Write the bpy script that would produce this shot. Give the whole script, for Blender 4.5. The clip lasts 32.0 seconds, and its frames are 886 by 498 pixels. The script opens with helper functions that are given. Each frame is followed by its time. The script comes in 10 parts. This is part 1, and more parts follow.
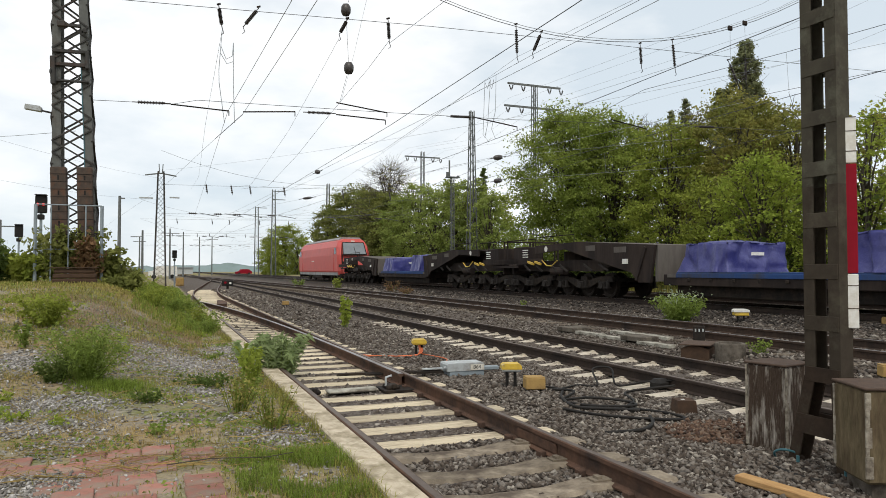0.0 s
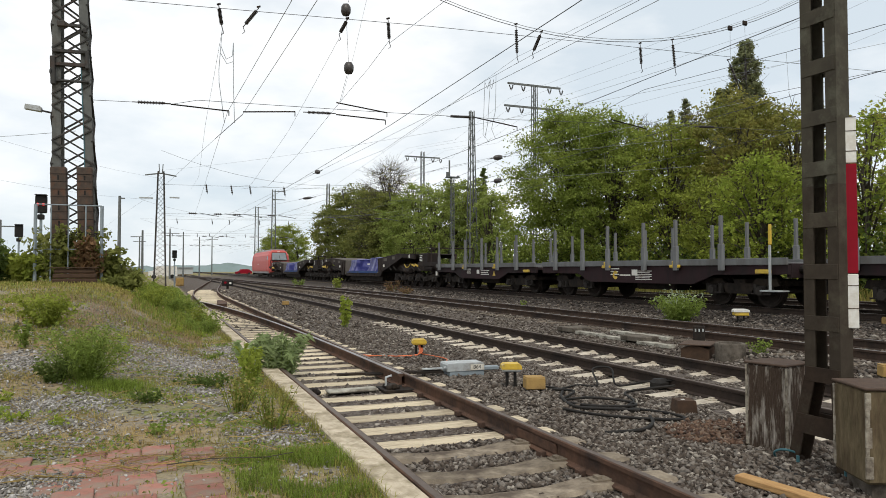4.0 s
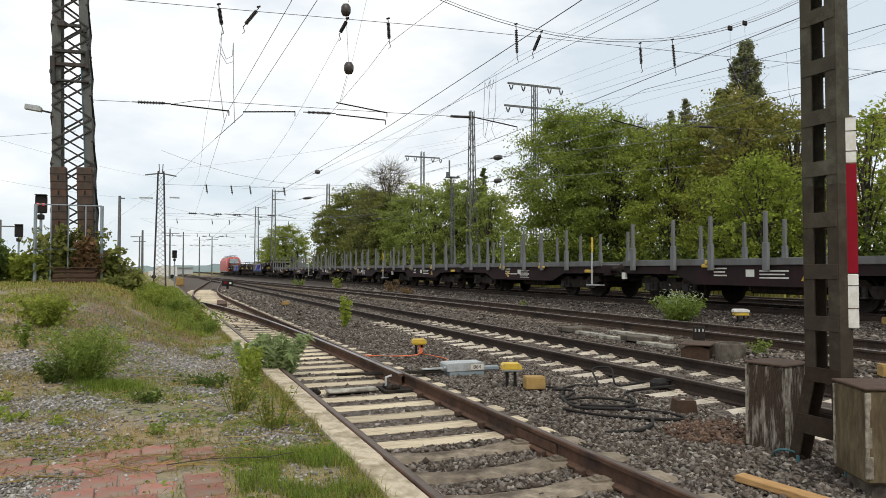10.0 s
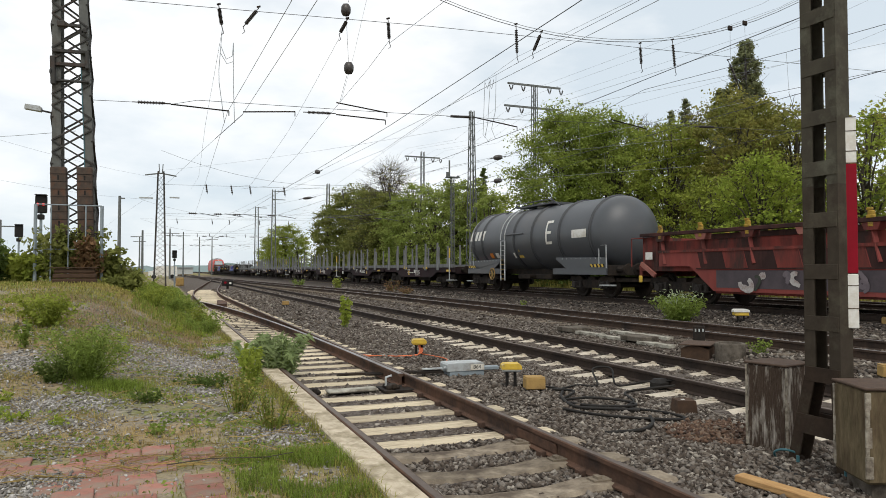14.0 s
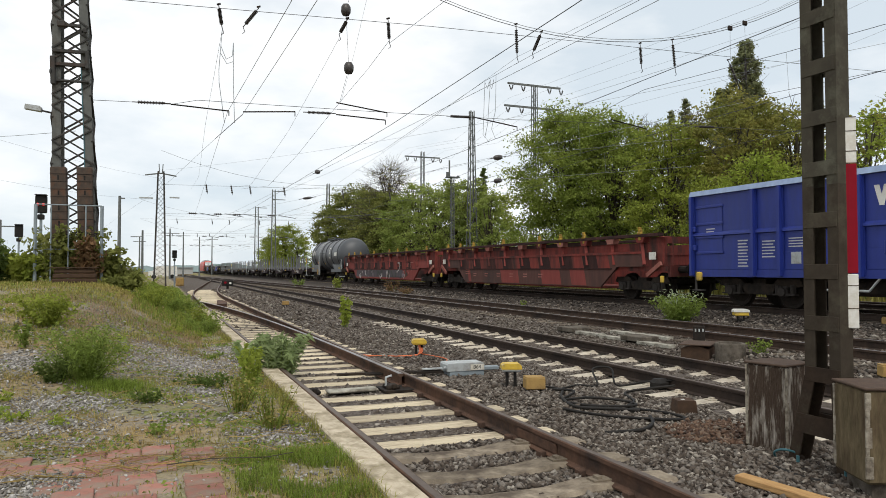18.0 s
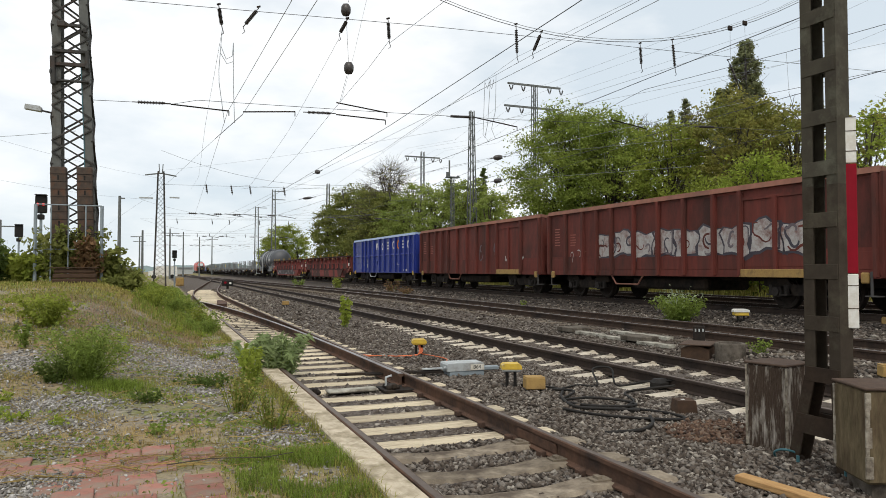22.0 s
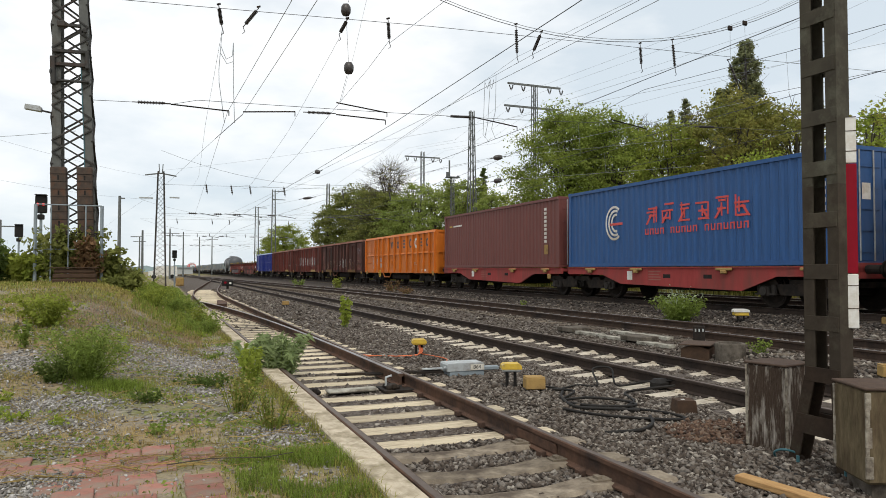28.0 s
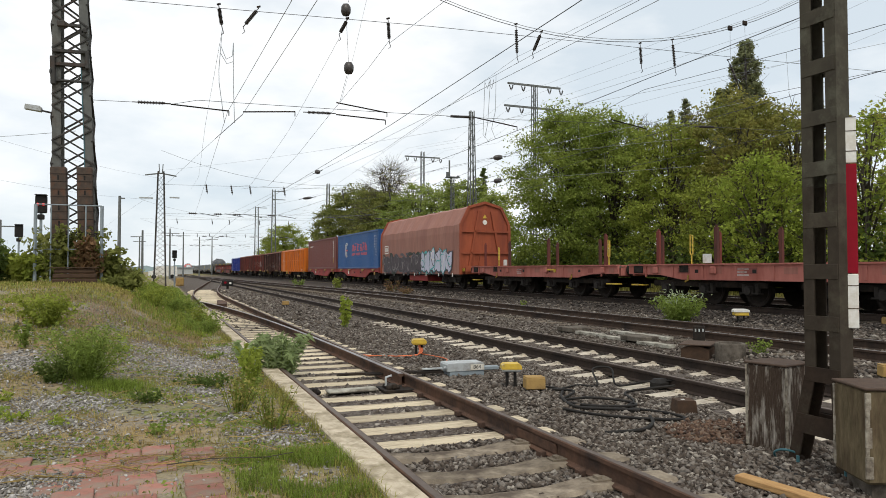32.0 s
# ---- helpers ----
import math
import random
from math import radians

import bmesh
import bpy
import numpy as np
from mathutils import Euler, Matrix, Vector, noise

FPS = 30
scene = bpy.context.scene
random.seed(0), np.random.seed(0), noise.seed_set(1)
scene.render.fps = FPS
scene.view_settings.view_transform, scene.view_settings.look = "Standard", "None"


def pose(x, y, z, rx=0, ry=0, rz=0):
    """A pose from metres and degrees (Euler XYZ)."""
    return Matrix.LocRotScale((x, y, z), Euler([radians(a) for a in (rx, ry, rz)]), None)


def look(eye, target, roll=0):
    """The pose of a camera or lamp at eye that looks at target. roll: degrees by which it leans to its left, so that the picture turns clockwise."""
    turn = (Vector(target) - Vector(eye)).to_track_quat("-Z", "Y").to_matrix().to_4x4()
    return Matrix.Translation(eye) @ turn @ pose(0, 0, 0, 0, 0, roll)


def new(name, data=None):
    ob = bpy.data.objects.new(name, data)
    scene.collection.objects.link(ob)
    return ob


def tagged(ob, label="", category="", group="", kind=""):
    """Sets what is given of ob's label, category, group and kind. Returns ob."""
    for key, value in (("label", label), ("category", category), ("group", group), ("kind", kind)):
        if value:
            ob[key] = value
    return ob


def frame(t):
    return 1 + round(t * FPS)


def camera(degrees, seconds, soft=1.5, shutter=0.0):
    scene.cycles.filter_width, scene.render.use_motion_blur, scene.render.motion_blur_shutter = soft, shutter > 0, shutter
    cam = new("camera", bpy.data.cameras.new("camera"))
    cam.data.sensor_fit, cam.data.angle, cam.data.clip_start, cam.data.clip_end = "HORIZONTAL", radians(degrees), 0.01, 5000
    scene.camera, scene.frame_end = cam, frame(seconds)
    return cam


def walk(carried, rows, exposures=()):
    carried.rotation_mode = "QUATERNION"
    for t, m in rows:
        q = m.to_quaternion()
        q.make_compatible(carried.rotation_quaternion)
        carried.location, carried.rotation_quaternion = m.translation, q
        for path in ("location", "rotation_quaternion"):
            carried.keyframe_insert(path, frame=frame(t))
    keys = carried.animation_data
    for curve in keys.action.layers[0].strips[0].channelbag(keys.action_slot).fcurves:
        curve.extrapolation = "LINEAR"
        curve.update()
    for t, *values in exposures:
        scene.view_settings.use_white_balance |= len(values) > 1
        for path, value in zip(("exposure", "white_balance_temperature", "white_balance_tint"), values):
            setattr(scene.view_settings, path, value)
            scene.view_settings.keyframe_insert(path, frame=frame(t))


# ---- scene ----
cam = camera(64.4, 32.0, soft=0.85)
EYE = Vector((0.0, 0.0, 1.42))
HEAD, TILT = radians(21.8), radians(1.70)
AIM = EYE + Vector((math.sin(HEAD) * math.cos(TILT), math.cos(HEAD) * math.cos(TILT), math.sin(TILT)))
walk(cam, [(0.0, look(EYE, AIM)), (32.0, look(EYE, AIM))])

# ---- light: bright overcast sky, weak wide sun from behind the camera's right ----
scene.view_settings.exposure = 0.0
world = bpy.data.worlds.new("sky")
scene.world = world
world.use_nodes = True
wn, wl = world.node_tree.nodes, world.node_tree.links
wn.clear()
w_out = wn.new("ShaderNodeOutputWorld")
w_bg = wn.new("ShaderNodeBackground")
w_sky = wn.new("ShaderNodeTexSky")
w_sky.sky_type, w_sky.sun_disc = "NISHITA", False
w_sky.sun_elevation, w_sky.sun_rotation = radians(48), radians(150)
w_tc = wn.new("ShaderNodeTexCoord")
w_map = wn.new("ShaderNodeMapping")
w_map.inputs["Scale"].default_value = (1.0, 1.0, 2.6)
w_noise = wn.new("ShaderNodeTexNoise")
w_noise.inputs["Scale"].default_value = 2.3
w_noise.inputs["Detail"].default_value = 7
w_noise.inputs["Roughness"].default_value = 0.55
w_ramp = wn.new("ShaderNodeValToRGB")
w_ramp.color_ramp.elements[0].position, w_ramp.color_ramp.elements[0].color = 0.38, (7.6, 8.5, 9.2, 1)
w_ramp.color_ramp.elements[1].position, w_ramp.color_ramp.elements[1].color = 0.62, (12.0, 12.0, 11.9, 1)
w_mix = wn.new("ShaderNodeMixRGB")
w_mix.inputs[0].default_value = 0.88
wl.new(w_tc.outputs["Generated"], w_map.inputs["Vector"])
wl.new(w_map.outputs["Vector"], w_noise.inputs["Vector"])
wl.new(w_noise.outputs["Fac"], w_ramp.inputs["Fac"])
wl.new(w_sky.outputs["Color"], w_mix.inputs[1])
wl.new(w_ramp.outputs["Color"], w_mix.inputs[2])
wl.new(w_mix.outputs["Color"], w_bg.inputs["Color"])
w_bg.inputs["Strength"].default_value = 0.1
wl.new(w_bg.outputs["Background"], w_out.inputs["Surface"])

sun = new("sun", bpy.data.lights.new("sun", "SUN"))
sun.data.energy, sun.data.angle, sun.data.color = 1.9, radians(35), (1.0, 0.95, 0.87)
sun.matrix_world = look((0, 0, 50), (6, 22, 20))


# ---- materials ----
def surf(name, c1, c2=None, scale=8.0, rough=0.8, metal=0.0, bump=0.3, dirt=None, dirt_scale=0.7, dirt_amount=0.5,
         vary=0.0, island=0.0, detail=8, stretch=(1, 1, 1), dist=0.02, spec=None):
    """Grain c1..c2 at one scale, patches of dirt at a larger one, fine relief."""
    m = bpy.data.materials.new(name)
    m.use_nodes = True
    n, l = m.node_tree.nodes, m.node_tree.links
    b = n["Principled BSDF"]
    c2 = c2 or tuple(v * 0.75 for v in c1)
    tc = n.new("ShaderNodeTexCoord")
    mp = n.new("ShaderNodeMapping")
    mp.inputs["Scale"].default_value = stretch
    l.new(tc.outputs["Object"], mp.inputs["Vector"])
    f = n.new("ShaderNodeTexNoise")
    f.inputs["Scale"].default_value, f.inputs["Detail"].default_value, f.inputs["Roughness"].default_value = scale, detail, 0.65
    l.new(mp.outputs["Vector"], f.inputs["Vector"])
    r = n.new("ShaderNodeValToRGB")
    r.color_ramp.elements[0].position, r.color_ramp.elements[0].color = 0.32, (*c1, 1)
    r.color_ramp.elements[1].position, r.color_ramp.elements[1].color = 0.68, (*c2, 1)
    l.new(f.outputs["Fac"], r.inputs["Fac"])
    col = r.outputs["Color"]
    if dirt:
        g = n.new("ShaderNodeTexNoise")
        g.inputs["Scale"].default_value, g.inputs["Detail"].default_value, g.inputs["Roughness"].default_value = dirt_scale, 7, 0.7
        l.new(mp.outputs["Vector"], g.inputs["Vector"])
        gr = n.new("ShaderNodeValToRGB")
        gr.color_ramp.elements[0].position = 0.62 - 0.35 * dirt_amount
        gr.color_ramp.elements[1].position = 0.80 - 0.30 * dirt_amount
        l.new(g.outputs["Fac"], gr.inputs["Fac"])
        mx = n.new("ShaderNodeMixRGB")
        mx.inputs[2].default_value = (*dirt, 1)
        l.new(gr.outputs["Color"], mx.inputs[0])
        l.new(col, mx.inputs[1])
        col = mx.outputs["Color"]
    if vary or island:
        hs = n.new("ShaderNodeHueSaturation")
        ma = n.new("ShaderNodeMath")
        ma.operation = "MULTIPLY_ADD"
        if island:
            src = n.new("ShaderNodeNewGeometry").outputs["Random Per Island"]
        else:
            src = n.new("ShaderNodeObjectInfo").outputs["Random"]
        k = island or vary
        l.new(src, ma.inputs[0])
        ma.inputs[1].default_value, ma.inputs[2].default_value = 2 * k, 1 - k
        l.new(ma.outputs[0], hs.inputs["Value"])
        l.new(col, hs.inputs["Color"])
        col = hs.outputs["Color"]
    l.new(col, b.inputs["Base Color"])
    b.inputs["Roughness"].default_value, b.inputs["Metallic"].default_value = rough, metal
    b.inputs["Specular IOR Level"].default_value = spec if spec is not None else 0.4 if rough < 0.6 else 0.14
    if bump:
        bp = n.new("ShaderNodeBump")
        bp.inputs["Strength"].default_value, bp.inputs["Distance"].default_value = bump, dist
        l.new(f.outputs["Fac"], bp.inputs["Height"])
        l.new(bp.outputs["Normal"], b.inputs["Normal"])
    return m


def leafy(name, c1, c2, vary=0.35):
    m = surf(name, c1, c2, scale=0.6, rough=0.7, bump=0, island=vary, detail=3, spec=0.12)
    n, l = m.node_tree.nodes, m.node_tree.links
    b = n["Principled BSDF"]
    thin = n.new("ShaderNodeBsdfTranslucent")
    both = n.new("ShaderNodeMixShader")
    both.inputs[0].default_value = 0.55
    l.new(b.inputs["Base Color"].links[0].from_socket, thin.inputs["Color"])
    l.new(b.outputs[0], both.inputs[1])
    l.new(thin.outputs[0], both.inputs[2])
    l.new(both.outputs[0], n["Material Output"].inputs["Surface"])
    return m


M = {}
M["steel_dark"] = surf("dark dirty steel", (0.014, 0.012, 0.011), (0.030, 0.024, 0.02), 6, 0.8, 0.1, 0.2, dirt=(0.045, 0.033, 0.024), dirt_scale=1.5, dirt_amount=0.45)
M["wheel"] = surf("wheel steel", (0.018, 0.015, 0.013), (0.034, 0.026, 0.021), 9, 0.75, 0.2, 0.15)
M["rail_side"] = surf("rusty rail side", (0.088, 0.050, 0.034), (0.135, 0.077, 0.052), 14, 0.85, 0.1, 0.3, dirt=(0.038, 0.029, 0.025), dirt_scale=1.2, dirt_amount=0.5)
M["rail_mid"] = surf("brown oily rail side", (0.052, 0.036, 0.027), (0.080, 0.052, 0.038), 14, 0.82, 0.1, 0.3, dirt=(0.026, 0.021, 0.018), dirt_scale=1.2, dirt_amount=0.45)
M["rail_dark"] = surf("dark oily rail side", (0.036, 0.027, 0.022), (0.055, 0.039, 0.031), 14, 0.8, 0.1, 0.3, dirt=(0.022, 0.018, 0.016), dirt_scale=1.2, dirt_amount=0.4)
M["shaft"] = surf("dark weathered concrete", (0.15, 0.13, 0.105), (0.085, 0.072, 0.058), 10, 0.92, 0, 0.5, dirt=(0.045, 0.036, 0.028), dirt_scale=2.5, dirt_amount=0.45)
M["rail_top"] = surf("worn rail head", (0.30, 0.29, 0.28), (0.18, 0.16, 0.15), 5, 0.38, 0.8, 0.05, dirt=(0.12, 0.08, 0.06), dirt_scale=0.9, dirt_amount=0.3)
M["rail_dull"] = surf("dull brown rail head", (0.13, 0.10, 0.08), (0.09, 0.065, 0.05), 8, 0.55, 0.4, 0.1)
M["sleeper_wood"] = surf("bleached wooden sleeper", (0.60, 0.515, 0.37), (0.46, 0.385, 0.27), 7, 0.9, 0, 0.5, dirt=(0.16, 0.12, 0.085), dirt_scale=1.6, dirt_amount=0.4, vary=0.22, stretch=(1, 9, 9))
M["sleeper_dirty"] = surf("dirty brown concrete sleeper", (0.30, 0.25, 0.185), (0.2, 0.165, 0.122), 9, 0.9, 0, 0.5, dirt=(0.085, 0.066, 0.05), dirt_scale=2.4, dirt_amount=0.5, vary=0.2)
M["sleeper_old"] = surf("old grey brown sleeper", (0.15, 0.12, 0.09), (0.085, 0.068, 0.052), 7, 0.9, 0, 0.6, dirt=(0.22, 0.19, 0.15), dirt_scale=1.5, dirt_amount=0.35, vary=0.2, stretch=(1, 8, 8))
M["sleeper_concrete"] = surf("pale concrete sleeper", (0.56, 0.50, 0.405), (0.44, 0.385, 0.305), 12, 0.9, 0, 0.35, dirt=(0.22, 0.18, 0.14), dirt_scale=2.2, dirt_amount=0.35, vary=0.12)
M["concrete"] = surf("weathered concrete", (0.42, 0.40, 0.34), (0.27, 0.255, 0.21), 10, 0.92, 0, 0.5, dirt=(0.10, 0.085, 0.065), dirt_scale=2.5, dirt_amount=0.5)
M["block"] = surf("dark brown stained concrete with pale lime runs", (0.040, 0.027, 0.019), (0.085, 0.060, 0.044), 12, 0.92, 0, 0.8, dirt=(0.46, 0.42, 0.36), dirt_scale=2.4, dirt_amount=0.35, stretch=(7.5, 7.5, 1.1))
M["block_tan"] = surf("tan stained concrete with rust and moss", (0.165, 0.128, 0.076), (0.075, 0.06, 0.032), 9, 0.92, 0, 0.6, dirt=(0.065, 0.042, 0.026), dirt_scale=2.6, dirt_amount=0.5, stretch=(2.2, 2.2, 0.6))
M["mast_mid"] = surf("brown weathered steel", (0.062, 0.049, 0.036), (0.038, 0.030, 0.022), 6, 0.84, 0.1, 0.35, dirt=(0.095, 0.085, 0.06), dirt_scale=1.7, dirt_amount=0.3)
M["mast_rust"] = surf("dark brown steel", (0.052, 0.035, 0.024), (0.028, 0.020, 0.015), 7, 0.85, 0.1, 0.35, dirt=(0.085, 0.068, 0.045), dirt_scale=1.8, dirt_amount=0.35)
M["crust"] = surf("lime crust on stained concrete", (0.42, 0.385, 0.31), (0.15, 0.12, 0.09), 14, 0.92, 0, 0.6, dirt=(0.05, 0.036, 0.026), dirt_scale=6, dirt_amount=0.4)
M["block_lid"] = surf("rusty block cover", (0.11, 0.075, 0.055), (0.07, 0.05, 0.04), 10, 0.85, 0.2, 0.3)
M["kerb"] = surf("pale kerb concrete", (0.55, 0.475, 0.36), (0.39, 0.325, 0.235), 9, 0.92, 0, 0.5, dirt=(0.17, 0.14, 0.08), dirt_scale=2.2, dirt_amount=0.48)
M["brick"] = surf("worn red paving brick", (0.33, 0.155, 0.118), (0.235, 0.112, 0.086), 14, 0.9, 0, 0.5, dirt=(0.24, 0.195, 0.15), dirt_scale=3.5, dirt_amount=0.5, vary=0.22)
M["mast"] = surf("olive brown weathered steel", (0.078, 0.070, 0.051), (0.050, 0.043, 0.033), 5, 0.82, 0.1, 0.35, dirt=(0.14, 0.142, 0.105), dirt_scale=1.6, dirt_amount=0.3)
M["mast_far"] = surf("grey lattice steel", (0.17, 0.18, 0.175), (0.11, 0.115, 0.11), 3, 0.75, 0.2, 0.1)
M["mast_tower"] = surf("dark grey lattice steel", (0.066, 0.064, 0.06), (0.042, 0.04, 0.038), 3, 0.78, 0.2, 0.15, dirt=(0.09, 0.055, 0.04), dirt_scale=0.8, dirt_amount=0.3)
M["rust_clad"] = surf("grey brown rusty cover", (0.095, 0.07, 0.055), (0.06, 0.047, 0.039), 6, 0.85, 0.1, 0.3, dirt=(0.17, 0.07, 0.035), dirt_scale=1.4, dirt_amount=0.25)
M["mast_leg"] = surf("grey steel leg", (0.135, 0.138, 0.128), (0.095, 0.096, 0.09), 4, 0.78, 0.15, 0.15, dirt=(0.085, 0.066, 0.05), dirt_scale=0.9, dirt_amount=0.3)
M["wire"] = surf("dark wire", (0.11, 0.115, 0.118), (0.08, 0.083, 0.085), 3, 0.6, 0.3, 0)
# Grey is raised to imitate sky glare washing out thin wires.
M["wire_far"] = surf("grey wire", (0.34, 0.36, 0.37), (0.26, 0.28, 0.29), 3, 0.6, 0.2, 0)
M["insulator"] = surf("brown black insulator", (0.035, 0.03, 0.028), (0.06, 0.05, 0.045), 9, 0.4, 0, 0.05)
M["sign_white"] = surf("dirty white sign", (0.72, 0.71, 0.67), (0.6, 0.58, 0.52), 6, 0.5, 0, 0.05, dirt=(0.42, 0.36, 0.26), dirt_scale=2, dirt_amount=0.35)
M["sign_red"] = surf("deep red sign", (0.235, 0.005, 0.016), (0.19, 0.005, 0.013), 5, 0.6, 0, 0.03, spec=0.12)
M["yellow"] = surf("faded yellow paint", (0.62, 0.42, 0.045), (0.5, 0.33, 0.04), 8, 0.55, 0, 0.05, dirt=(0.3, 0.22, 0.08), dirt_scale=6, dirt_amount=0.35)
M["yellow_old"] = surf("worn dirty yellow paint", (0.40, 0.26, 0.035), (0.24, 0.15, 0.03), 8, 0.65, 0, 0.1, dirt=(0.10, 0.065, 0.035), dirt_scale=5, dirt_amount=0.45)
M["ochre_dark"] = surf("grimy ochre sill", (0.20, 0.115, 0.04), (0.13, 0.075, 0.032), 8, 0.8, 0, 0.1, dirt=(0.07, 0.04, 0.028), dirt_scale=3, dirt_amount=0.45)
M["ochre"] = surf("dirty ochre box", (0.38, 0.245, 0.085), (0.29, 0.185, 0.07), 8, 0.7, 0, 0.1, dirt=(0.2, 0.13, 0.06), dirt_scale=5, dirt_amount=0.4)
M["grey_paint"] = surf("light grey paint", (0.42, 0.44, 0.44), (0.33, 0.35, 0.35), 6, 0.55, 0.1, 0.05, dirt=(0.25, 0.23, 0.2), dirt_scale=3, dirt_amount=0.35)
M["blue_grey"] = surf("blue grey paint", (0.25, 0.29, 0.315), (0.2, 0.235, 0.25), 6, 0.55, 0.1, 0.05)
M["black"] = surf("matt black", (0.012, 0.012, 0.012), (0.025, 0.023, 0.02), 8, 0.7, 0, 0.1)
M["cable"] = surf("black cable", (0.012, 0.011, 0.010), (0.028, 0.025, 0.022), 12, 0.6, 0, 0.05)
M["cable_orange"] = surf("orange cable", (0.62, 0.17, 0.07), (0.5, 0.13, 0.06), 12, 0.6, 0, 0.05)
M["hose"] = surf("teal hose", (0.05, 0.15, 0.175), (0.04, 0.11, 0.125), 12, 0.5, 0, 0.05)
M["rust_box"] = surf("rusty brown box", (0.09, 0.055, 0.035), (0.055, 0.036, 0.026), 10, 0.85, 0.2, 0.3)
M["plank"] = surf("raw broken plank", (0.48, 0.3, 0.13), (0.34, 0.19, 0.08), 8, 0.85, 0, 0.4, stretch=(8, 1, 8))
M["bark"] = surf("grey brown bark", (0.10, 0.085, 0.065), (0.055, 0.047, 0.038), 7, 0.95, 0, 0.6, stretch=(3, 3, 0.6))
M["leaf_mid"] = leafy("mid green leaves", (0.305, 0.335, 0.06), (0.225, 0.275, 0.048))
M["leaf_bright"] = leafy("fresh yellow green leaves", (0.335, 0.38, 0.065), (0.24, 0.31, 0.05))
M["leaf_maple"] = leafy("deep green maple leaves", (0.28, 0.325, 0.068), (0.195, 0.255, 0.05))
M["leaf_birch"] = leafy("pale yellow green leaves", (0.31, 0.355, 0.095), (0.22, 0.28, 0.066))
M["leaf_moss"] = leafy("olive green leaves", (0.235, 0.24, 0.07), (0.17, 0.195, 0.052))
M["leaf_olive"] = leafy("olive brown leaves", (0.315, 0.275, 0.075), (0.20, 0.225, 0.055))
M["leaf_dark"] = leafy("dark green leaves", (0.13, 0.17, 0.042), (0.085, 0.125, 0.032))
M["leaf_grey"] = leafy("grey green poplar leaves", (0.25, 0.265, 0.14), (0.19, 0.21, 0.105))
M["weed"] = leafy("weed leaves", (0.24, 0.30, 0.07), (0.17, 0.235, 0.045), 0.4)
M["grass"] = leafy("grass blades", (0.25, 0.25, 0.06), (0.33, 0.285, 0.09), 0.5)
M["straw"] = leafy("dry straw", (0.48, 0.365, 0.155), (0.34, 0.25, 0.095), 0.45)


def stony(name, *stops):
    """Loose stones, each of its own shade."""
    m = surf(name, (0.8, 0.8, 0.8), (1.15, 1.13, 1.1), 22, 0.92, 0, 0.35, detail=5, spec=0.25)
    n, l = m.node_tree.nodes, m.node_tree.links
    b = n["Principled BSDF"]
    grain = b.inputs["Base Color"].links[0].from_socket
    r = n.new("ShaderNodeValToRGB")
    while len(r.color_ramp.elements) < len(stops):
        r.color_ramp.elements.new(0.5)
    for e, (p, c) in zip(r.color_ramp.elements, stops):
        e.position, e.color = p, (*c, 1)
    l.new(n.new("ShaderNodeNewGeometry").outputs["Random Per Island"], r.inputs["Fac"])
    x = n.new("ShaderNodeMixRGB")
    x.blend_type = "MULTIPLY"
    x.inputs[0].default_value = 1.0
    l.new(r.outputs["Color"], x.inputs[1])
    l.new(grain, x.inputs[2])
    l.new(x.outputs["Color"], b.inputs["Base Color"])
    return m


M["stone"] = stony("ballast stone", (0.0, (0.033, 0.025, 0.020)), (0.3, (0.080, 0.063, 0.050)), (0.55, (0.132, 0.110, 0.090)), (0.75, (0.150, 0.132, 0.116)), (0.90, (0.20, 0.176, 0.15)), (1.0, (0.33, 0.30, 0.255)))
M["stone_blackish"] = stony("blackish ballast stone", (0.0, (0.018, 0.015, 0.013)), (0.4, (0.045, 0.036, 0.03)), (0.8, (0.075, 0.063, 0.054)), (1.0, (0.14, 0.125, 0.11)))
M["stone_rust"] = stony("rusty ballast stone", (0.0, (0.05, 0.03, 0.022)), (0.5, (0.12, 0.07, 0.046)), (0.9, (0.17, 0.115, 0.08)), (1.0, (0.25, 0.22, 0.18)))
M["stone_pale"] = stony("pale gravel chips", (0.0, (0.13, 0.116, 0.102)), (0.5, (0.24, 0.226, 0.208)), (0.9, (0.35, 0.335, 0.315)), (1.0, (0.50, 0.48, 0.45)))
M["grass_lush"] = leafy("lush grass blades", (0.22, 0.29, 0.05), (0.18, 0.235, 0.045), 0.45)
M["seed_grass"] = leafy("pinkish seeding grass", (0.36, 0.25, 0.18), (0.27, 0.19, 0.12), 0.35)
M["weed_pale"] = leafy("pale leaf tips", (0.40, 0.46, 0.29), (0.31, 0.37, 0.21), 0.3)
M["weed_silver"] = leafy("silver green leaves", (0.32, 0.38, 0.18), (0.24, 0.31, 0.13), 0.35)
M["leaf_rust"] = leafy("rusty dry leaves", (0.24, 0.14, 0.075), (0.18, 0.12, 0.06), 0.35)


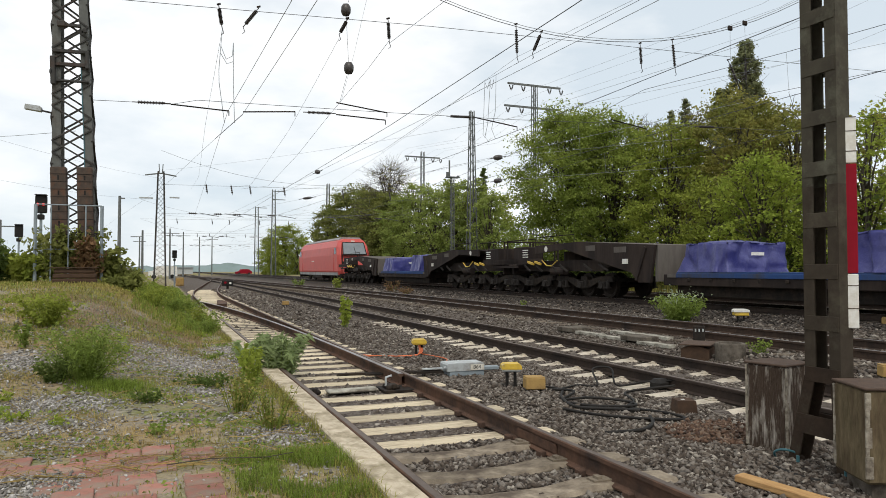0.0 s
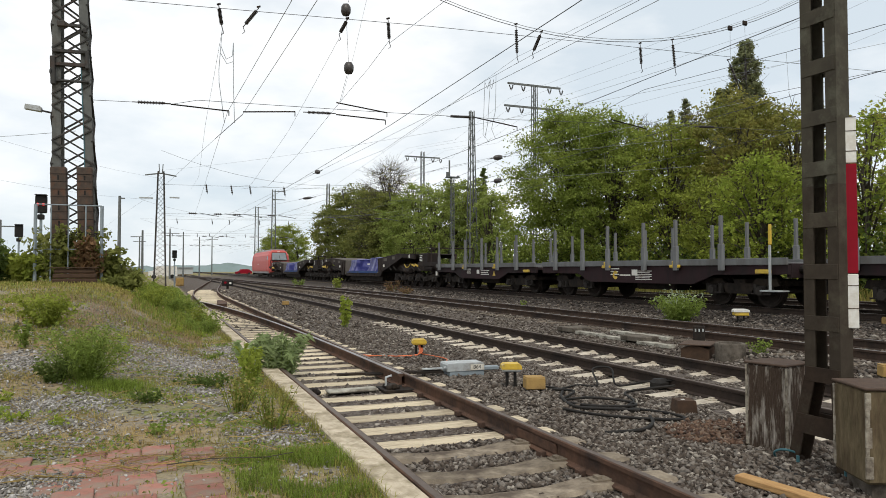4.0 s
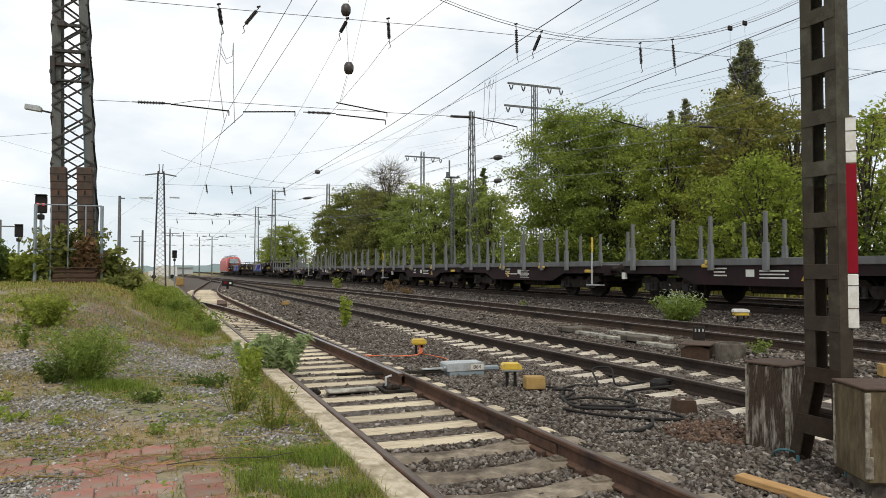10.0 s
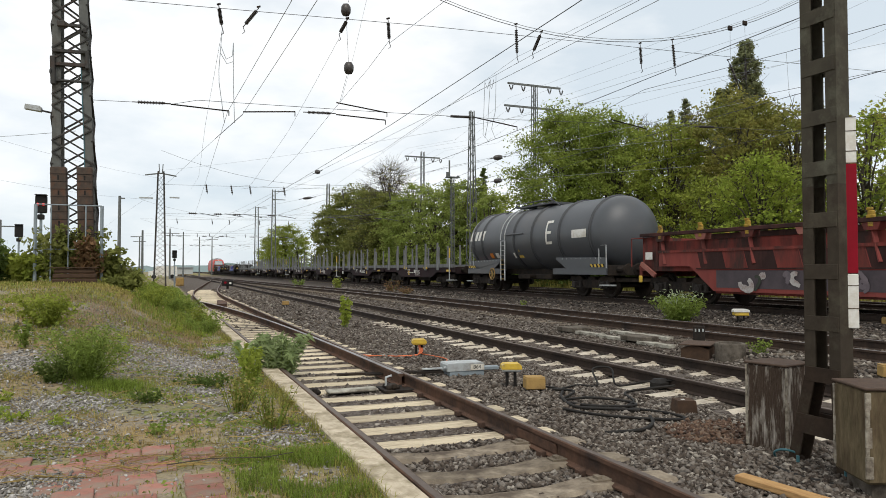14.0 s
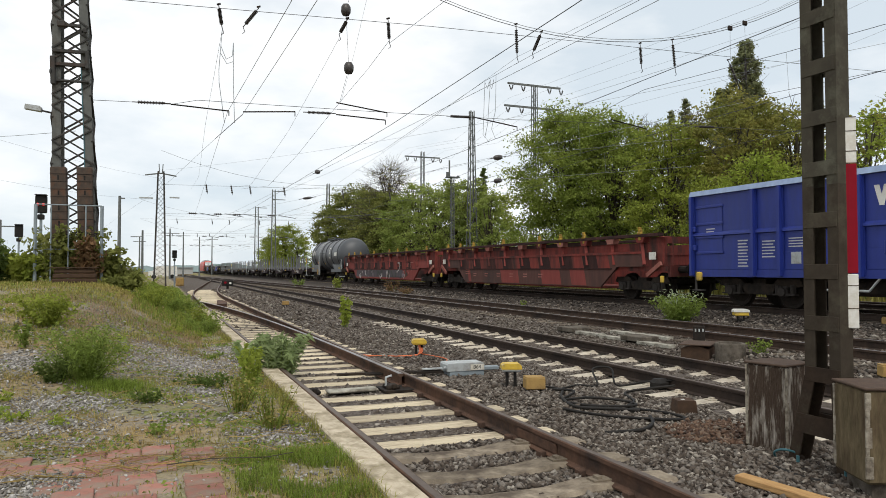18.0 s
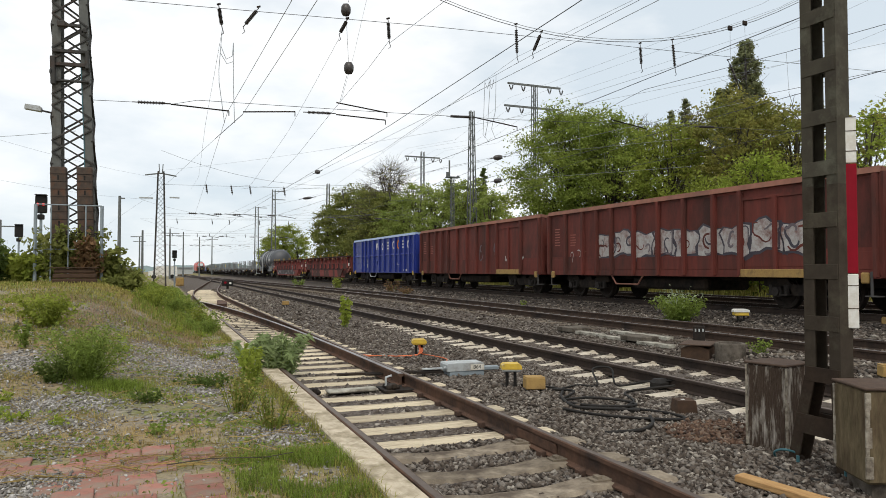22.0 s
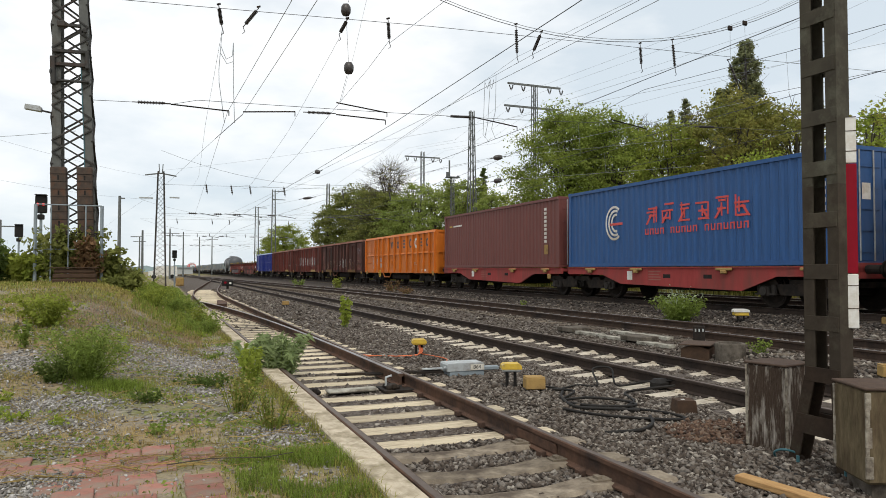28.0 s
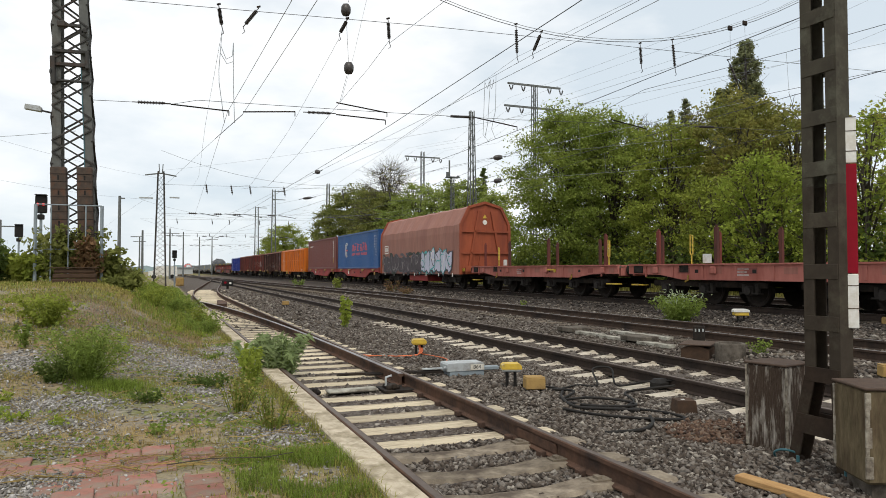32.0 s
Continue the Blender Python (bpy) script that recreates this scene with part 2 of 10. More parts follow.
# ---- mesh helpers ----
class Shape:
    """Collects vertices and faces of one mesh."""

    def __init__(self):
        self.v, self.f = [], []

    def add(self, verts, faces):
        k = len(self.v)
        self.v += [tuple(p) for p in verts]
        self.f += [tuple(i + k for i in q) for q in faces]
        return self

    def box(self, x0, x1, y0, y1, z0, z1, m=None, bevel=0.0):
        if bevel:
            b = bevel
            ps = []
            for z, s in ((z0, b), (z0 + b, 0), (z1 - b, 0), (z1, b)):
                for x, y in ((x0 + s, y0 + b), (x0 + s + b * (s == 0), y0 + s), (x1 - s - b * (s == 0), y0 + s), (x1 - s, y0 + b),
                             (x1 - s, y1 - b), (x1 - s - b * (s == 0), y1 - s), (x0 + s + b * (s == 0), y1 - s), (x0 + s, y1 - b)):
                    ps.append((x, y, z))
            fs = [tuple(range(7, -1, -1)), tuple(range(24, 32))]
            for k in range(3):
                for i in range(8):
                    j = (i + 1) % 8
                    fs.append((8 * k + i, 8 * k + j, 8 * k + 8 + j, 8 * k + 8 + i))
        else:
            ps = [(x, y, z) for z in (z0, z1) for x, y in ((x0, y0), (x1, y0), (x1, y1), (x0, y1))]
            fs = [(3, 2, 1, 0), (4, 5, 6, 7), (0, 1, 5, 4), (1, 2, 6, 5), (2, 3, 7, 6), (3, 0, 4, 7)]
        if m:
            ps = [m @ Vector(p) for p in ps]
        return self.add(ps, fs)

    def tube(self, pts, r, n=6, r1=None, cap=True):
        """A round bar along points; r to r1."""
        pts = [Vector(p) for p in pts]
        rings = []
        for i, p in enumerate(pts):
            d = (pts[min(i + 1, len(pts) - 1)] - pts[max(i - 1, 0)]).normalized()
            a = d.orthogonal().normalized() if i == 0 else (a - d * a.dot(d)).normalized()
            c = d.cross(a)
            rr = r + ((r1 if r1 is not None else r) - r) * i / max(1, len(pts) - 1)
            rings += [p + (a * math.cos(t) + c * math.sin(t)) * rr for t in (2 * math.pi * k / n for k in range(n))]
        fs = [(i * n + k, i * n + (k + 1) % n, i * n + n + (k + 1) % n, i * n + n + k) for i in range(len(pts) - 1) for k in range(n)]
        if cap:
            fs += [tuple(range(n - 1, -1, -1)), tuple(range(len(rings) - n, len(rings)))]
        return self.add(rings, fs)

    def bar(self, p, q, w, h=None, upv=(0, 0, 1)):
        """A square bar from p to q."""
        p, q = Vector(p), Vector(q)
        d = (q - p).normalized()
        a = d.cross(Vector(upv))
        a = (a if a.length > 1e-4 else d.orthogonal()).normalized() * w / 2
        c = a.cross(d).normalized() * (h or w) / 2
        ps = [e + s * a + t * c for e in (p, q) for s, t in ((-1, -1), (1, -1), (1, 1), (-1, 1))]
        return self.add(ps, [(3, 2, 1, 0), (4, 5, 6, 7), (0, 1, 5, 4), (1, 2, 6, 5), (2, 3, 7, 6), (3, 0, 4, 7)])

    def prism(self, prof, a, b, axis="y", m=None):
        """An outline (two coordinates) drawn out along an axis from a to b."""
        n = len(prof)
        put = {"y": lambda u, w, t: (u, t, w), "x": lambda u, w, t: (t, u, w), "z": lambda u, w, t: (u, w, t)}[axis]
        ps = [put(u, w, t) for t in (a, b) for u, w in prof]
        if m:
            ps = [m @ Vector(p) for p in ps]
        fs = [tuple(range(n)), tuple(range(2 * n - 1, n - 1, -1))] + [(i, (i + 1) % n, n + (i + 1) % n, n + i) for i in range(n)]
        return self.add(ps, fs)

    def lathe(self, prof, n=16, m=None):
        """Profile of (radius, height) turned about z."""
        ps = [(r * math.cos(2 * math.pi * k / n), r * math.sin(2 * math.pi * k / n), z) for r, z in prof for k in range(n)]
        if m:
            ps = [m @ Vector(p) for p in ps]
        k0 = len(prof)
        fs = [(i * n + k, i * n + (k + 1) % n, i * n + n + (k + 1) % n, i * n + n + k) for i in range(k0 - 1) for k in range(n)]
        fs += [tuple(range(n - 1, -1, -1)), tuple(range((k0 - 1) * n, k0 * n))]
        return self.add(ps, fs)

    def mesh(self, name, mat, smooth=False, fix=True):
        me = bpy.data.meshes.new(name)
        me.from_pydata(self.v, [], self.f)
        if fix and len(self.v) < 60000:
            bm = bmesh.new()
            bm.from_mesh(me)
            bmesh.ops.recalc_face_normals(bm, faces=bm.faces)
            bm.to_mesh(me)
            bm.free()
        me.materials.append(mat)
        if smooth:
            me.polygons.foreach_set("use_smooth", [True] * len(me.polygons))
        me.update()
        return me


def part(name, shape, mat, parent=None, label="", smooth=False, at=None, kind="", fix=True):
    """One mesh object; a part when it has a parent."""
    me = shape if isinstance(shape, bpy.types.Mesh) else shape.mesh(name, M[mat] if isinstance(mat, str) else mat, smooth, fix)
    ob = new(name, me)
    if parent:
        ob.parent = parent
    if at is not None:
        ob.matrix_basis = at if isinstance(at, Matrix) else Matrix.Translation(at)
    return tagged(ob, label, kind=kind)


def thing(name, label, category, at=None, group="", kind=""):
    e = new(name)
    e.empty_display_size = 0.2
    if at is not None:
        e.matrix_basis = at if isinstance(at, Matrix) else Matrix.Translation(at)
    return tagged(e, label, category, group, kind)


def smooth01(t):
    t = min(1.0, max(0.0, t))
    return t * t * (3 - 2 * t)


# ---- plan of the tracks: centre lines over the distance y ----
Z_NEAR, Z_MID, Z_MAIN = 0.0, 0.18, 0.38


def bend(y, y0, slope, radius):
    """Sideways shift of a line that curves off from y0 to a slope."""
    if y <= y0:
        return 0.0
    run = abs(slope) * radius
    if y < y0 + run:
        return math.copysign((y - y0) ** 2 / (2 * radius), slope)
    return slope * (y - y0 - run / 2)


def siding_x(y):
    return 2.38 + bend(y, 36, 0.085, 240)


def second_x(y):
    return 7.1


def third_x(y):
    return 10.95 - bend(y, 24, 0.055, 400) * 0.9


def main_x(y):
    return 16.55 - 0.011 * y


def back_x(y):
    return 20.95 - 0.011 * y


def ground_z(x, y):
    """Height of the ground sheet."""
    n = 0.03 * noise.noise((x * 0.7, y * 0.7, 0)) + 0.012 * noise.noise((x * 3.1, y * 3.1, 5))
    if x < 1.45:
        low = -0.06
        mound = 1.15 * smooth01((y - 6.0) / 13.0) * smooth01((1.0 + 0.3 * smooth01((y - 12) / 8) - x - 0.012 * max(0, y - 10)) / 2.7)
        far = smooth01((y - 45) / 60)
        return low + n + mound * (1 - 0.75 * far)
    edge = smooth01((x - 1.45) / 0.25)
    base = -0.19
    base += 0.18 * smooth01((x - 8.6) / 1.4) + 0.20 * smooth01((x - 12.6) / 2.2)
    if x > 22.3:
        base += 0.25 * smooth01((x - 22.3) / 3)
    return (1 - edge) * -0.1 + edge * base + n * 0.7


# ---- ground ----
def ground_material():
    m = bpy.data.materials.new("trackside ground")
    m.use_nodes = True
    n, l = m.node_tree.nodes, m.node_tree.links
    b = n["Principled BSDF"]
    b.inputs["Roughness"].default_value = 0.95
    b.inputs["Specular IOR Level"].default_value = 0.2
    tc = n.new("ShaderNodeTexCoord")
    sep = n.new("ShaderNodeSeparateXYZ")
    l.new(tc.outputs["Object"], sep.inputs[0])

    def noisy(scale, detail=6, rough=0.65):
        t = n.new("ShaderNodeTexNoise")
        t.inputs["Scale"].default_value, t.inputs["Detail"].default_value, t.inputs["Roughness"].default_value = scale, detail, rough
        l.new(tc.outputs["Object"], t.inputs["Vector"])
        return t.outputs["Fac"]

    def ramp(src, *stops):
        r = n.new("ShaderNodeValToRGB")
        while len(r.color_ramp.elements) < len(stops):
            r.color_ramp.elements.new(0.5)
        for e, (p, c) in zip(r.color_ramp.elements, stops):
            e.position, e.color = p, (*c, 1)
        l.new(src, r.inputs["Fac"])
        return r.outputs["Color"]

    def mix(fac, a, c):
        x = n.new("ShaderNodeMixRGB")
        l.new(fac, x.inputs[0])
        l.new(a, x.inputs[1])
        l.new(c, x.inputs[2])
        return x.outputs["Color"]

    def step(src, lo, hi):
        r = n.new("ShaderNodeMapRange")
        r.inputs["From Min"].default_value, r.inputs["From Max"].default_value = lo, hi
        l.new(src, r.inputs["Value"])
        return r.outputs["Result"]

    vor = n.new("ShaderNodeTexVoronoi")
    vor.inputs["Scale"].default_value = 19
    l.new(tc.outputs["Object"], vor.inputs["Vector"])
    stones = ramp(vor.outputs["Color"], (0.1, (0.042, 0.032, 0.026)), (0.5, (0.085, 0.069, 0.057)), (0.95, (0.16, 0.138, 0.118)))
    ballast = mix(step(noisy(0.35), 0.45, 0.62), stones, ramp(noisy(30), (0.3, (0.05, 0.038, 0.029)), (0.7, (0.125, 0.099, 0.08))))
    grit = ramp(noisy(26), (0.3, (0.15, 0.128, 0.098)), (0.7, (0.33, 0.295, 0.24)))
    soil = ramp(noisy(9), (0.3, (0.165, 0.122, 0.066)), (0.7, (0.35, 0.27, 0.155)))
    turf = ramp(noisy(12), (0.3, (0.085, 0.098, 0.028)), (0.7, (0.21, 0.205, 0.072)))
    left = mix(step(noisy(0.55, 8), 0.42, 0.56), grit, soil)
    left = mix(step(noisy(0.8, 8, 0.7), 0.47, 0.60), left, turf)
    wob = n.new("ShaderNodeMath")
    wob.operation = "MULTIPLY_ADD"
    l.new(noisy(1.5), wob.inputs[0])
    wob.inputs[1].default_value = 0.5
    l.new(sep.outputs["X"], wob.inputs[2])
    col = mix(step(wob.outputs[0], 1.62, 1.78), left, ballast)
    wob2 = n.new("ShaderNodeMath")
    wob2.operation = "MULTIPLY_ADD"
    l.new(noisy(0.6), wob2.inputs[0])
    wob2.inputs[1].default_value = 3.0
    l.new(sep.outputs["X"], wob2.inputs[2])
    col = mix(step(wob2.outputs[0], 23.6, 25.2), col, mix(step(noisy(0.5), 0.4, 0.6), turf, soil))
    # Ground colour darkens within a few metres of the running track.
    blackish = n.new("ShaderNodeMath")
    blackish.operation = "SUBTRACT"
    l.new(sep.outputs["X"], blackish.inputs[0])
    blackish.inputs[1].default_value = 16.6
    ab = n.new("ShaderNodeMath")
    ab.operation = "ABSOLUTE"
    l.new(blackish.outputs[0], ab.inputs[0])
    col = mix(step(ab.outputs[0], 4.6, 2.6), col, ramp(noisy(18), (0.3, (0.022, 0.018, 0.015)), (0.7, (0.06, 0.049, 0.041))))
    far = mix(step(noisy(0.08), 0.45, 0.55), turf, soil)
    col = mix(step(sep.outputs["Y"], 150, 230), col, far)
    l.new(col, b.inputs["Base Color"])
    bp = n.new("ShaderNodeBump")
    bp.inputs["Strength"].default_value, bp.inputs["Distance"].default_value = 0.7, 0.03
    l.new(vor.outputs["Distance"], bp.inputs["Height"])
    l.new(bp.outputs["Normal"], b.inputs["Normal"])
    return m


M["ground"] = ground_material()


def build_ground():
    xs = [-900, -400, -150, -60, -30, -18, -12] + [round(-8 + 0.25 * i, 3) for i in range(73)] + [11 + 0.7 * i for i in range(22)] + [28, 34, 50, 90, 200, 500, 1500]
    ys = [-330, -150, -60, -25, -10, -4, 0] + [round(1.5 + 0.25 * i, 3) for i in range(75)] + [21 + 1.5 * i for i in range(50)] + [100, 115, 135, 160, 200, 260, 350, 500, 800, 1500, 3000]
    s = Shape()
    for y in ys:
        for x in xs:
            z = ground_z(x, y)
            if y > 160 or x < -30 or x > 60:
                z = min(z, 0.25)
            s.v.append((x, y, z))
    w = len(xs)
    s.f = [(j * w + i, j * w + i + 1, j * w + w + i + 1, j * w + w + i) for j in range(len(ys) - 1) for i in range(w - 1)]
    g = part("ground", s, "ground", smooth=True, kind="structure")
    return tagged(g, "gravel and weedy grass ground of a railway yard", "ground")


build_ground()

# ---- tracks ----
RAIL = [(-0.062, -0.17), (0.062, -0.17), (0.062, -0.158), (0.012, -0.14), (0.010, -0.045), (0.036, -0.035), (0.036, -0.006), (0.028, -0.0005),
        (-0.028, -0.0005), (-0.036, -0.006), (-0.036, -0.035), (-0.010, -0.045), (-0.012, -0.14), (-0.062, -0.158)]


def sweep(prof, line):
    """An outline carried along points of the plan; each point (x, y, z, dx, dy)."""
    s = Shape()
    n = len(prof)
    for x, y, z, dx, dy in line:
        k = math.hypot(dx, dy)
        for u, w in prof:
            s.v.append((x + u * dy / k, y - u * dx / k, z + w))
    for i in range(len(line) - 1):
        for k in range(n):
            s.f.append((i * n + k, i * n + (k + 1) % n, i * n + n + (k + 1) % n, i * n + n + k))
    s.f += [tuple(range(n)), tuple(range(len(s.v) - 1, len(s.v) - n - 1, -1))]
    return s


def centre(fx, z, ys, off=0.0):
    rows = []
    for y in ys:
        dx, dy = fx(y + 0.5) - fx(y - 0.5), 1.0
        k = math.hypot(dx, dy)
        rows.append((fx(y) + off * dy / k, y - off * dx / k, z, dx, dy))
    return rows


def rail_ys(y0, y1):
    ys = [float(y0)]
    while ys[-1] < y1:
        ys.append(ys[-1] + (1.0 if 2 < ys[-1] < 30 else 3.0 if ys[-1] < 130 and ys[-1] > 0 else 12.0))
    return ys


def track(name, label, fx, z, y0, y1, top, side="rail_dark"):
    e = thing(name, label, "track", kind="structure")
    for off in (-0.7535, 0.7535):
        line = centre(fx, z, rail_ys(y0, y1), off)
        r = part("rail", sweep(RAIL, line), side, e)
        part("rail_head", sweep([(-0.026, 0.0), (0.026, 0.0), (0.022, 0.0025), (-0.022, 0.0025)], line), top, r)
    return e


def sleeper_mesh(kind, mat=None):
    s = Shape()
    if kind == "concrete":
        prof = [(-0.14, -0.30), (0.14, -0.30), (0.135, -0.22), (0.105, -0.19), (-0.105, -0.19), (-0.135, -0.22)]
        for x0, x1, dz0, dz1 in ((-1.3, -0.9, -0.02, 0.0), (-0.9, -0.55, 0.0, 0.0), (-0.55, -0.25, 0.0, -0.035), (-0.25, 0.25, -0.035, -0.035), (0.25, 0.55, -0.035, 0.0), (0.55, 0.9, 0.0, 0.0), (0.9, 1.3, 0.0, -0.02)):
            ps = [(x, u, w + d) for x, d in ((x0, dz0), (x1, dz1)) for u, w in prof]
            n = len(prof)
            s.add(ps, [(i, (i + 1) % n, n + (i + 1) % n, n + i) for i in range(n)] + [tuple(range(n)), tuple(range(2 * n - 1, n - 1, -1))])
        for x in (-0.7535, 0.7535):
            s.box(x - 0.16, x + 0.16, -0.055, 0.055, -0.195, -0.176)
            for d in (-0.10, 0.10):
                s.box(x + d - 0.022, x + d + 0.022, -0.03, 0.03, -0.18, -0.155)
    else:
        s.box(-1.3, 1.3, -0.13, 0.13, -0.32, -0.178, bevel=0.012)
    return s.mesh("sleeper", M[mat or ("sleeper_concrete" if kind == "concrete" else kind)])


def lay(parent, me, fx, z, y0, y1, step, limit=300, skip=(), jitter=0.0):
    y, k, rnd = y0, 0, random.Random(4)
    while y < y1 and k < limit:
        dx = fx(y + 0.5) - fx(y - 0.5)
        ob = part("sleeper", me, None, parent, at=Matrix.LocRotScale((fx(y) + rnd.uniform(-jitter, jitter), y, z + rnd.uniform(-jitter, 0) * 0.3), Euler((0, 0, -math.atan(dx) + rnd.uniform(-jitter, jitter) * 0.3)), None))
        y += step
        k += 1
    return y


T_SIDING = track("siding_track", "siding with brown worn rails on wooden sleepers", siding_x, Z_NEAR, -40, 112, "rail_dull", "rail_side")
T_SECOND = track("second_track", "track with dark rails on pale concrete sleepers", second_x, Z_NEAR, -40, 400, "rail_dull")
T_THIRD = track("third_track", "track with bright worn rails on dark sleepers", third_x, Z_MID, -40, 230, "rail_top", "rail_mid")
T_MAIN = track("main_track", "running track with bright rails under the goods train", main_x, Z_MAIN, -320, 460, "rail_top")
T_BACK = track("back_track", "track with bright rails behind the goods train", back_x, Z_MAIN, -60, 460, "rail_top")
lay(T_SIDING, sleeper_mesh("concrete", "sleeper_dirty"), siding_x, Z_NEAR + 0.046, 2.0 - 0.62 * 24, 5.9, 0.62, jitter=0.02)
lay(T_SIDING, sleeper_mesh("sleeper_wood"), siding_x, Z_NEAR + 0.006, 6.2, 60, 0.60, jitter=0.02)
lay(T_SECOND, sleeper_mesh("concrete"), second_x, Z_NEAR + 0.022, 2.0 - 0.6 * 24, 21.0, 0.60)
lay(T_SECOND, sleeper_mesh("concrete", "sleeper_dirty"), second_x, Z_NEAR - 0.004, 21.2, 90, 0.60, jitter=0.02)
lay(T_THIRD, sleeper_mesh("sleeper_old"), third_x, Z_MID + 0.005, 2.0 - 0.63 * 24, 70, 0.63)
lay(T_MAIN, sleeper_mesh("sleeper_old"), main_x, Z_MAIN + 0.01, 4.0 - 0.63 * 24, 90, 0.63)
lay(T_BACK, sleeper_mesh("sleeper_old"), back_x, Z_MAIN + 0.005, 6.0, 90, 0.65)


def derail_blade():
    """Single blade of the catch point, from its tip to the crossing."""
    def fx(y):
        t = min(1.0, max(0.0, (y - 9.2) / 24.9))
        return 3.06 - 0.06 * t - 1.45 * t * t * t ** 0.3
    ys = [9.2 + 0.8 * i for i in range(32)]
    line = centre(fx, 0.0, ys)
    r = part("switch_blade", sweep(RAIL, line), "rail_side", T_SIDING, "dark rail blade with a bright worn head")
    part("rail_head", sweep([(-0.034, 0.0), (0.034, 0.0), (0.03, 0.003), (-0.03, 0.003)], line), "rail_top", r)


derail_blade()
part("wing_plate", Shape().prism([(-0.34, 31.2), (0.10, 31.6), (0.30, 34.6), (-0.02, 36.0), (-0.20, 33.4)], -0.16, -0.03, "z"), "rail_side", T_SIDING, "rusty plate at a crossing", at=(2.55, 0, 0))


# ---- kerb and paving ----
def build_kerb():
    e = thing("kerb", "pale weathered concrete kerb beside the siding, partly overgrown", "kerb", kind="structure")
    rnd = random.Random(3)
    y = -12.8
    while y < 26:
        ln = 1.996
        top = 0.0 + rnd.uniform(-0.006, 0.004)
        s = Shape().box(-0.115, 0.115, 0, ln, -0.32, top, bevel=0.016)
        part("kerb_stone", s, "kerb", e, at=pose(1.475 + rnd.uniform(-0.004, 0.004), y, 0, 0, 0, rnd.uniform(-0.1, 0.1)))
        y += 2.0


def build_paving():
    e = thing("brick_paving", "worn red brick paving breaking up under grass", "paving", kind="structure")
    rnd = random.Random(5)
    me = [Shape().box(-0.1265, 0.1265, -0.1305, 0.1305, -0.06, 0.0, bevel=0.006 + 0.003 * k).mesh("brick", M["brick"]) for k in range(3)]
    row = 0
    y = 3.3
    while y < 6.25:
        x = -2.2 + (0.13 if row % 2 else 0.0)
        while x < 0.05:
            worn = (y > 5.9 and x < -0.9 and rnd.random() < 0.3) or (5.15 < y < 5.75 and x < -0.72) or (y > 6.05 and rnd.random() < 0.4) or rnd.random() < 0.03
            if not worn:
                part("brick", me[rnd.randrange(3)], None, e, at=pose(x, y + 0.02 * x, -0.048 + rnd.uniform(-0.010, 0.006), rnd.uniform(-1.2, 1.2), rnd.uniform(-1.2, 1.2), rnd.uniform(-1.5, 1.5) + 1.5))
            x += 0.258
        y += 0.268
        row += 1
    y = 3.4
    while y < 6.2:
        part("brick", me[0], None, e, at=pose(0.29, y, -0.054 + rnd.uniform(-0.01, 0.006), rnd.uniform(-1.5, 1.5), rnd.uniform(-1.5, 1.5), 2 + rnd.uniform(-2, 2)))
        y += 0.268
    slab = part("concrete_slab", Shape().box(-0.35, 0.35, -0.3, 0.3, -0.08, 0.0, bevel=0.02), "kerb", at=pose(-1.85, 8.35, 0.0, 1, -1, 25))
    tagged(slab, "broken pale concrete slab lying in the grass", "slab")


build_kerb()
build_paving()


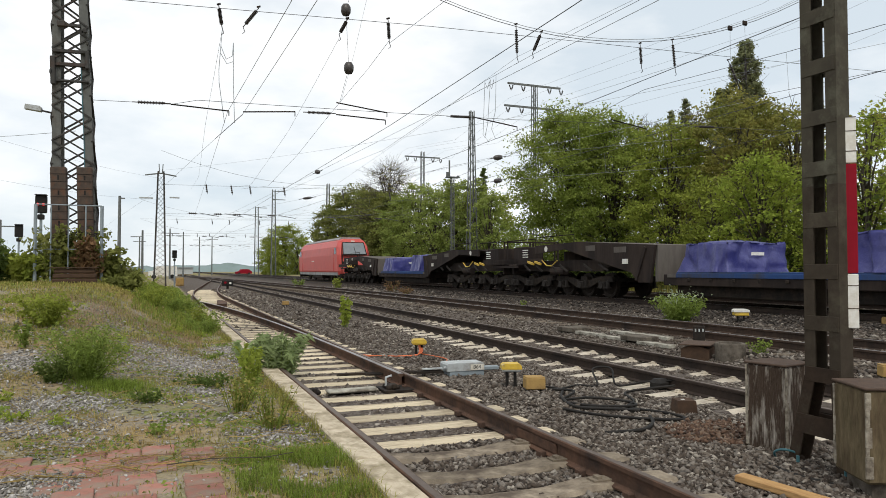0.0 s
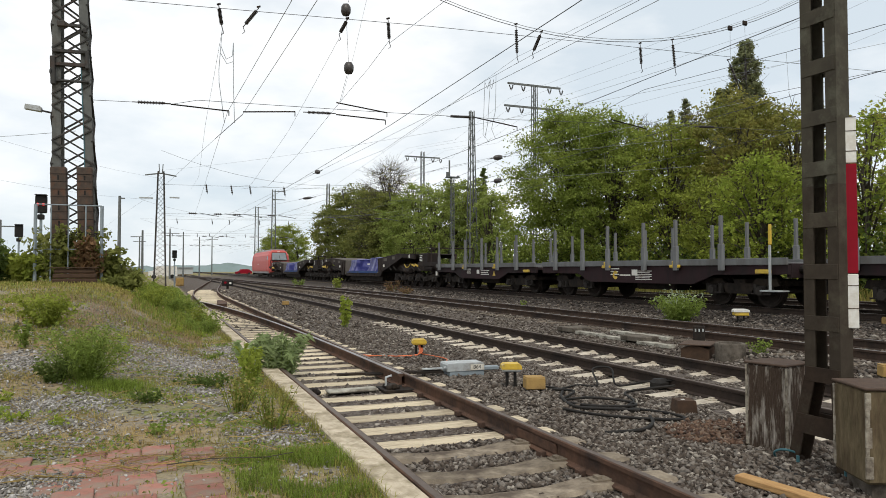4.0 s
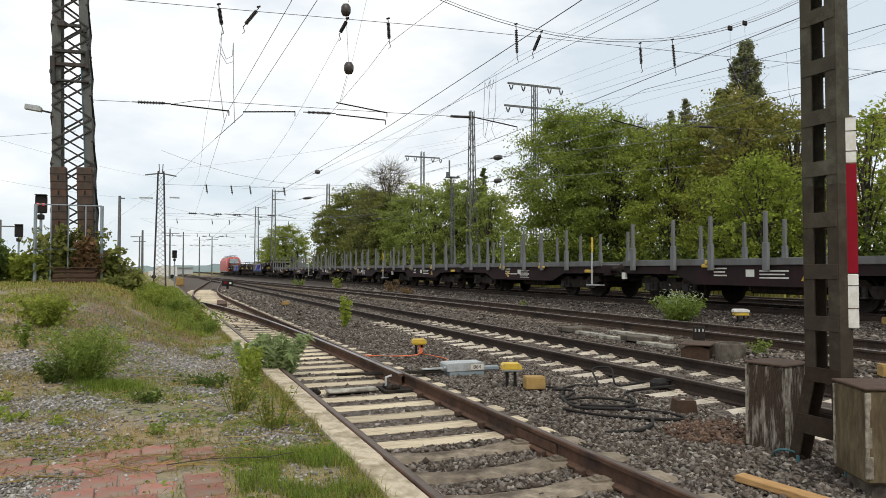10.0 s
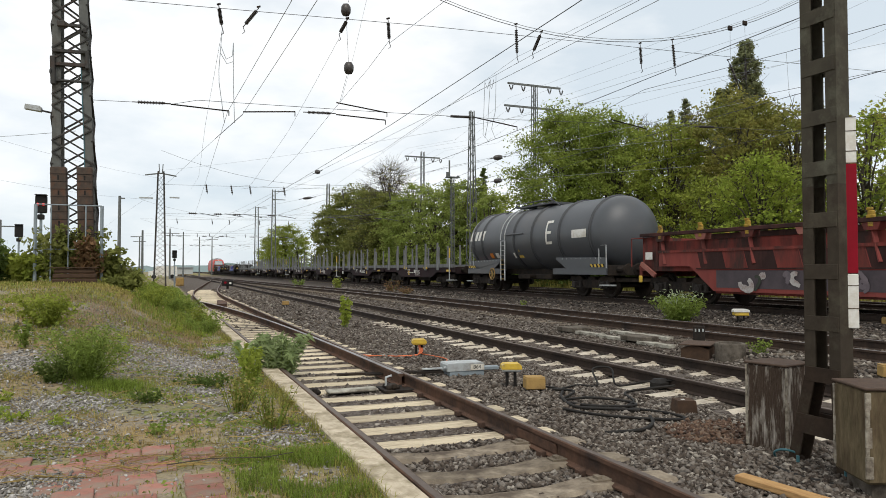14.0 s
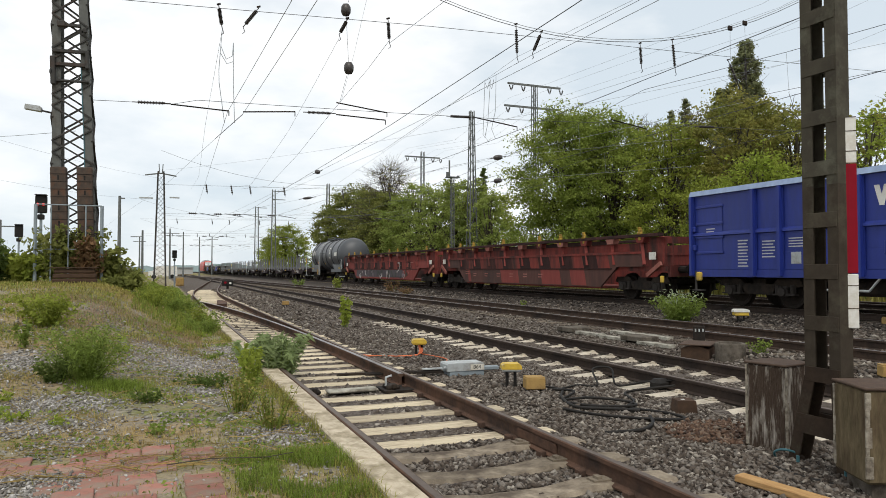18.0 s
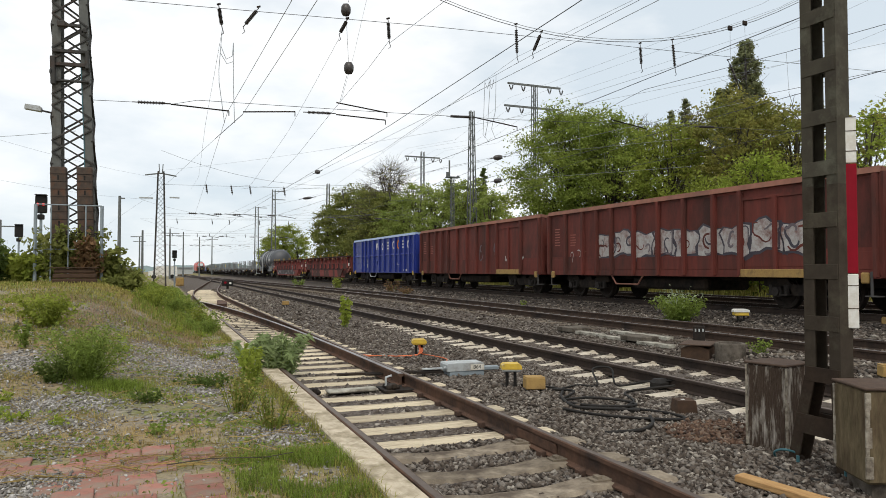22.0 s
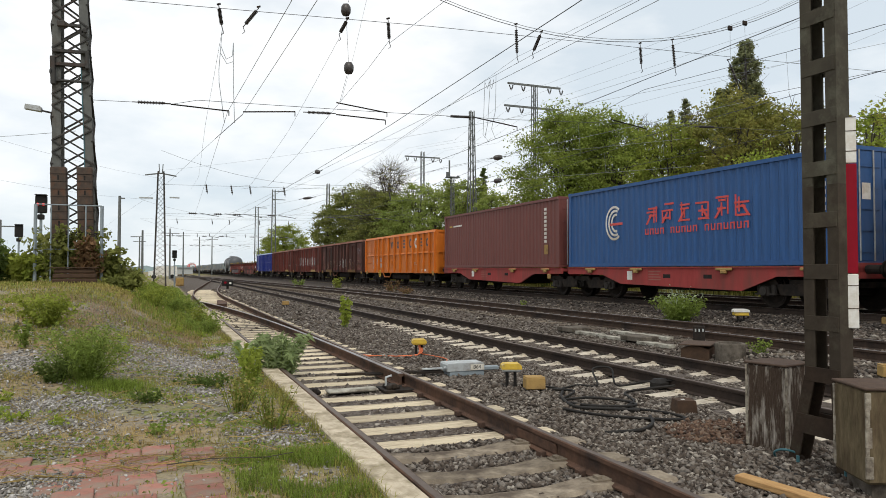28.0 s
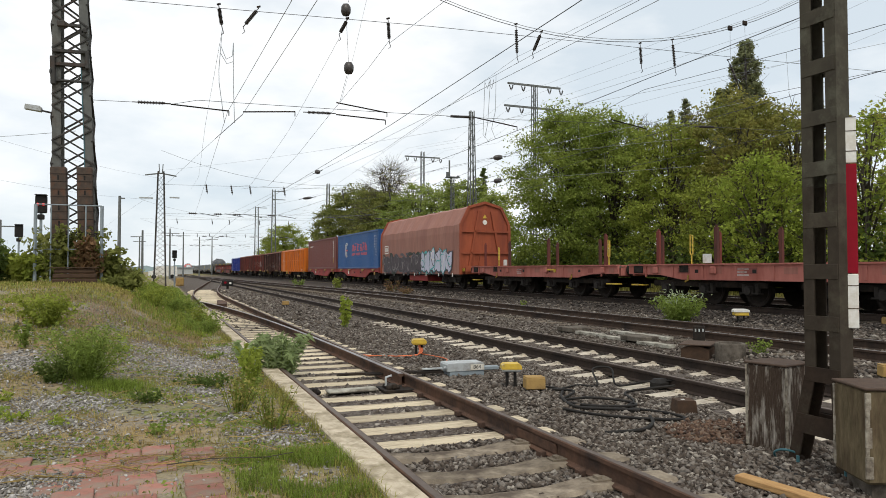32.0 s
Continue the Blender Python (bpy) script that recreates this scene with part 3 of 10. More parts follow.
# ---- overhead line mast beside the camera ----
def near_mast():
    e = thing("line_mast", "weathered olive steel mast of two channels with battens", "mast", pose(4.985, 4.12, -0.2))
    a, d = 0.165, 0.07                      # half width along the track, half depth across

    def leg(z0, z1, yb, yt, sign):
        """One channel: a web across and two flanges."""
        w, t = 0.10, 0.012
        prof = [(-d, 0), (d, 0), (d, w), (d - t, w), (d - t, t), (-d + t, t), (-d + t, w), (-d, w)]
        s = Shape()
        n = len(prof)
        s.v = [(x, yy - sign * o, z) for z, yy in ((z0, yb), (z1, yt)) for x, o in prof]
        s.f = [tuple(range(n)), tuple(range(2 * n - 1, n - 1, -1))] + [(i, (i + 1) % n, n + (i + 1) % n, n + i) for i in range(n)]
        return s
    # Legs and battens turn darker brown in steps towards the foot.
    for sign in (-1, 1):
        part("mast_leg", leg(2.3, 9.5, sign * a, sign * a, sign), "mast", e)
        part("lower_leg", leg(0.78, 2.3, sign * a, sign * a, sign), "mast_mid", e, "brown lower leg")
        part("mast_foot", leg(0.0, 0.78, sign * a + (0.19 if sign > 0 else -0.05), sign * a, sign), "mast_rust", e, "darker brown foot")
    z = 0.36
    k = 0
    while z < 9.3:
        hh = 0.06 if k else 0.08
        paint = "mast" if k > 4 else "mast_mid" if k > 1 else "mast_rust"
        wide = a - 0.01 + max(0.0, (0.78 - z) * 0.24)
        part("batten", Shape().box(-d - 0.006, -d + 0.004, 0.01 - a, wide, z - hh, z + hh, bevel=0.002), paint, e)
        part("batten", Shape().box(d - 0.004, d + 0.006, 0.01 - a, wide, z - hh, z + hh, bevel=0.002), paint, e)
        z += 0.415
        k += 1
    part("base_plate", Shape().box(-0.16, 0.16, -0.33, 0.44, -0.12, 0.012, bevel=0.01), "steel_dark", e)
    for y in (-0.22, 0.22):
        part("anchor_bolt", Shape().tube([(-0.1, y, 0.0), (-0.1, y, 0.09)], 0.014, 8), "hose", e, "teal painted bolt")
    # striped board at the mast's edge
    b = thing("mast_board", "tall narrow white and red striped board fixed to a mast", "sign", pose(5.04, 3.945, 0, 0, 0, -38))
    for z0, z1, m in ((2.26, 2.63, "sign_white"), (1.39, 2.26, "sign_red"), (0.96, 1.39, "sign_white")):
        part("panel", Shape().box(-0.045, 0.045, -0.012, 0.012, z0 + 0.002, z1 - 0.002, bevel=0.006), m, b)
    part("back_rail", Shape().box(-0.058, 0.0, 0.013, 0.045, 0.98, 2.64), "black", b)
    for z in (2.63, 2.52, 2.36, 1.30, 1.12):
        part("seam", Shape().box(-0.046, 0.046, -0.0145, -0.0125, z - 0.006, z), "rust_box", b)
    for z in (1.2, 2.4):
        part("bracket", Shape().box(-0.05, -0.02, 0.045, 0.12, z, z + 0.05), "mast", b)


def concrete_block(m, w, dp, h, seed, paint, label):
    e = thing("concrete_block", label, "block", m, group="blocks at the mast")
    s = Shape().box(-w / 2, w / 2, -dp / 2, dp / 2, 0.02, h - 0.02, bevel=0.018)
    part("body", s, paint, e)
    part("cover", Shape().box(-w / 2 - 0.012, w / 2 + 0.012, -dp / 2 - 0.012, dp / 2 + 0.012, h - 0.02, h, bevel=0.006), "block_lid", e)
    if h < 0.75:
        # Added filler below the raised block; its dark colour stands for the gap's shade.
        part("footing", Shape().box(-w / 2 + 0.06, w / 2 - 0.06, -dp / 2 + 0.06, dp / 2 - 0.06, -0.16, 0.03), "shaft", e, "added dark filler for the shaded gap under a block")
    rnd = random.Random(seed)
    z = 0.06
    while z < h - 0.06:
        k = rnd.uniform(0.05, 0.16)
        d = rnd.uniform(0.010, 0.030)
        part("crust", Shape().box(-w / 2 - 0.007, -w / 2 + 1.5 * d, -dp / 2 - 0.007, -dp / 2 + 0.4 * d, z, min(z + k, h - 0.03), bevel=0.003), "crust", e, "pale lime crust")
        part("crust", Shape().box(-w / 2 - 0.006, -w / 2 + 0.01, dp / 2 - d, dp / 2 + 0.006, z, min(z + k, h - 0.03), bevel=0.003), "crust", e, "pale lime crust")
        z += k


near_mast()
concrete_block(pose(5.215, 4.83, -0.22, 0, 0, 12), 0.42, 0.38, 0.81, 1, "block", "dark brown concrete block with pale lime runs and a rusty cover")
concrete_block(pose(4.826, 3.59, -0.09, 0, 0, -25), 0.40, 0.45, 0.69, 2, "block_tan", "tan mossy concrete block with a rusty sheet cover")


# ---- small trackside equipment ----
def word(name, text, size, mat, m, parent=None, depth=0.002, spacing=1.0):
    """Lettering as a thin mesh."""
    c = bpy.data.curves.new(name, "FONT")
    c.body, c.size, c.extrude, c.align_x, c.align_y, c.space_character = text, size, depth, "CENTER", "CENTER", spacing
    c.resolution_u = 3
    ob = bpy.data.objects.new(name, c)
    me = bpy.data.meshes.new_from_object(ob)
    bpy.data.objects.remove(ob)
    bpy.data.curves.remove(c)
    me.materials.clear()
    me.materials.append(M[mat])
    o = new(name, me)
    o.parent = parent
    o.matrix_basis = m
    return o


def point_machine():
    e = thing("point_machine", "light grey point machine box with a white number plate", "point machine", pose(4.28, 9.98, -0.17, 0, 0, -3))
    part("base", Shape().box(-0.23, 0.33, -0.16, 0.16, -0.02, 0.06, bevel=0.01), "blue_grey", e)
    s = Shape()
    s.prism([(-0.27, 0.06), (0.33, 0.06), (0.33, 0.155), (0.31, 0.18), (-0.25, 0.18), (-0.27, 0.155)], -0.17, 0.17)
    part("cover", s, "grey_paint", e)
    pl = part("number_plate", Shape().box(0.10, 0.315, -0.178, -0.172, 0.07, 0.155), "sign_white", e)
    word("number", "864", 0.085, "black", pose(0.207, -0.179, 0.113, 90, 0, 0), pl, 0.001)
    part("side_arm", Shape().box(0.33, 0.62, -0.05, 0.05, 0.04, 0.10, bevel=0.01), "blue_grey", e)
    part("bracket", Shape().box(-0.62, -0.3, -0.06, 0.02, 0.09, 0.105), "grey_paint", e)
    for x in (-0.29, -0.27):
        part("knob", Shape().tube([(x - 0.02, -0.1, 0.11), (x + 0.005, -0.1, 0.11)], 0.022, 10), "grey_paint", e)
    part("rod", Shape().bar((-0.3, 0.05, 0.05), (-1.9, 0.05, 0.06), 0.035), "steel_dark", e)
    part("rod", Shape().bar((-0.3, -0.06, 0.05), (-1.5, -0.06, 0.06), 0.03), "steel_dark", e)


def lock_plate():
    """Grey hollow tie with locks at the blade's tip."""
    e = thing("switch_lock", "grey steel tie with black locks at a switch blade", "switch lock", pose(2.35, 8.98, -0.16))
    part("tie", Shape().box(-0.36, 0.30, -0.11, 0.11, 0.0, 0.035, bevel=0.012), "concrete", e)
    for x in (-0.55, 0.5):
        part("lock", Shape().box(x - 0.09, x + 0.09, -0.12, 0.12, 0.0, 0.06, bevel=0.02).box(x - 0.03, x + 0.03, -0.18, -0.1, 0.02, 0.09, bevel=0.015), "steel_dark", e)
    part("slide_plate", Shape().box(0.35, 0.82, -0.22, 0.22, -0.02, 0.012), "steel_dark", e)
    part("pin", Shape().tube([(0.42, -0.02, 0.05), (0.42, -0.02, 0.16), (0.5, -0.02, 0.18)], 0.016, 6), "grey_paint", e)


def marker(name, label, m, cap, box_mat, w, h, leg_h, lip=True):
    e = thing(name, label, "junction box", m, group="small track boxes")
    part("box", Shape().box(-w / 2, w / 2, -w * 0.4, w * 0.4, leg_h, leg_h + h, bevel=0.012), box_mat, e)
    if lip:
        s = Shape().prism([(-w * 0.56, leg_h + h), (w * 0.56, leg_h + h), (w * 0.53, leg_h + h + 0.05), (w * 0.4, leg_h + h + 0.075), (-w * 0.4, leg_h + h + 0.075), (-w * 0.53, leg_h + h + 0.05)], -w * 0.45, w * 0.45)
        part("cap", s, cap, e)
    else:
        part("cap", Shape().box(-w * 0.48, w * 0.48, -w * 0.38, w * 0.38, leg_h + h, leg_h + h + 0.012, bevel=0.004), cap, e)
    for x in (-w * 0.22, w * 0.22):
        part("leg", Shape().tube([(x, 0, -0.05), (x, 0, leg_h)], 0.022, 8), "cable", e)
    return e


point_machine()
lock_plate()
marker("track_box", "grey box with a yellow cap on two posts", pose(4.48, 8.68, -0.19, 0, 0, -20), "yellow", "grey_paint", 0.25, 0.035, 0.22)
marker("track_box", "dirty ochre box on cable legs", pose(4.60, 8.25, -0.22, 0, 0, -15), "ochre", "ochre", 0.26, 0.15, 0.07, False)
marker("track_box", "yellow box over orange cables", pose(4.53, 12.55, -0.19, 0, 0, -15), "yellow", "yellow", 0.25, 0.03, 0.2)
marker("track_box", "yellow box with a white lid on a blue grey post", pose(13.7, 13.85, -0.0, 0, 0, -30), "sign_white", "yellow", 0.34, 0.09, 0.26)
marker("track_box", "ochre box beside a running track", pose(15.15, 10.9, 0.1, 0, 0, -30), "ochre", "ochre", 0.32, 0.2, 0.05, False)
marker("track_box", "ochre box beside a running track", pose(9.45, 6.85, -0.1, 0, 0, -30), "ochre", "ochre", 0.24, 0.16, 0.03, False)
marker("track_box", "small brown marker box beside a track", pose(4.94, 30.5, -0.19, 0, 0, 0), "ochre", "ochre", 0.28, 0.14, 0.12, False)


def rusty_box():
    e = thing("pull_box", "rusty brown steel box on the ballast", "box", pose(5.45, 6.36, -0.2, 0, 0, -20))
    part("body", Shape().prism([(-0.12, 0.02), (0.12, 0.02), (0.10, 0.17), (-0.10, 0.17)], -0.1, 0.1), "rust_box", e)
    part("flange", Shape().box(-0.16, 0.15, -0.13, 0.13, -0.02, 0.022, bevel=0.006), "rust_box", e)
    part("tag", Shape().box(-0.04, 0.0, -0.03, 0.0, 0.171, 0.176), "sign_white", e)


def pulley_group():
    e = thing("cable_cover", "grey brown sheet steel cover with a sloped lid", "cover", pose(9.0, 10.1, -0.17, 0, 0, -52))
    part("body", Shape().prism([(-0.24, 0.0), (0.24, 0.0), (0.24, 0.20), (0.0, 0.27), (-0.24, 0.20)], -0.36, 0.36), "rust_box", e)
    part("lid", Shape().box(-0.27, 0.27, -0.42, 0.36, 0.262, 0.285, bevel=0.006), "block_lid", e, "brown rusty lid")
    part("tag", Shape().box(-0.248, -0.243, -0.24, -0.18, 0.11, 0.15), "sign_red", e)
    r = thing("concrete_ring", "open pale concrete shaft ring in the ballast", "shaft ring", pose(9.15, 9.5, -0.2))
    n = 20
    s = Shape()
    for z0, z1, ra, rb in ((0, 0.36, 0.29, 0.29),):
        s.lathe([(0.19, z0), (0.25, z0), (0.255, z1 - 0.02), (0.245, z1), (0.195, z1), (0.19, z1 - 0.02), (0.185, z0 + 0.05)], n)
    part("ring", s, "shaft", r)
    p = thing("number_post", "small dark post with a pale painted number", "post", pose(9.95, 11.15, -0.05, 0, 0, -35))
    part("post", Shape().box(-0.11, 0.11, -0.03, 0.03, 0, 0.36, bevel=0.015), "steel_dark", p)
    for k in (-0.07, 0.0, 0.07):
        part("mark", Shape().box(k - 0.014, k + 0.014, -0.036, -0.031, 0.24, 0.30), "grey_paint", p)
    for x, y, rz in ((9.3, 14.0, 3), (9.3, 13.0, 3), (9.25, 11.6, 3), (9.72, 13.2, 3), (9.7, 12.2, 2)):
        b = part("trough_cover", Shape().box(-0.09, 0.09, -0.48, 0.48, 0.0, 0.075, bevel=0.01), "concrete", at=pose(x, y, ground_z(x, y) - 0.01, 0, 0, rz))
        tagged(b, "pale concrete cable trough edge in the ballast", "trough edge", "trough edges")
    for x, y in ((9.45, 14.9), (9.45, 12.3)):
        b = part("square_slab", Shape().box(-0.3, 0.3, -0.34, 0.34, 0.0, 0.11, bevel=0.012), "shaft", at=pose(x, y, ground_z(x, y) - 0.01, 0, 0, 3))
        tagged(b, "dark square concrete slab over a cable trough", "slab", "trough slabs")


def cables():
    rnd = random.Random(8)
    z = -0.155

    def cable(pts, r, mat, name, label):
        c = [Vector(p) for p in pts]
        fine = []
        for i in range(len(c) - 1):
            p0, p1, p2, p3 = c[max(0, i - 1)], c[i], c[i + 1], c[min(len(c) - 1, i + 2)]
            for k in range(6):
                t = k / 6
                fine.append(0.5 * ((2 * p1) + (p2 - p0) * t + (2 * p0 - 5 * p1 + 4 * p2 - p3) * t * t + (3 * p1 - p0 - 3 * p2 + p3) * t ** 3))
        fine.append(c[-1])
        o = part(name, Shape().tube(fine, r, 7), mat, smooth=True)
        tagged(o, label, "cable", "loose cables")

    lab = "loose black cable lying on the ballast"
    cable([(4.6, 8.6, z), (4.9, 8.1, z), (4.62, 7.6, z), (4.45, 7.0, z), (4.75, 6.75, z), (5.0, 6.55, z)], 0.02, "cable", "cable", lab)
    cable([(4.9, 8.1, z), (5.3, 8.3, z), (5.55, 8.2, z), (5.75, 8.6, 0.0), (5.95, 8.45, 0.02), (5.8, 8.1, z), (6.1, 7.9, -0.1), (6.35, 7.6, -0.05)], 0.014, "cable", "cable", lab)
    cable([(4.75, 8.15, z), (4.9, 7.75, z + 0.03), (4.55, 7.45, z), (4.78, 7.2, z + 0.05), (5.2, 7.05, z), (5.05, 6.72, z + 0.02), (4.7, 6.95, z), (4.5, 7.25, z)], 0.016, "cable", "cable", lab)
    cable([(4.25, 6.95, z), (4.42, 6.55, z), (4.8, 6.15, z), (5.15, 6.0, z), (5.2, 6.3, z), (5.0, 6.75, z), (5.3, 7.05, z), (5.6, 7.6, z), (6.2, 7.4, -0.08)], 0.016, "cable", "cable", lab)
    cable([(4.05, 5.85, z - 0.02), (4.4, 5.75, z), (4.7, 5.95, z), (4.9, 6.25, z)], 0.02, "cable", "cable", lab)
    for k in range(4):
        y = 12.5 + 0.05 * k
        cable([(4.5 + 0.02 * k, y, 0.05), (4.46, y - 0.1 - 0.05 * k, z), (4.1 - 0.25 * k, y - 0.25 + 0.1 * k, z), (3.6 - 0.2 * k, y + 0.3 * k, z), (3.3, y + 0.9 * k - 0.3, z)], 0.008, "cable_orange", "cable", "orange cable lying on the ballast")
    cable([(4.55, 12.5, z), (4.7, 11.6, z), (4.35, 10.9, z), (4.3, 10.3, z)], 0.009, "cable_orange", "cable", "orange cable lying on the ballast")
    cable([(4.90, 4.56, -0.2), (4.84, 4.54, -0.13), (4.83, 4.48, -0.09), (4.86, 4.43, -0.08), (4.92, 4.40, -0.10)], 0.010, "hose", "hose", "teal hose looped at the foot of a mast")
    cable([(4.78, 4.6, -0.2), (4.62, 4.3, -0.18), (4.6, 4.0, -0.18), (4.72, 3.75, -0.19)], 0.022, "cable", "cable", "thick black cable at the foot of a mast")
    b = part("plank", Shape().box(-0.06, 0.06, -0.45, 0.45, 0.0, 0.05, bevel=0.006), "plank", at=pose(4.14, 3.68, -0.17, 2, 1, 14))
    tagged(b, "broken raw plank lying on the ballast", "plank")
    c = part("conduit_ramp", Shape().box(-0.13, 0.13, -0.10, 0.1, 0.0, 0.16, bevel=0.05), "cable", at=pose(6.25, 7.75, -0.2, 0, 0, 0))
    tagged(c, "black rubber cable shoe against a rail", "cable shoe")


rusty_box()
pulley_group()
cables()


def clamp_row():
    """Fish plates and clips that show on the near siding."""
    me = Shape().box(-0.028, 0.028, -0.045, 0.045, -0.05, 0.012, bevel=0.01).mesh("rail_clip", M["rail_side"])
    y = 2.3
    while y < 16:
        for off in (-0.7535, 0.7535):
            for d in (-0.085, 0.085):
                part("rail_clip", me, None, T_SIDING, at=(siding_x(y) + off + d, y, -0.14))
        y += 0.61
    for off in (-0.7535, 0.7535):
        part("fish_plate", Shape().box(off + 0.012 - 2.38 + 2.38, off + 0.03, -0.35, 0.35, -0.14, -0.05, bevel=0.008).box(off - 0.03, off - 0.012, -0.35, 0.35, -0.14, -0.05, bevel=0.008), "rail_side", T_SIDING, at=(2.38, 5.55, 0))


clamp_row()


def far_shunt_signal():
    e = thing("shunting_signal", "low dwarf signal with red and white lamps beside a track", "signal", pose(5.2, 62.0, -0.2, 0, 0, 0))
    part("foot", Shape().box(-0.1, 0.1, -0.1, 0.1, 0, 0.3), "steel_dark", e)
    part("head", Shape().box(-0.45, 0.45, -0.15, 0.15, 0.25, 0.75, bevel=0.05), "black", e)
    part("lamp", Shape().tube([(-0.2, -0.15, 0.55), (-0.2, -0.2, 0.55)], 0.1, 10), "sign_red", e)
    part("lamp", Shape().tube([(0.2, -0.15, 0.5), (0.2, -0.2, 0.5)], 0.1, 10), "sign_white", e)


far_shunt_signal()


# ---- lattice towers and masts ----
def lattice(e, w0, w1, h, leg, brace, step, mat, d0=None, d1=None, fine=False, leg_mat=None):
    """Four tapered corner legs with crossed braces on each face; each face is one part."""
    d0, d1 = d0 or w0, d1 or w1

    def corner(sx, sy, z):
        t = z / h
        return Vector((sx * (w0 + (w1 - w0) * t) / 2, sy * (d0 + (d1 - d0) * t) / 2, z))
    for sx in (-1, 1):
        for sy in (-1, 1):
            s = Shape()
            a, b = corner(sx, sy, 0), corner(sx, sy, h)
            t = leg * 0.22
            prof = [(0, 0), (sx * leg, 0), (sx * leg, sy * t), (sx * t, sy * t), (sx * t, sy * leg), (0, sy * leg)]
            s.v = [(p.x - u, p.y - v, p.z) for p in (a, b) for u, v in prof]
            s.f = [tuple(range(6)), tuple(range(11, 5, -1))] + [(i, (i + 1) % 6, 6 + (i + 1) % 6, 6 + i) for i in range(6)]
            part("mast_leg", s, leg_mat or mat, e)
    for f, (p, q) in enumerate((((-1, -1), (1, -1)), ((1, -1), (1, 1)), ((1, 1), (-1, 1)), ((-1, 1), (-1, -1)))):
        s = Shape()
        z, k = 0.15, 0
        while z + step < h:
            a, b = corner(*p, z), corner(*q, z + step)
            if k % 2:
                a, b = corner(*q, z), corner(*p, z + step)
            s.bar(a, b, brace, brace * 0.5)
            if fine:
                part("brace", Shape().bar(a, b, brace, brace * 0.5), mat, e)
            c, d = (corner(*q, z + step * 0.5), corner(*p, z + step * 1.5)) if k % 2 == 0 else (corner(*p, z + step * 0.5), corner(*q, z + step * 1.5))
            if z + step * 1.5 < h and f % 2 == 0:
                s.bar(c, d, brace, brace * 0.5)
                if fine:
                    part("brace", Shape().bar(c, d, brace, brace * 0.5), mat, e)
            z += step
            k += 1
        if not fine:
            part("bracing", s, mat, e, kind="stuff")


def insulator_shape(p, q, r=0.055, n=5):
    """Ribbed rod between two points."""
    p, q = Vector(p), Vector(q)
    ln = (q - p).length
    m = Matrix.Translation(p) @ (q - p).to_track_quat("Z", "Y").to_matrix().to_4x4()
    prof = [(0.014, 0.0), (0.014, ln * 0.14)]
    for k in range(n):
        z = ln * (0.15 + 0.7 * k / n)
        dz = ln * 0.7 / n
        prof += [(r * 0.55, z), (r, z + dz * 0.25), (r * 0.95, z + dz * 0.45), (r * 0.5, z + dz * 0.6), (r * 0.5, z + dz * 0.95)]
    prof += [(0.014, ln * 0.86), (0.014, ln)]
    return Shape().lathe(prof, 10, m)


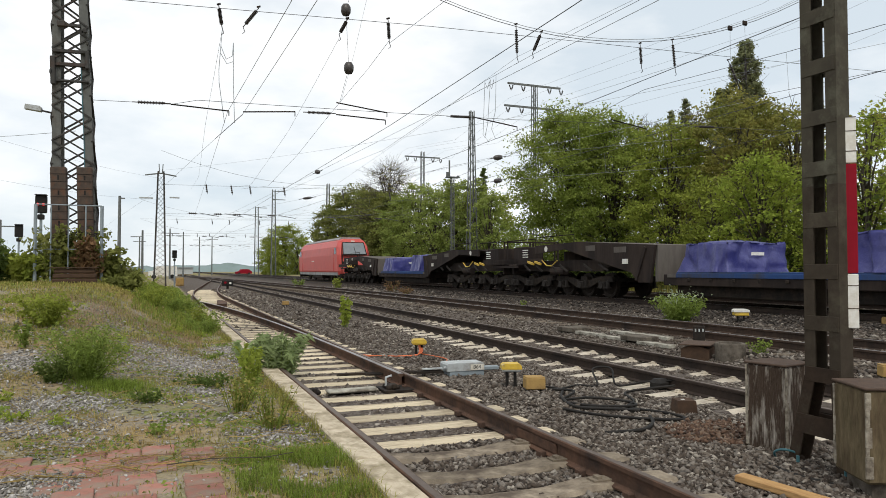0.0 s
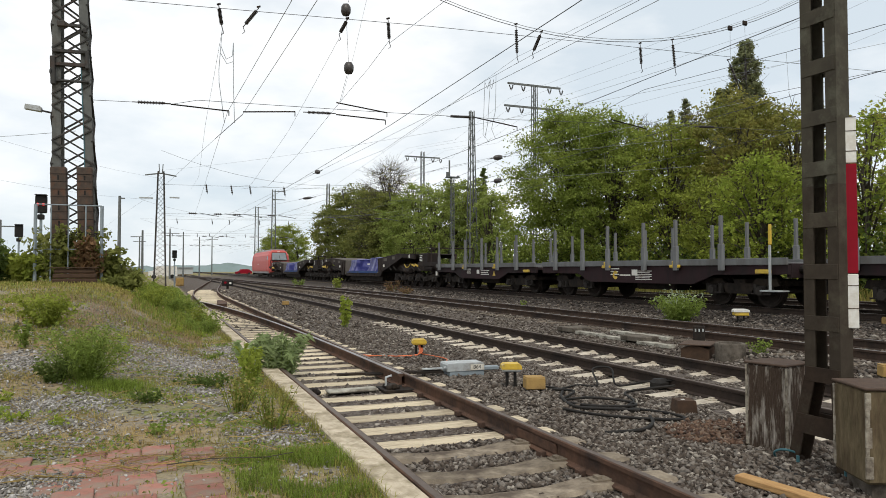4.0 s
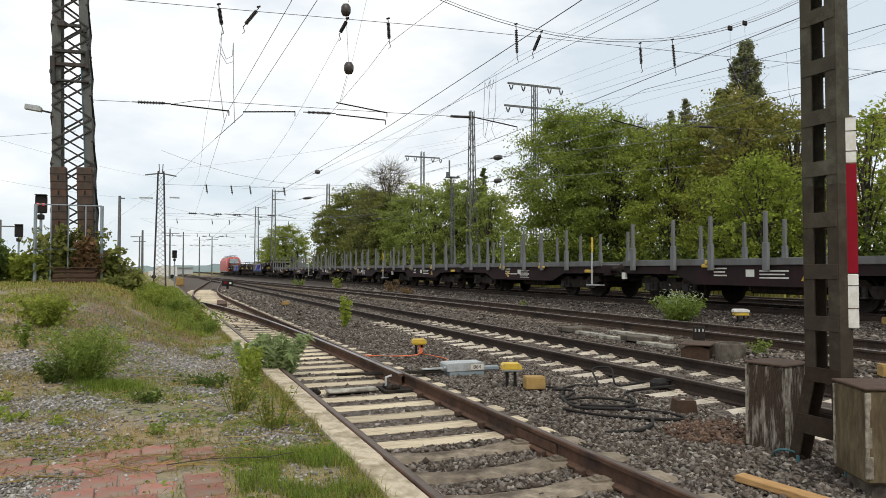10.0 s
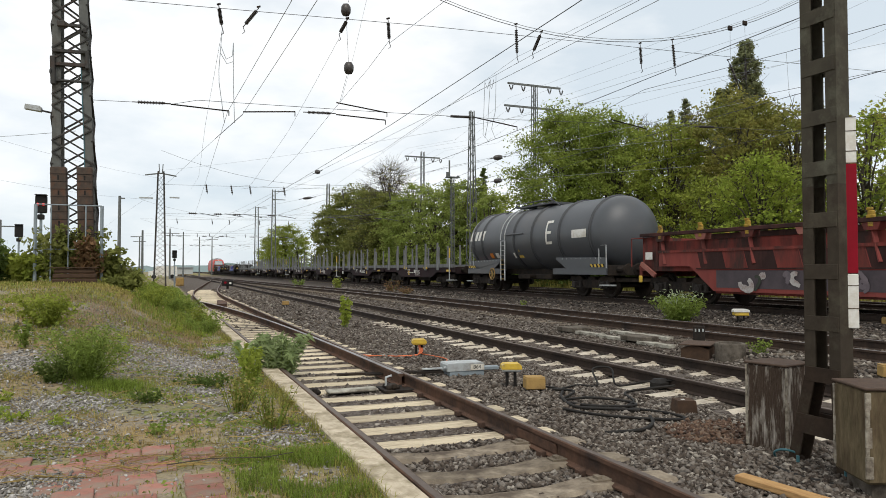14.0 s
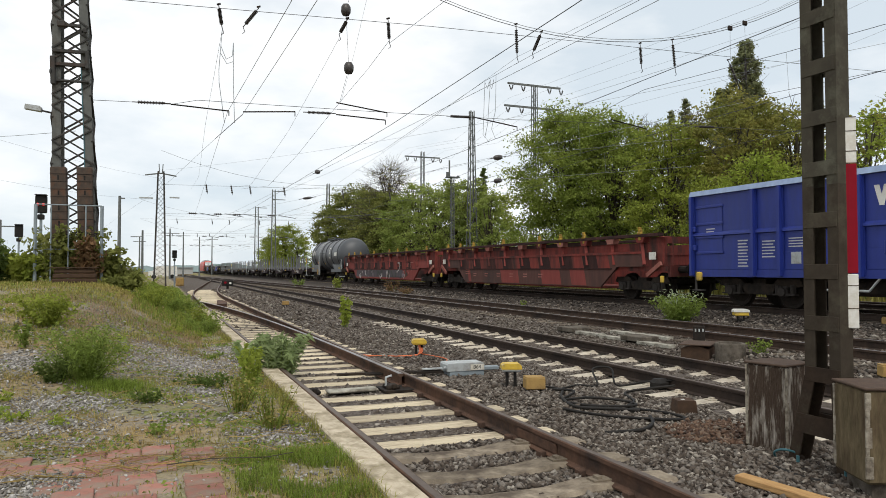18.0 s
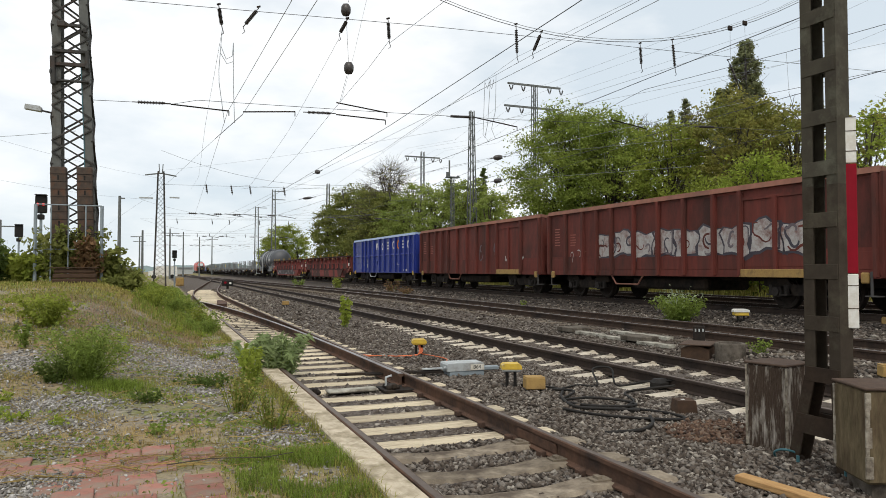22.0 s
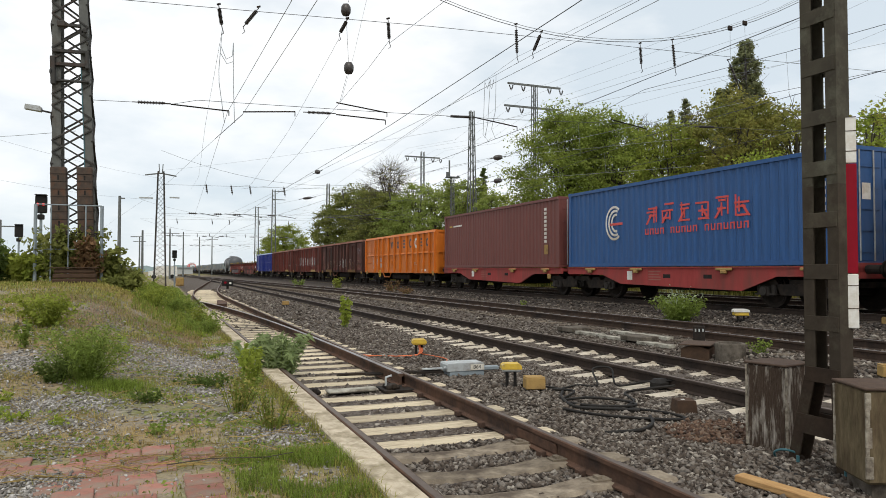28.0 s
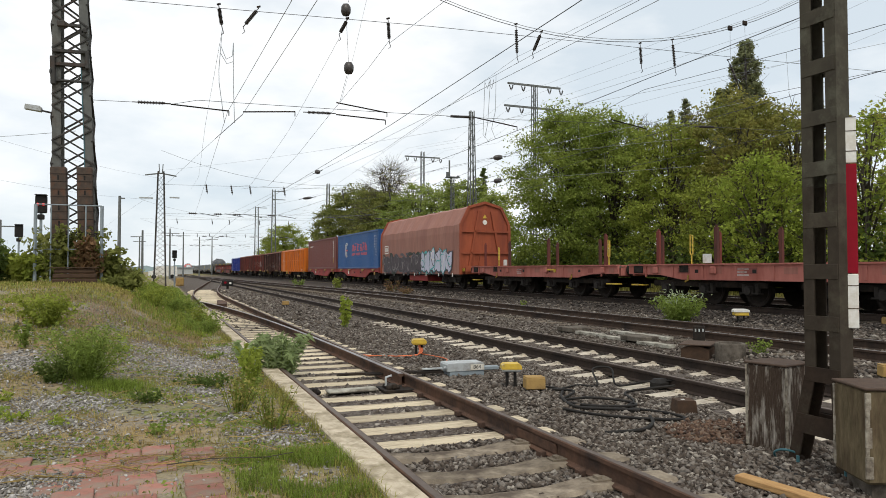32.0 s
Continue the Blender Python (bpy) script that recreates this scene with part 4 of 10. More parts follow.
def left_tower():
    e = thing("span_tower", "tall dark lattice steel tower with brown clad feet", "tower", pose(-2.13, 21.45, 1.0, 0, -1.8, 0))
    lattice(e, 1.1, 0.62, 14.0, 0.21, 0.075, 0.62, "mast_tower", 0.9, 0.5, fine=True, leg_mat="mast_leg")
    for sx in (-1, 1):
        c = part("clad_foot", Shape().box(-0.19, 0.19, -0.15, 0.15, 0.2, 3.15, bevel=0.02), "rust_clad", e, "brown segmented cladding", at=(sx * 0.31 - 0.02, -0.42, 0))
        for k in range(14):
            part("seam", Shape().box(-0.195, 0.195, -0.156, -0.15, 0.35 + 0.2 * k, 0.365 + 0.2 * k), "steel_dark", c)
            if k % 2 == 0:
                part("slot", Shape().box(-0.02, 0.02, -0.158, -0.15, 0.40 + 0.2 * k, 0.52 + 0.2 * k), "black", c)
    for z, w, hh in ((5.86, 0.45, 0.10), (5.44, 0.42, 0.06), (6.22, 0.43, 0.09), (6.93, 0.26, 0.08)):
        part("cross_plate", Shape().box(-w, w, -0.46, -0.37, z, z + hh, bevel=0.012), "mast_tower", e)
    for x, z, w, hh in ((-0.42, 5.35, 0.12, 0.75), (0.40, 5.80, 0.1, 0.5), (-0.2, 6.9, 0.2, 0.16), (0.36, 6.78, 0.09, 0.12), (0.42, 6.45, 0.06, 0.1), (-0.46, 5.62, 0.08, 0.12)):
        part("bracket", Shape().box(x - w / 2, x + w / 2, -0.52, -0.40, z, z + hh, bevel=0.02), "mast_tower", e)
    part("earth_wire", Shape().tube([(0.30, -0.40, 0.3), (0.28, -0.42, 4.0), (0.24, -0.40, 6.0)], 0.012, 5), "hose", e)
    lamp = part("lamp_arm", Shape().tube([(-0.4, -0.3, 4.6), (-0.75, -0.35, 4.66)], 0.025, 6), "mast_tower", e)
    part("lamp_head", Shape().prism([(-1.1, 4.68), (-0.72, 4.62), (-0.7, 4.72), (-0.75, 4.76), (-1.08, 4.8)], -0.45, -0.25), "grey_paint", e, "pale grey lamp head")
    g = thing("guard_rail", "thin grey tube railing around a tower foot", "railing", pose(-2.25, 20.5, 0.9))
    for x in (-0.75, -0.4, 0.0, 0.4, 0.78):
        part("post", Shape().tube([(x, 0, 0), (x, 0, 2.2)], 0.018 if abs(x) < 0.7 else 0.045, 6), "blue_grey", g)
    for z in (1.05, 2.2):
        part("rail", Shape().tube([(-0.75, 0, z), (0.78, 0, z)], 0.016, 6), "blue_grey", g)
    w = thing("timber_wall", "low dark brown wall of stacked sleepers before a tower", "retaining wall", pose(-1.93, 18.9, 1.10))
    for k in range(3):
        part("beam", Shape().box(-0.47 + 0.02 * k, 0.49 - 0.02 * k, -0.1, 0.1, 0.12 * k, 0.12 * k + 0.112, bevel=0.02), "rust_box", w)
    part("cap_board", Shape().box(-0.5, 0.52, -0.14, 0.14, 0.36, 0.385), "rust_box", w)


def yard_mast(name, label, x, y, z0, h, w0, w1, arms=(), mat="mast_far", insul=True, step=None):
    e = thing(name, label, "mast", pose(x, y, z0, 0, 0, 0), group="line masts")
    lattice(e, w0, w1, h, max(0.05, w0 * 0.11), max(0.025, w0 * 0.04), step or w0 * 1.1, mat)
    for z, a, b in arms:
        arm = part("cross_arm", Shape().box(-a, b, -0.06, 0.06, z - 0.07, z + 0.07), mat, e)
        if insul:
            for k in (-a * 0.95, -a * 0.5, b * 0.5, b * 0.95):
                part("insulator", insulator_shape((k, 0, z - 0.08), (k + 0.18, 0, z - 0.55), 0.07, 4), "insulator", arm)
                part("insulator", insulator_shape((k + 0.36, 0, z - 0.08), (k + 0.2, 0, z - 0.55), 0.07, 4), "insulator", arm)
    return e


left_tower()
GREY = "grey lattice steel line mast"
yard_mast("line_mast", GREY + " with cross arms", 27.0, 48.2, 0.3, 15.6, 0.64, 0.36, ((15.55, 2.34, 2.34), (13.8, 2.64, 2.3)))
yard_mast("line_mast", GREY + " rising behind trees", 23.32, 52.0, 0.3, 14.05, 0.8, 0.36, mat="mast_far", step=1.25)
yard_mast("line_mast", GREY + " with a cross arm above trees", 26.5, 72.3, 0.3, 14.1, 0.6, 0.36, ((13.5, 2.05, 2.05),))
yard_mast("line_mast", GREY + " above trees", 28.0, 126.3, 0.3, 16.8, 1.1, 0.5)
yard_mast("line_mast", GREY + " with short arms", 16.5 + 3.2, 136.0, 0.2, 16.5, 1.0, 0.6, ((16.2, 0.3, 2.2), (14.6, 0.3, 2.2)), insul=False)
yard_mast("line_mast", GREY + " with short arms", 19.5, 160.0, 0.2, 15.2, 1.0, 0.7, ((15.0, 0.3, 2.2), (13.0, 0.3, 2.2)), insul=False)
T285 = yard_mast("span_tower", "tall grey lattice tower carrying cross wires", -0.13, 64.4, -0.1, 9.9, 1.05, 0.55, mat="mast_tower", step=0.8)
for x0, x1, z in ((-1.7, -0.6, 7.55), (0.7, 1.5, 7.65)):
    part("lamp_arm", Shape().box(min(x0, x1), max(x0, x1), -0.05, 0.05, z, z + 0.12), "grey_paint", T285)
for s in (-1, 1):
    part("top_arm", Shape().bar((0, 0, 9.75), (s * 1.25, 0, 9.55), 0.10), "mast_far", T285)
    part("spike", Shape().tube([(s * 0.12, 0, 9.8), (s * 0.16, 0, 10.55)], 0.04, 5), "mast_far", T285)


def slim_pole(x, y, z0, h, r, label, arms=()):
    e = thing("line_pole", label, "pole", pose(x, y, z0), group="line poles")
    part("pole", Shape().tube([(0, 0, 0), (0, 0, h)], r * 0.7, 8, r * 0.45), "mast_far", e)
    for z, a, b in arms:
        part("arm", Shape().box(-a, b, -0.05, 0.05, z, z + 0.1), "mast_far", e)


slim_pole(-4.0, 78.0, 0, 8.9, 0.28, "pale grey tapered line pole", ((8.6, 0.1, 0.5),))
slim_pole(-2.3, 97.8, 0, 6.5, 0.25, "pale grey line pole in the distance", ((5.6, 1.4, 0.1),))
slim_pole(-12.5, 68, 0, 5.6, 0.2, "pale grey line pole in the distance", ((5.0, 0.1, 1.2),))
slim_pole(1.2, 120, 0, 8.0, 0.22, "pale grey line pole in the distance", ((7.2, 1.4, 1.4),))
slim_pole(4.0, 150, 0, 9.0, 0.22, "pale grey line pole in the distance", ((8.2, 1.4, 1.4),))
slim_pole(8.0, 170, 0, 9.0, 0.22, "pale grey line pole in the distance", ((8.2, 1.4, 1.4),))
slim_pole(-3.5, 130, 0, 7.0, 0.22, "pale grey line pole in the distance", ((6.2, 1.0, 1.0),))
slim_pole(12.0, 190, 0, 10.0, 0.25, "pale grey line pole in the distance", ((9.2, 1.4, 1.4),))

LATT = thing("radio_mast", "thin lattice pole with equipment at its top", "mast", pose(22.3, 53.7, 0.3))
lattice(LATT, 0.32, 0.28, 8.8, 0.05, 0.025, 0.5, "mast_far")
part("platform", Shape().box(-0.5, 0.6, -0.3, 0.3, 8.75, 8.83).box(-0.5, -0.35, -0.12, 0.12, 8.83, 9.2).box(0.45, 0.6, -0.12, 0.12, 8.75, 8.95), "mast_far", LATT)
part("aerial", Shape().tube([(-0.25, 0, 8.8), (-0.25, 0, 10.2)], 0.07, 8), "mast_far", LATT)


def light_signal(x, y, z0, h, label, red=True, scale=1.0):
    e = thing("light_signal", label, "signal", pose(x, y, z0))
    part("post", Shape().tube([(0, 0, 0), (0, 0, h - 0.5)], 0.07 * scale, 8), "blue_grey", e)
    part("head", Shape().box(-0.28 * scale, 0.28 * scale, -0.12, 0.12, h - 0.95 * scale, h, bevel=0.04), "black", e)
    part("hood", Shape().box(-0.28 * scale, 0.28 * scale, -0.22, 0.12, h, h + 0.03), "black", e)
    part("sub_head", Shape().box(-0.16 * scale, 0.16 * scale, -0.1, 0.1, h - 1.3 * scale, h - 1.02 * scale, bevel=0.03), "black", e)
    if red:
        for dx in (-0.13, 0.13):
            part("lamp", Shape().tube([(dx * scale, -0.13, h - 0.35), (dx * scale, -0.16, h - 0.35)], 0.07 * scale, 10), M["lamp_red"], e, "lit red lamp")
    return e


def glow(name, c, k):
    m = bpy.data.materials.new(name)
    m.use_nodes = True
    b = m.node_tree.nodes["Principled BSDF"]
    b.inputs["Base Color"].default_value = (*c, 1)
    b.inputs["Emission Color"].default_value = (*c, 1)
    b.inputs["Emission Strength"].default_value = k
    return m


M["lamp_red"] = glow("lit red lamp", (0.8, 0.02, 0.02), 0.7)
light_signal(-4.35, 31.0, 0.3, 4.0, "dark light signal with red lamps lit on a grey post", True, 0.72)
light_signal(-8.2, 50.0, 0.3, 3.9, "dark light signal on a post among bushes", False, 0.8)
light_signal(1.05, 66.0, -0.1, 3.2, "small dark signal on a post seen from its side", False, 0.7)


# ---- overhead wires ----
def wire_line(name, pts, r=0.009, mat="wire", label="thin dark overhead wire", group="overhead wires", cat="wire"):
    o = part(name, Shape().tube(pts, r * 0.78, 5), mat)
    return tagged(o, label, cat, group)


def first_span():
    """Cross wires over all tracks at the near tower."""
    y = 21.2
    e = thing("cross_span", "cross wires with insulators and steady arms over several tracks", "overhead line")

    def car(x):
        return 9.62 + 0.0236 * (x - 13.3) ** 2 if x > 13.3 else 9.62 + 0.026 * (13.3 - x) ** 2
    part("carrier_wire", Shape().tube([(x, y, car(x)) for x in [-2.2 + 1.15 * k for k in range(38)]], 0.012, 5), "wire", e)
    part("carrier_wire", Shape().tube([(x, y, car(x) + 0.09) for x in [-2.2 + 1.15 * k for k in range(38)]], 0.010, 5), "wire_far", e)
    part("upper_wire", Shape().tube([(-2.2, y, 8.85), (0.58, y, 8.98), (8.0, y, 9.34), (20.2, y, 9.75), (33, y, 10.2)], 0.009, 5), "wire", e)
    part("lower_wire", Shape().tube([(-1.9, y, 6.04), (-0.7, y, 6.08), (0.2, y, 6.1), (0.91, y, 6.28), (6.67, y, 6.4), (11.09, y, 6.53), (19.5, y, 6.92), (33, y, 7.4)], 0.008, 5), "wire", e)
    for x, z in ((-0.31, 6.1), (4.42, 6.21), (9.1, 6.47), (19.38, 6.91), (25.2, 7.15)):
        part("insulator", insulator_shape((x - 0.5, y, z - 0.02), (x + 0.5, y, z + 0.02), 0.05, 18), "insulator", e, "dark ribbed insulator")
    for a, b in (((0.2, 6.1), (1.77, 6.04)), ((2.17, 6.05), (3.68, 6.18)), ((4.94, 6.57), (6.57, 6.39)), ((4.94, 6.2), (6.52, 6.15)), ((9.61, 6.49), (11.2, 6.29)), ((15.0, 6.85), (16.6, 6.62)), ((24.6, 7.0), (26.8, 7.3))):
        part("steady_arm", Shape().tube([(a[0], y, a[1]), (b[0], y, b[1])], 0.02, 6), "steel_dark", e)
        part("clamp", Shape().tube([(b[0], y, b[1]), (b[0], y, b[1] - 0.14)], 0.015, 5), "steel_dark", e)
    for a, b in (((1.46, 9.1), (1.56, 8.45)), ((2.59, 9.18), (2.15, 8.56)), ((5.28, 9.2), (5.02, 8.69)), ((6.6, 9.37), (6.64, 8.65)), ((11.17, 9.79), (11.21, 8.66)), ((12.16, 9.66), (11.8, 8.88)),
                 ((16.32, 9.75), (16.37, 8.89)), ((17.8, 10.07), (17.92, 8.94)), ((20.5, 9.6), (21.0, 8.7)), ((21.37, 9.7), (21.4, 8.8))):
        part("insulator", insulator_shape((a[0], y, a[1]), (b[0], y, b[1]), 0.06, 13), "insulator", e, "dark ribbed insulator")
        part("cap", Shape().tube([(a[0] - 0.05, y, a[1] + 0.02), (a[0] + 0.05, y, a[1] + 0.06)], 0.03, 5), "steel_dark", e)
        part("horn", Shape().tube([(b[0], y, b[1]), (b[0] + 0.05, y, b[1] - 0.14), (b[0] - 0.02, y, b[1] - 0.2)], 0.012, 4), "steel_dark", e)
    for x, z in ((20.61, 10.9), (21.37, 11.2)):
        part("hanger_top", Shape().box(x - 0.12, x + 0.12, y - 0.05, y + 0.05, z - 0.1, z + 0.1, bevel=0.04), "steel_dark", e)
        part("dropper", Shape().tube([(x, y, z), (x, y, 9.6)], 0.006, 5), "wire", e)
    for x, z in ((5.23, 9.49), (5.33, 7.68)):
        s = Shape().lathe([(0.03, -0.19), (0.1, -0.17), (0.15, -0.08), (0.155, 0.0), (0.15, 0.08), (0.1, 0.17), (0.03, 0.19)], 14, Matrix.Translation((x, y, z)))
        part("ball_insulator", s, "insulator", e, "dark round insulator", smooth=True)
    part("ball_wire", Shape().tube([(5.6, y, 10.8), (5.23, y, 9.49), (5.33, y, 7.68), (5.05, y, 6.6)], 0.006, 5), "wire", e)
    for pts in (((1.57, 8.45), (1.53, 7.95), (1.48, 7.22), (1.49, 6.84), (1.65, 5.68)), ((1.88, 8.06), (1.89, 6.83), (1.93, 5.7)), ((1.53, 7.92), (1.68, 7.55), (1.85, 7.66), (1.88, 8.03)), ((1.53, 7.7), (1.7, 7.42), (1.87, 7.5))):
        part("jumper", Shape().tube([(x, y, z) for x, z in pts], 0.010, 5), "wire_far", e)
    for pts in (((24.19, 8.59), (24.36, 6.6), (23.86, 6.25)), ((23.7, 8.57), (23.95, 6.93), (24.2, 6.46)), ((23.22, 8.6), (23.27, 7.33), (23.61, 6.68), (23.28, 6.26)), ((24.19, 8.59), (23.95, 8.29), (23.7, 8.57)), ((23.9, 8.5), (23.6, 8.2), (23.4, 8.5))):
        part("jumper", Shape().tube([(11.4, v, z) for v, z in pts], 0.010, 5), "wire_far", e)


def generic_span(y, x0, x1, low, up, r, mat, tracks):
    e = thing("cross_span", "far cross wires with insulators over several tracks", "overhead line")
    mid = (x0 + x1) / 2
    part("carrier_wire", Shape().tube([(x0 + (x1 - x0) * k / 16, y, up + 0.2 + 2.4 * ((k - 8) / 8) ** 2) for k in range(17)], r, 4), mat, e)
    part("upper_wire", Shape().tube([(x0, y, up - 0.3), (x1, y, up + 0.1)], r, 4), mat, e)
    part("lower_wire", Shape().tube([(x0, y, low), (x1, y, low + 0.5)], r, 4), mat, e)
    for x in tracks:
        part("insulator", insulator_shape((x, y, up), (x + 0.15, y, up - 1.0), 0.09, 4), "insulator", e)
        part("insulator", insulator_shape((x - 1.5, y, low + 0.1), (x - 0.6, y, low + 0.1), 0.09, 4), "insulator", e)
        part("steady_arm", Shape().tube([(x - 0.5, y, low + 0.15), (x + 1.1, y, low - 0.1)], r * 2, 5), mat, e)
    return e


first_span()
generic_span(64.4, -0.1, 26, 6.2, 9.0, 0.014, "wire", (3.5, 5.6, 7.2, 10.2, 15.6, 20.2))
generic_span(112, -3, 26, 6.4, 9.2, 0.02, "wire_far", (2.0, 7.0, 9.5, 14.0, 18.5))
generic_span(160, -4, 24, 6.6, 9.4, 0.025, "wire_far", (2.0, 7.0, 9.5, 13.0, 17.0))


def catenary(fx, zrail, dx=0.0, sag0=1.6, y_first=-42.0, span=(63.2, 43.2, 47.6, 48.0, 60.0), r=0.009, height=6.0, upper=True):
    """Contact wire, messenger and droppers over one track."""
    e = thing("catenary", "contact wire with messenger wire and thin droppers", "overhead line", group="catenaries")
    y = y_first
    con, mes, drops = [], [], []
    for i, s in enumerate(span):
        n = 10
        for k in range(n + (i == len(span) - 1)):
            t = k / n
            yy = y + s * t
            st = (0.3 if (i % 2) else -0.3) * (1 - 2 * t) + dx
            zc = zrail + height
            zm = zc + 0.5 + (sag0 - 0.5) * (2 * t - 1) ** 2
            con.append((fx(yy) + st, yy, zc))
            mes.append((fx(yy) + st * 0.6, yy, zm))
            if k and yy < 75:
                drops.append((con[-1], mes[-1]))
        y += s
    part("contact_wire", Shape().tube(con, r, 5), "wire", e)
    if upper:
        part("messenger_wire", Shape().tube(mes, r * 0.9, 5), "wire", e)
    for a, b in drops if upper else ():
        part("dropper", Shape().tube([a, b], 0.004, 4), "wire_far", e)


SIDE = "contact wire over the siding"
wire_line("contact_wire", [(2.35, 0.0, 5.98), (2.0, 12.13, 6.0), (1.74, 21.25, 6.03), (2.25, 46.38, 6.05), (2.6, 64.4, 6.1)], 0.008, "wire_far", SIDE)
wire_line("contact_wire", [(2.68, 0.0, 5.97), (2.4, 12.0, 6.0), (2.18, 21.48, 6.03), (1.71, 25.95, 6.05), (0.1, 41.96, 6.1), (-6.64, 91.6, 6.2)], 0.008, "wire_far", SIDE + " leading off to one side")
wire_line("wire_splice", [(2.18, 21.48, 6.03), (1.71, 25.95, 6.05)], 0.014, "steel_dark", "thicker spliced piece of a contact wire")
MESS = "thin messenger wire over a track"
wire_line("messenger_wire", [(1.57, 21.2, 8.45), (1.6, 30.0, 7.4), (1.9, 42.0, 6.7), (2.3, 64.4, 8.4)], 0.006, "wire_far", MESS)
wire_line("messenger_wire", [(5.92, 21.2, 10.02), (5.45, 21.2, 7.96), (5.08, 21.2, 6.58)], 0.006, "wire_far", "thin hanging wire beside round insulators")
wire_line("messenger_wire", [(5.02, 21.21, 8.58), (5.0, 24.91, 8.05), (4.9, 29.99, 7.24), (5.0, 44.0, 6.6), (5.2, 64.4, 8.6)], 0.007, "wire_far", MESS)
wire_line("messenger_wire", [(6.64, 21.25, 8.7), (6.6, 23.62, 8.41), (6.5, 26.04, 8.15), (6.4, 29.45, 7.8), (6.4, 36.14, 7.3), (6.3, 46.0, 6.8), (6.5, 64.4, 8.6)], 0.009, "wire", MESS)
wire_line("messenger_wire", [(6.64, 21.13, 8.61), (6.7, 18.85, 8.5), (6.8, 16.76, 8.44), (6.9, 14.57, 8.39), (7.1, 4.0, 8.2)], 0.008, "wire", MESS)
wire_line("messenger_wire", [(12.0, 6.0, 8.5), (11.9, 15.44, 8.7), (11.8, 21.24, 8.84), (11.5, 24.41, 8.7), (11.3, 28.65, 8.39), (11.0, 35.97, 7.86), (10.4, 64.4, 8.6)], 0.009, "wire", MESS)
wire_line("messenger_wire", [(11.4, 6.0, 8.2), (11.3, 14.94, 8.43), (11.2, 21.11, 8.69), (11.0, 23.74, 8.39), (11.0, 28.43, 8.1), (10.6, 46.0, 7.0), (10.2, 64.4, 8.6)], 0.007, "wire_far", MESS)
catenary(second_x, 0.0, -0.72, 1.7, upper=False)
catenary(third_x, Z_MID, 0.0, 1.5, upper=False)
catenary(main_x, Z_MAIN, 0.0, 1.7)
catenary(back_x, Z_MAIN, 0.0, 1.7)

# feeder lines on the tall masts and long oblique wires
FEED = "thin grey feeder wire high over the yard"
for x, z in ((24.8, 15.3), (25.9, 15.3), (28.0, 15.3), (29.2, 15.3), (24.5, 13.6), (29.1, 13.6)):
    pts = [(x + 1.2, -30, z - 0.2)] + [(x + (0.4 if k % 2 else 0), y, z - 0.6 - 1.2 * (k % 2)) for k, y in enumerate((5, 24, 48.2, 60, 72.3, 98, 126.3, 140, 158))]
    wire_line("feeder_wire", pts, 0.008, "wire_far", FEED)
for a, b in (((-0.1, 64.4, 9.9), (26.0, 10.0, 9.4)), ((-0.1, 64.4, 9.2), (-16.0, 20.0, 8.6)), ((-0.1, 64.4, 7.4), (-14.0, 24.0, 6.2)), ((-2.2, 21.4, 5.2), (-20.0, 24.0, 5.4)), ((0.0, 64.4, 6.1), (22.5, 61.4, 7.2))):
    n = 12
    pts = [tuple(Vector(a).lerp(Vector(b), k / n) - Vector((0, 0, 0.7 * (1 - (2 * k / n - 1) ** 2)))) for k in range(n + 1)]
    wire_line("span_wire", pts, 0.008, "wire_far", "thin grey wire crossing over the yard")


def wire_insulator(x, y, z, ln, r):
    """A dark insulator strung into a wire."""
    e = thing("wire_insulator", "dark insulator strung into a wire over the tracks", "insulator", pose(x, y, z), group="strung insulators")
    part("body", Shape().lathe([(0.02, -ln / 2), (r * 0.7, -ln * 0.42), (r, -ln * 0.2), (r, ln * 0.2), (r * 0.7, ln * 0.42), (0.02, ln / 2)], 12, Matrix.Rotation(radians(80), 4, "Y")), "insulator", e, smooth=True)
    part("wire", Shape().tube([(-0.9 * ln, 0, -0.1), (-0.4 * ln, 0, -0.04), (0.4 * ln, 0, 0.04), (0.9 * ln, 0, 0.1)], 0.02, 5), "wire", e)


wire_insulator(7.0, 33.94, 6.18, 0.26, 0.10)
wire_insulator(8.5, 44.3, 5.95, 0.6, 0.08)
wire_insulator(17.0, 34.43, 7.56, 0.55, 0.14)
wire_insulator(17.0, 34.44, 6.29, 0.5, 0.13)
for a, b, c in (((15.0, 46.36, 6.62), (17.0, 34.44, 6.29), (20.5, 23.44, 5.75)), ((15.0, 46.36, 7.69), (17.0, 34.43, 7.56), (20.5, 23.42, 6.94)), ((5.0, 64.4, 6.3), (8.5, 44.3, 5.95), (16.0, 16.0, 6.4)), ((5.2, 64.4, 6.2), (7.0, 33.94, 6.18), (8.4, 8.0, 6.3))):
    wire_line("span_wire", [a, b, c], 0.008, "wire_far", "thin grey wire crossing over the yard")


